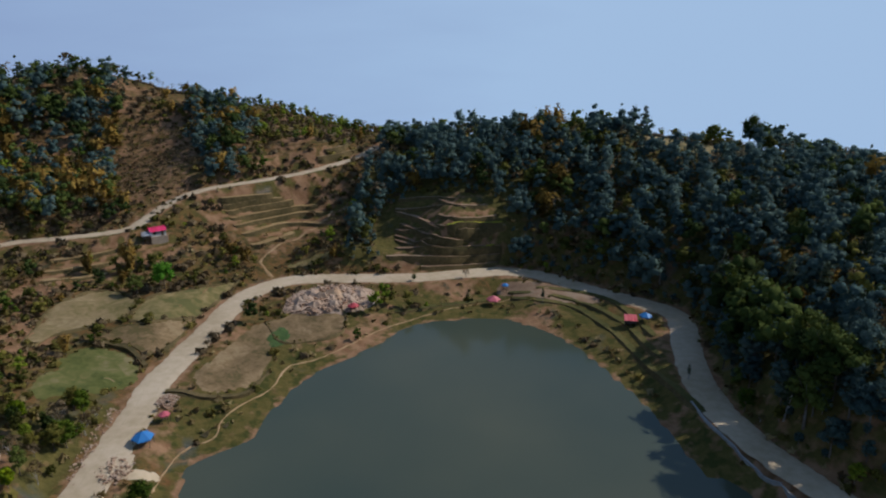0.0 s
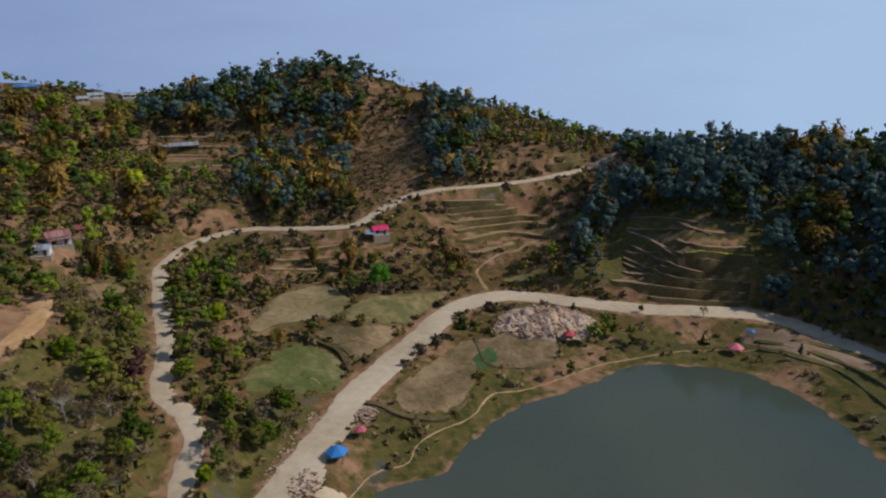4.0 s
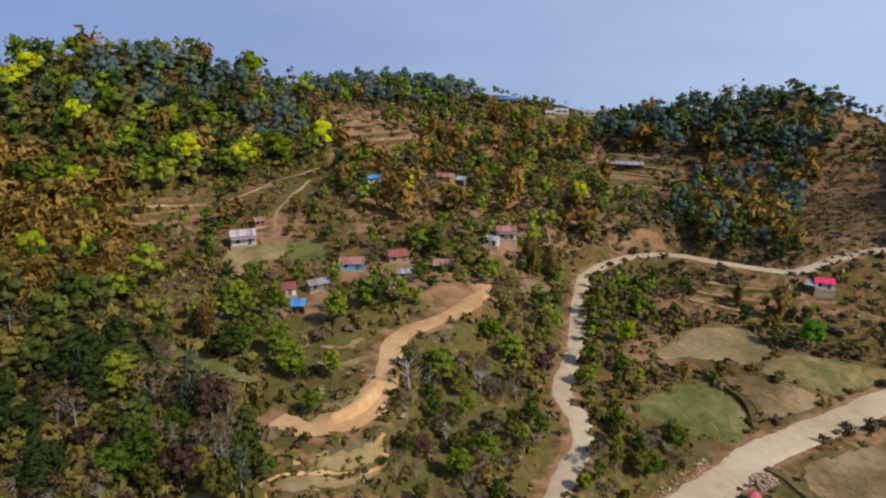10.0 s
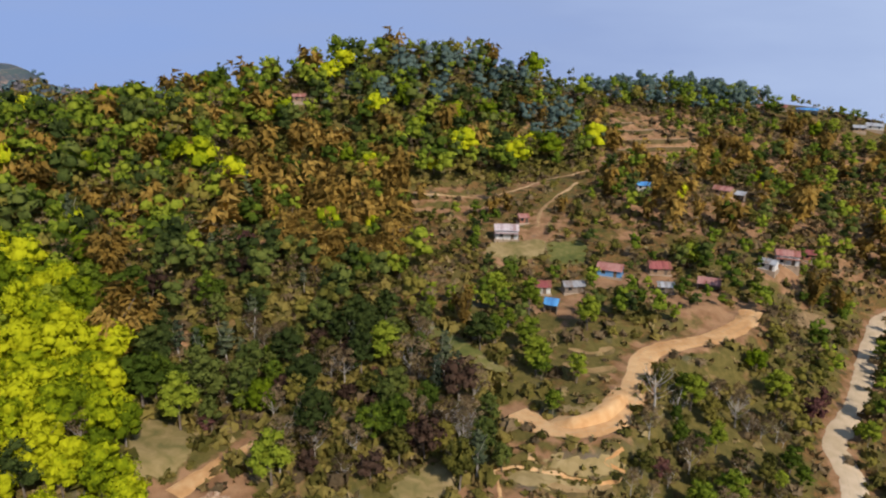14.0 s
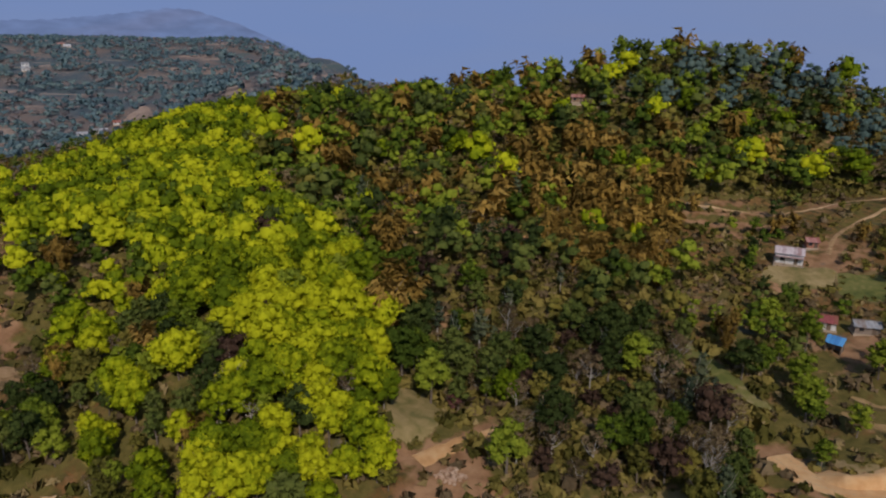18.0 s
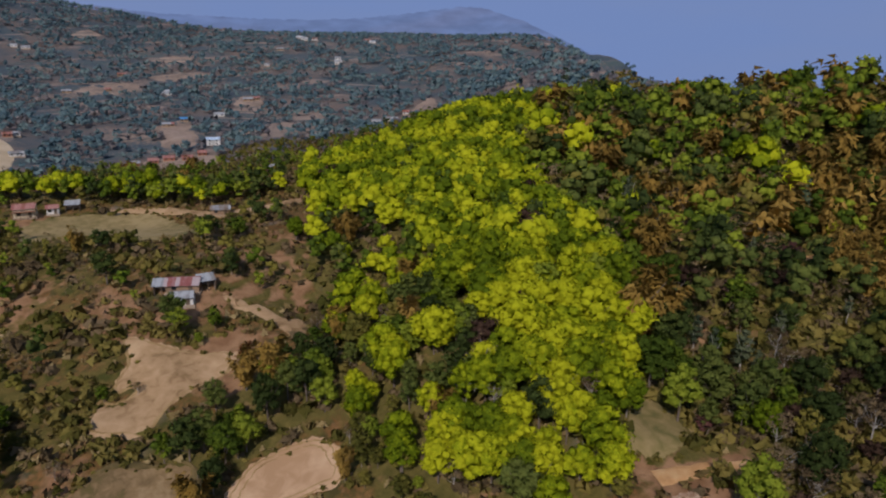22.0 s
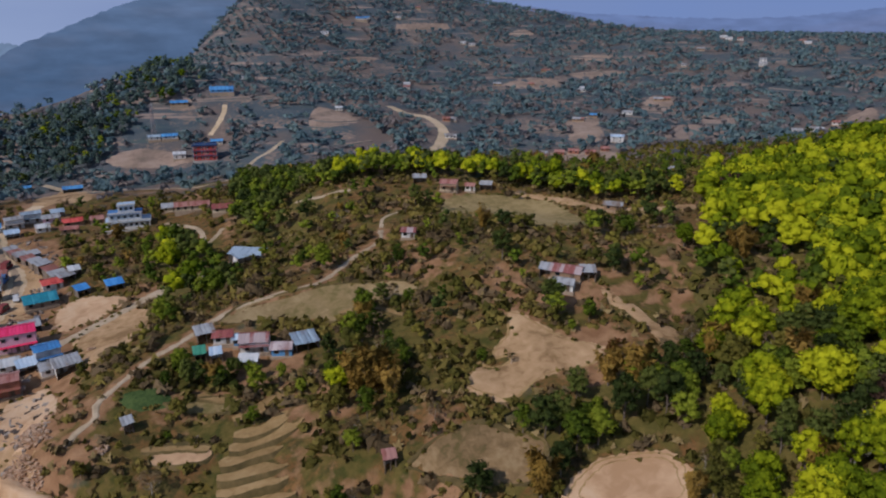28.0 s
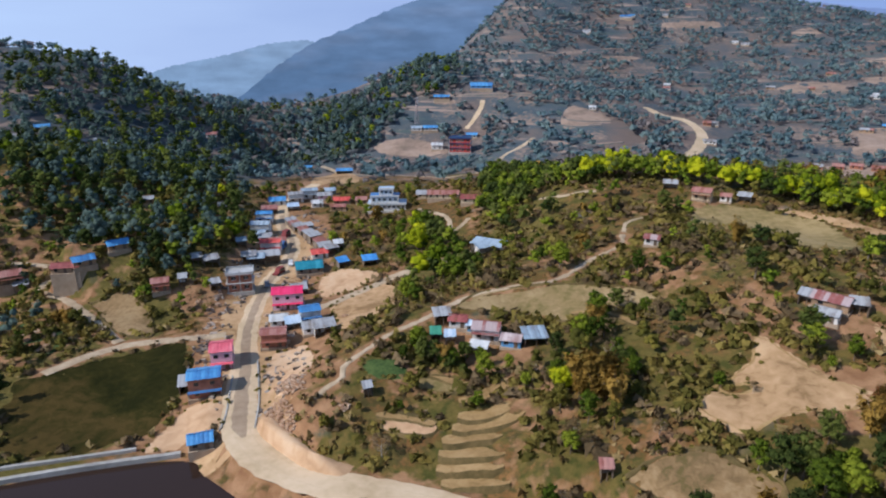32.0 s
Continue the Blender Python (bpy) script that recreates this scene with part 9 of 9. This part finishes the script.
first = len(plants)
sow("north_wood", 6.0, dict(green=6, olive=3.0, bamboo=1.8, brown=2.2, dark=2.0, lime=1.1, pine=0.8), (0.95, 1.75), 0.0, seed=5)
others = [zone(k) for k in ("gully_wood", "lime_wood", "crest_wood", "bamboo_belt")]
plants[first:] = [p for p in plants[first:] if not any(inside(np.array([p[1]]), np.array([p[2]]), z)[0] for z in others)]
sow("gully_wood", 4.4, dict(dark=5.5, brown=3.2, olive=1.8, green=1.5, red=0.3, umber=1.3, pine=1.0), (0.6, 1.2), 0.05, seed=55)
sow("hamlet_trees", 5.0, dict(green=6, olive=2, brown=1.2, dark=1.5), (0.5, 1.0), 0.45, seed=6)
sow("scrub_east", 3.5, dict(olive=4, green=2.5, brown=2.4, dark=1, lime=0.4), (0.4, 0.85), 0.1, seed=7)
sow("lower_scrub", 4.3, dict(olive=4, brown=4, green=2.0, red=0.2), (0.45, 0.95), 0.2, seed=8)
sow("west_scrub", 6.0, dict(green=3.5, olive=2, bamboo=3, brown=3, dark=2, lime=0.3), (0.7, 1.25), 0.75, seed=9)
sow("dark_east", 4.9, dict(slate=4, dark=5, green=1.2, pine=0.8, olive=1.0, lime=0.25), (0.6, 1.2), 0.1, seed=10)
sow("hedge_row", 3.3, dict(lime=2.6, green=5, dark=3), (0.7, 1.05), seed=12)
sow("hedge_west", 4.0, dict(green=4, dark=4, olive=1), (0.6, 1.0), 0.1, seed=36)
sow("knoll_wood", 4.4, dict(green=3, bamboo=2, olive=3, brown=1.5), (0.5, 0.95), 0.2, seed=13)
sow("pit_wood", 4.4, dict(green=5, dark=2, olive=2, bamboo=1.2), (0.6, 1.05), 0.2, seed=14)
sow("wood_knoll_lower", 3.2, dict(green=5, dark=4), (0.45, 0.75), seed=15)
sow("town_slope", 4.6, dict(dark=4, green=3, slate=2, olive=1), (0.4, 0.85), 0.35, seed=39)
sow("town_wood", 4.6, dict(green=5, dark=3, lime=1.0), (0.7, 1.1), 0.1, seed=16)
sow("town_wood_b", 5.0, dict(green=4, dark=4, olive=2), (0.6, 1.0), 0.1, seed=17)
first = len(plants)
sow((-480, -330, 200, 480), 4.5, dict(olive=5, green=2.8, brown=3.2, dark=1.2, bamboo=0.4), (0.3, 0.85), 0.95, seed=18)
rest = [p for p in plants[first:] if not any(inside(np.array([p[1]]), np.array([p[2]]), z)[0] for z in TAKEN)]
del plants[first:]
plants += rest
sow((90, -300, 300, 140), 13, dict(slate=6, olive=1, pine=1.5), (0.7, 1.15), 0.2, seed=19)
near_plants = [p for p in plants if max(abs(p[1]), abs(p[2])) < 345 or p[2] > 0]
plants = []
sow((-345, -345, 200, 345), 3.7, dict(shrub=1), (0.45, 1.3), 0.95, seed=23)
sow((-260, -260, 140, 260), 3.3, dict(tuft=1), (0.4, 1.2), 0.75, seed=43)
sow((-345, -345, 140, 345), 4.9, dict(thicket=1), (0.4, 1.1), 0.8, seed=47)
sow((-345, 120, 60, 400), 4.6, dict(thicket=1), (0.5, 1.3), 0.85, seed=48)
sow("south_wood", 3.2, dict(slate=6, shrub=1), (0.25, 0.5), 0.2, seed=49)
sow("knoll_slope", 2.6, dict(shrub=3, thicket=1), (0.5, 1.6), 1.2, seed=58)
sow("gully_wood", 2.8, dict(shrub=2, thicket=1), (0.6, 1.4), 0.3, seed=59)
sow("north_wood", 3.4, dict(shrub=1), (0.8, 1.7), 0.3, seed=45)
sow("low_fields", 2.6, dict(shrub=1), (0.6, 1.4), 0.5, seed=46)
near_plants += plants
plants = []
rs = np.random.RandomState(41)
rock_slope = zone("scree")
for x, y in rs.uniform(rock_slope.min(0), rock_slope.max(0), (1500, 2)):
    if inside(np.array([x]), np.array([y]), rock_slope)[0]:
        near_plants.append((("thicket", "thicket", "shrub", "brown", "tuft")[rs.randint(5)], x, y, rs.uniform(0.3, 0.6)))
for k in FIELDS:
    edge = resample(spline([(x, y, 0) for x, y in [*PLACE[k], PLACE[k][0]]], 9), 1.3)[:, :2]
    if np.hypot(*edge[0]) < 330:
        edge = edge + rs.normal(size=edge.shape) * 0.9
        near_plants += [("shrub", x, y, rs.uniform(0.2, 0.55)) for x, y in edge if rs.rand() < (0.55 if y < 100 else 0.16)]
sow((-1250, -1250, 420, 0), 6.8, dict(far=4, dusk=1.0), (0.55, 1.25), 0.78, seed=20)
east_hill = zone("east_wood")
plants = [p for p in plants if max(abs(p[1]), abs(p[2])) >= 345 and p[2] <= 0 and not inside(np.array([p[1]]), np.array([p[2]]), east_hill)[0]]
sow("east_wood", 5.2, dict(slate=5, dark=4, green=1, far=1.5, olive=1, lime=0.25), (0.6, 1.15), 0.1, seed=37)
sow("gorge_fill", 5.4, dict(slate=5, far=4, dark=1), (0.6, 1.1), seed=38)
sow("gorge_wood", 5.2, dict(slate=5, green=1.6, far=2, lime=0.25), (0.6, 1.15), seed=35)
plants = near_plants + plants

# the ones nearest the camera's stand are things with their own trunk and crown; the rest is woodland
NEAR_LIMIT = dict(lime=160, green=220, dark=120, bamboo=95, olive=170, brown=130, pine=50, red=20, rust=9, vivid=9, round=9, umbrella=9, slate=120, umber=30, bare=40, far=0, dusk=0, shrub=0, tuft=0, thicket=0)
single = {(p[1], p[2]) for p in near_plants[:len(SPOTS)]}
plants.sort(key=lambda p: -1 if (p[1], p[2]) in single else math.hypot(p[1], p[2]))
count = {k: 0 for k in KINDS}
masters = {}
WIDE = (1.0, 0.78, 1.12, 0.9)   # slender and spreading individuals
for kind in KINDS:
    if not NEAR_LIMIT[kind]:
        continue
    R, H = KINDS[kind][:2]
    masters[kind] = []
    for v in range(4):
        rs = np.random.RandomState(100 + v + 10 * list(KINDS).index(kind))
        pts, tris = crown_shape(kind, rs, True)
        pts[:, :3] *= (WIDE[v], WIDE[v], 1)
        crown = leaf_mesh("crown", (pts, tris), LEAF[kind])
        tv, tf = limbs(rs, R, H, {"brown": 9, "bare": 12, "umbrella": 10}.get(kind, 4), 0.035 * H * 0.5, {"brown": 3, "bare": 5, "umbrella": 3}.get(kind, 0))
        trunk = quad_mesh("trunk", tv, tf, PALE_BARK if kind in ("brown", "pine", "bare") else BARK)
        masters[kind].append((trunk, crown))
far_sets = {k: [] for k in KINDS}
for kind, x, y, s in plants:
    z = float(ground_z(x, y))
    turn = rng.uniform(0, 360)
    if count[kind] < NEAR_LIMIT[kind]:
        count[kind] += 1
        ob = empty(NAME.get(kind, "tree"), Matrix.LocRotScale((x, y, z - 0.1), Euler((0, 0, radians(turn))), (s, s, s * rng.uniform(0.9, 1.15))))
        trunk, crown = masters[kind][rng.randint(4)]
        for nm, me in (("trunk", trunk), ("crown", crown)):
            c = new(nm, me)
            c.parent = ob
        tagged(ob, SAY[kind] + " on the hillside", "bamboo" if kind == "bamboo" else "tree", SAY[kind] + "s")
    else:
        far_sets[kind].append((x, y, z, s, turn))
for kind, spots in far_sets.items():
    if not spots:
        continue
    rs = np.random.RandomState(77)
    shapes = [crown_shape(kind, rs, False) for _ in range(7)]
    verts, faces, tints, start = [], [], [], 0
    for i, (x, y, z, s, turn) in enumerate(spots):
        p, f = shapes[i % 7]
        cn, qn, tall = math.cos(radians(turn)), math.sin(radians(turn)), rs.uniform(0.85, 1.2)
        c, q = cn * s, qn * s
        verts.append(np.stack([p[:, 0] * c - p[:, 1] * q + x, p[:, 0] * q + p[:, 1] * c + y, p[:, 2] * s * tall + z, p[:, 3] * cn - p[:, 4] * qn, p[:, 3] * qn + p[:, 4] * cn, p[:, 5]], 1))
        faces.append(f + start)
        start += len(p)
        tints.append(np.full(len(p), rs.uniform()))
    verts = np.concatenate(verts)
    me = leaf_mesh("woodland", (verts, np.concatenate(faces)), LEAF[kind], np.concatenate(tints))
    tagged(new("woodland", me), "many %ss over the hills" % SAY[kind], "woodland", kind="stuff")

# ---- distance: glowing backdrops for haze over the far plain and for faint ridges ----
# emission only: the haze on a mountain is its own glowing colour
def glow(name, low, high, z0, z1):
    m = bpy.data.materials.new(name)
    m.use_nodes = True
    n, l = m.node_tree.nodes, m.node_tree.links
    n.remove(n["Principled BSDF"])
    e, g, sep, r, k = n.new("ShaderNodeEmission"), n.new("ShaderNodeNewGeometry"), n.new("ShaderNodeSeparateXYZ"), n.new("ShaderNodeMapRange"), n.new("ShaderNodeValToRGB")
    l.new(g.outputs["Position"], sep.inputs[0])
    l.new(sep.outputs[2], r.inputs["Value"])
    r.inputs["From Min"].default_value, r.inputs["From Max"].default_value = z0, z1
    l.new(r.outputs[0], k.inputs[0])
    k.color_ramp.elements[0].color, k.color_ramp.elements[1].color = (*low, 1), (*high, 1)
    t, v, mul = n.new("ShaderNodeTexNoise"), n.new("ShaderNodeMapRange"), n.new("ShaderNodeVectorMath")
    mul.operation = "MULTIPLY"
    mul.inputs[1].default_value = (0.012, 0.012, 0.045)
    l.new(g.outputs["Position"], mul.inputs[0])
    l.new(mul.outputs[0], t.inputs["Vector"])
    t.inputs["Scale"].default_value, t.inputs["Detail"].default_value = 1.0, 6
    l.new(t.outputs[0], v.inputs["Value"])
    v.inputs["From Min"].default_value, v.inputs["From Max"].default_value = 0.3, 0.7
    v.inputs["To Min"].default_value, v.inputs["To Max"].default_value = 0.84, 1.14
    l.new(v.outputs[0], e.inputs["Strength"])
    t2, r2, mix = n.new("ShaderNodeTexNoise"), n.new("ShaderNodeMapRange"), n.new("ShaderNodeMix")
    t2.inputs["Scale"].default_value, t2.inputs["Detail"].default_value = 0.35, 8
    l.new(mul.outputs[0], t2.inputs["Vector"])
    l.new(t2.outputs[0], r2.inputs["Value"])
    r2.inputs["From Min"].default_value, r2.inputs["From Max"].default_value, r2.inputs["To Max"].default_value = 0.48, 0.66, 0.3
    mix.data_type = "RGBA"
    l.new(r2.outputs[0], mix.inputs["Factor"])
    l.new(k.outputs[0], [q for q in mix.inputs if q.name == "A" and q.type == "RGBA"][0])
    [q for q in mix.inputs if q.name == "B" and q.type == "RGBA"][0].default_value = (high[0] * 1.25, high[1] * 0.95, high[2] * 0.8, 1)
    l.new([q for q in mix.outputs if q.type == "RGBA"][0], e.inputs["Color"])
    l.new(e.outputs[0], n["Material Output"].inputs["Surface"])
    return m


RB = 2700
ring = [(RB * math.cos(6.28319 * k / 96), RB * math.sin(6.28319 * k / 96)) for k in range(96)]
bv = [(x, y, z) for z in (-500, 700) for x, y in ring]
bf = [(k, (k + 1) % 96, 96 + (k + 1) % 96, 96 + k) for k in range(96)]


def haze_sky():
    """Pale towards the sun, deeper blue away from it, with faint streaks."""
    m = bpy.data.materials.new("hazy_sky")
    m.use_nodes = True
    n, l = m.node_tree.nodes, m.node_tree.links
    n.remove(n["Principled BSDF"])
    e, g, dot, r, k, t, mul, add = (n.new(x) for x in ("ShaderNodeEmission", "ShaderNodeNewGeometry", "ShaderNodeVectorMath", "ShaderNodeMapRange", "ShaderNodeValToRGB", "ShaderNodeTexNoise", "ShaderNodeVectorMath", "ShaderNodeMath"))
    dot.operation, mul.operation, add.operation = "DOT_PRODUCT", "MULTIPLY", "MULTIPLY_ADD"
    l.new(g.outputs["Position"], dot.inputs[0])
    dot.inputs[1].default_value = (-0.906 / RB, -0.423 / RB, 0)
    l.new(g.outputs["Position"], mul.inputs[0])
    mul.inputs[1].default_value = (0.0012, 0.0012, 0.006)
    l.new(mul.outputs[0], t.inputs["Vector"])
    t.inputs["Scale"].default_value, t.inputs["Detail"].default_value = 1.5, 3
    l.new(t.outputs[0], add.inputs[0])
    add.inputs[1].default_value = 0.35
    l.new(dot.outputs["Value"], add.inputs[2])
    l.new(add.outputs[0], r.inputs["Value"])
    r.inputs["From Min"].default_value, r.inputs["From Max"].default_value = -0.35, 1.2
    l.new(r.outputs[0], k.inputs[0])
    el = k.color_ramp.elements
    el[0].position, el[0].color = 0.0, (0.53, 0.69, 0.90, 1)
    el[1].position, el[1].color = 1.0, (0.235, 0.35, 0.64, 1)
    mid = el.new(0.45)
    mid.color = (0.40, 0.51, 0.73, 1)
    mid = el.new(0.8)
    mid.color = (0.265, 0.36, 0.60, 1)
    l.new(k.outputs[0], e.inputs["Color"])
    l.new(e.outputs[0], n["Material Output"].inputs["Surface"])
    return m


back = mesh_object("backdrop", bv, bf, haze_sky())
tagged(back, "pale blue haze where plain and sky merge", "sky", kind="structure")


def far_ridge(name, dist, crest):
    """A mountain behind all the rest, self-lit in haze colours; its crest runs through bearings and heights."""
    a0, a1 = [a for a, h in crest], [h for a, h in crest]
    order = np.argsort(a0)
    a0, a1 = np.array(a0)[order], np.array(a1)[order]
    n = 160
    az = np.linspace(a0[0], a0[-1], n)
    h = np.interp(az, a0, a1)
    h = np.convolve(np.pad(h, 4, mode="edge"), np.ones(9) / 9, mode="valid")
    rs = np.random.RandomState(int(dist))
    verts, rows_ = [], 9
    for i in range(n):
        a = radians(az[i])
        for k in range(rows_):
            u = k / (rows_ - 1)
            d = dist * (0.88 + 0.12 * u)
            z = -330 + (h[i] + 330) * (u ** 0.8) + rs.uniform(-1, 1) * (9 if k < rows_ - 1 else 2.5)
            verts.append((-d * math.sin(a), d * math.cos(a), z))
    faces = [(i * rows_ + k, i * rows_ + k + 1, (i + 1) * rows_ + k + 1, (i + 1) * rows_ + k) for i in range(n - 1) for k in range(rows_ - 1)]
    ob = mesh_object("backdrop", verts, faces, HAZED[name], smooth=True)
    return tagged(ob, "faint blue mountain, haze painted into its glow", "mountain", kind="structure")


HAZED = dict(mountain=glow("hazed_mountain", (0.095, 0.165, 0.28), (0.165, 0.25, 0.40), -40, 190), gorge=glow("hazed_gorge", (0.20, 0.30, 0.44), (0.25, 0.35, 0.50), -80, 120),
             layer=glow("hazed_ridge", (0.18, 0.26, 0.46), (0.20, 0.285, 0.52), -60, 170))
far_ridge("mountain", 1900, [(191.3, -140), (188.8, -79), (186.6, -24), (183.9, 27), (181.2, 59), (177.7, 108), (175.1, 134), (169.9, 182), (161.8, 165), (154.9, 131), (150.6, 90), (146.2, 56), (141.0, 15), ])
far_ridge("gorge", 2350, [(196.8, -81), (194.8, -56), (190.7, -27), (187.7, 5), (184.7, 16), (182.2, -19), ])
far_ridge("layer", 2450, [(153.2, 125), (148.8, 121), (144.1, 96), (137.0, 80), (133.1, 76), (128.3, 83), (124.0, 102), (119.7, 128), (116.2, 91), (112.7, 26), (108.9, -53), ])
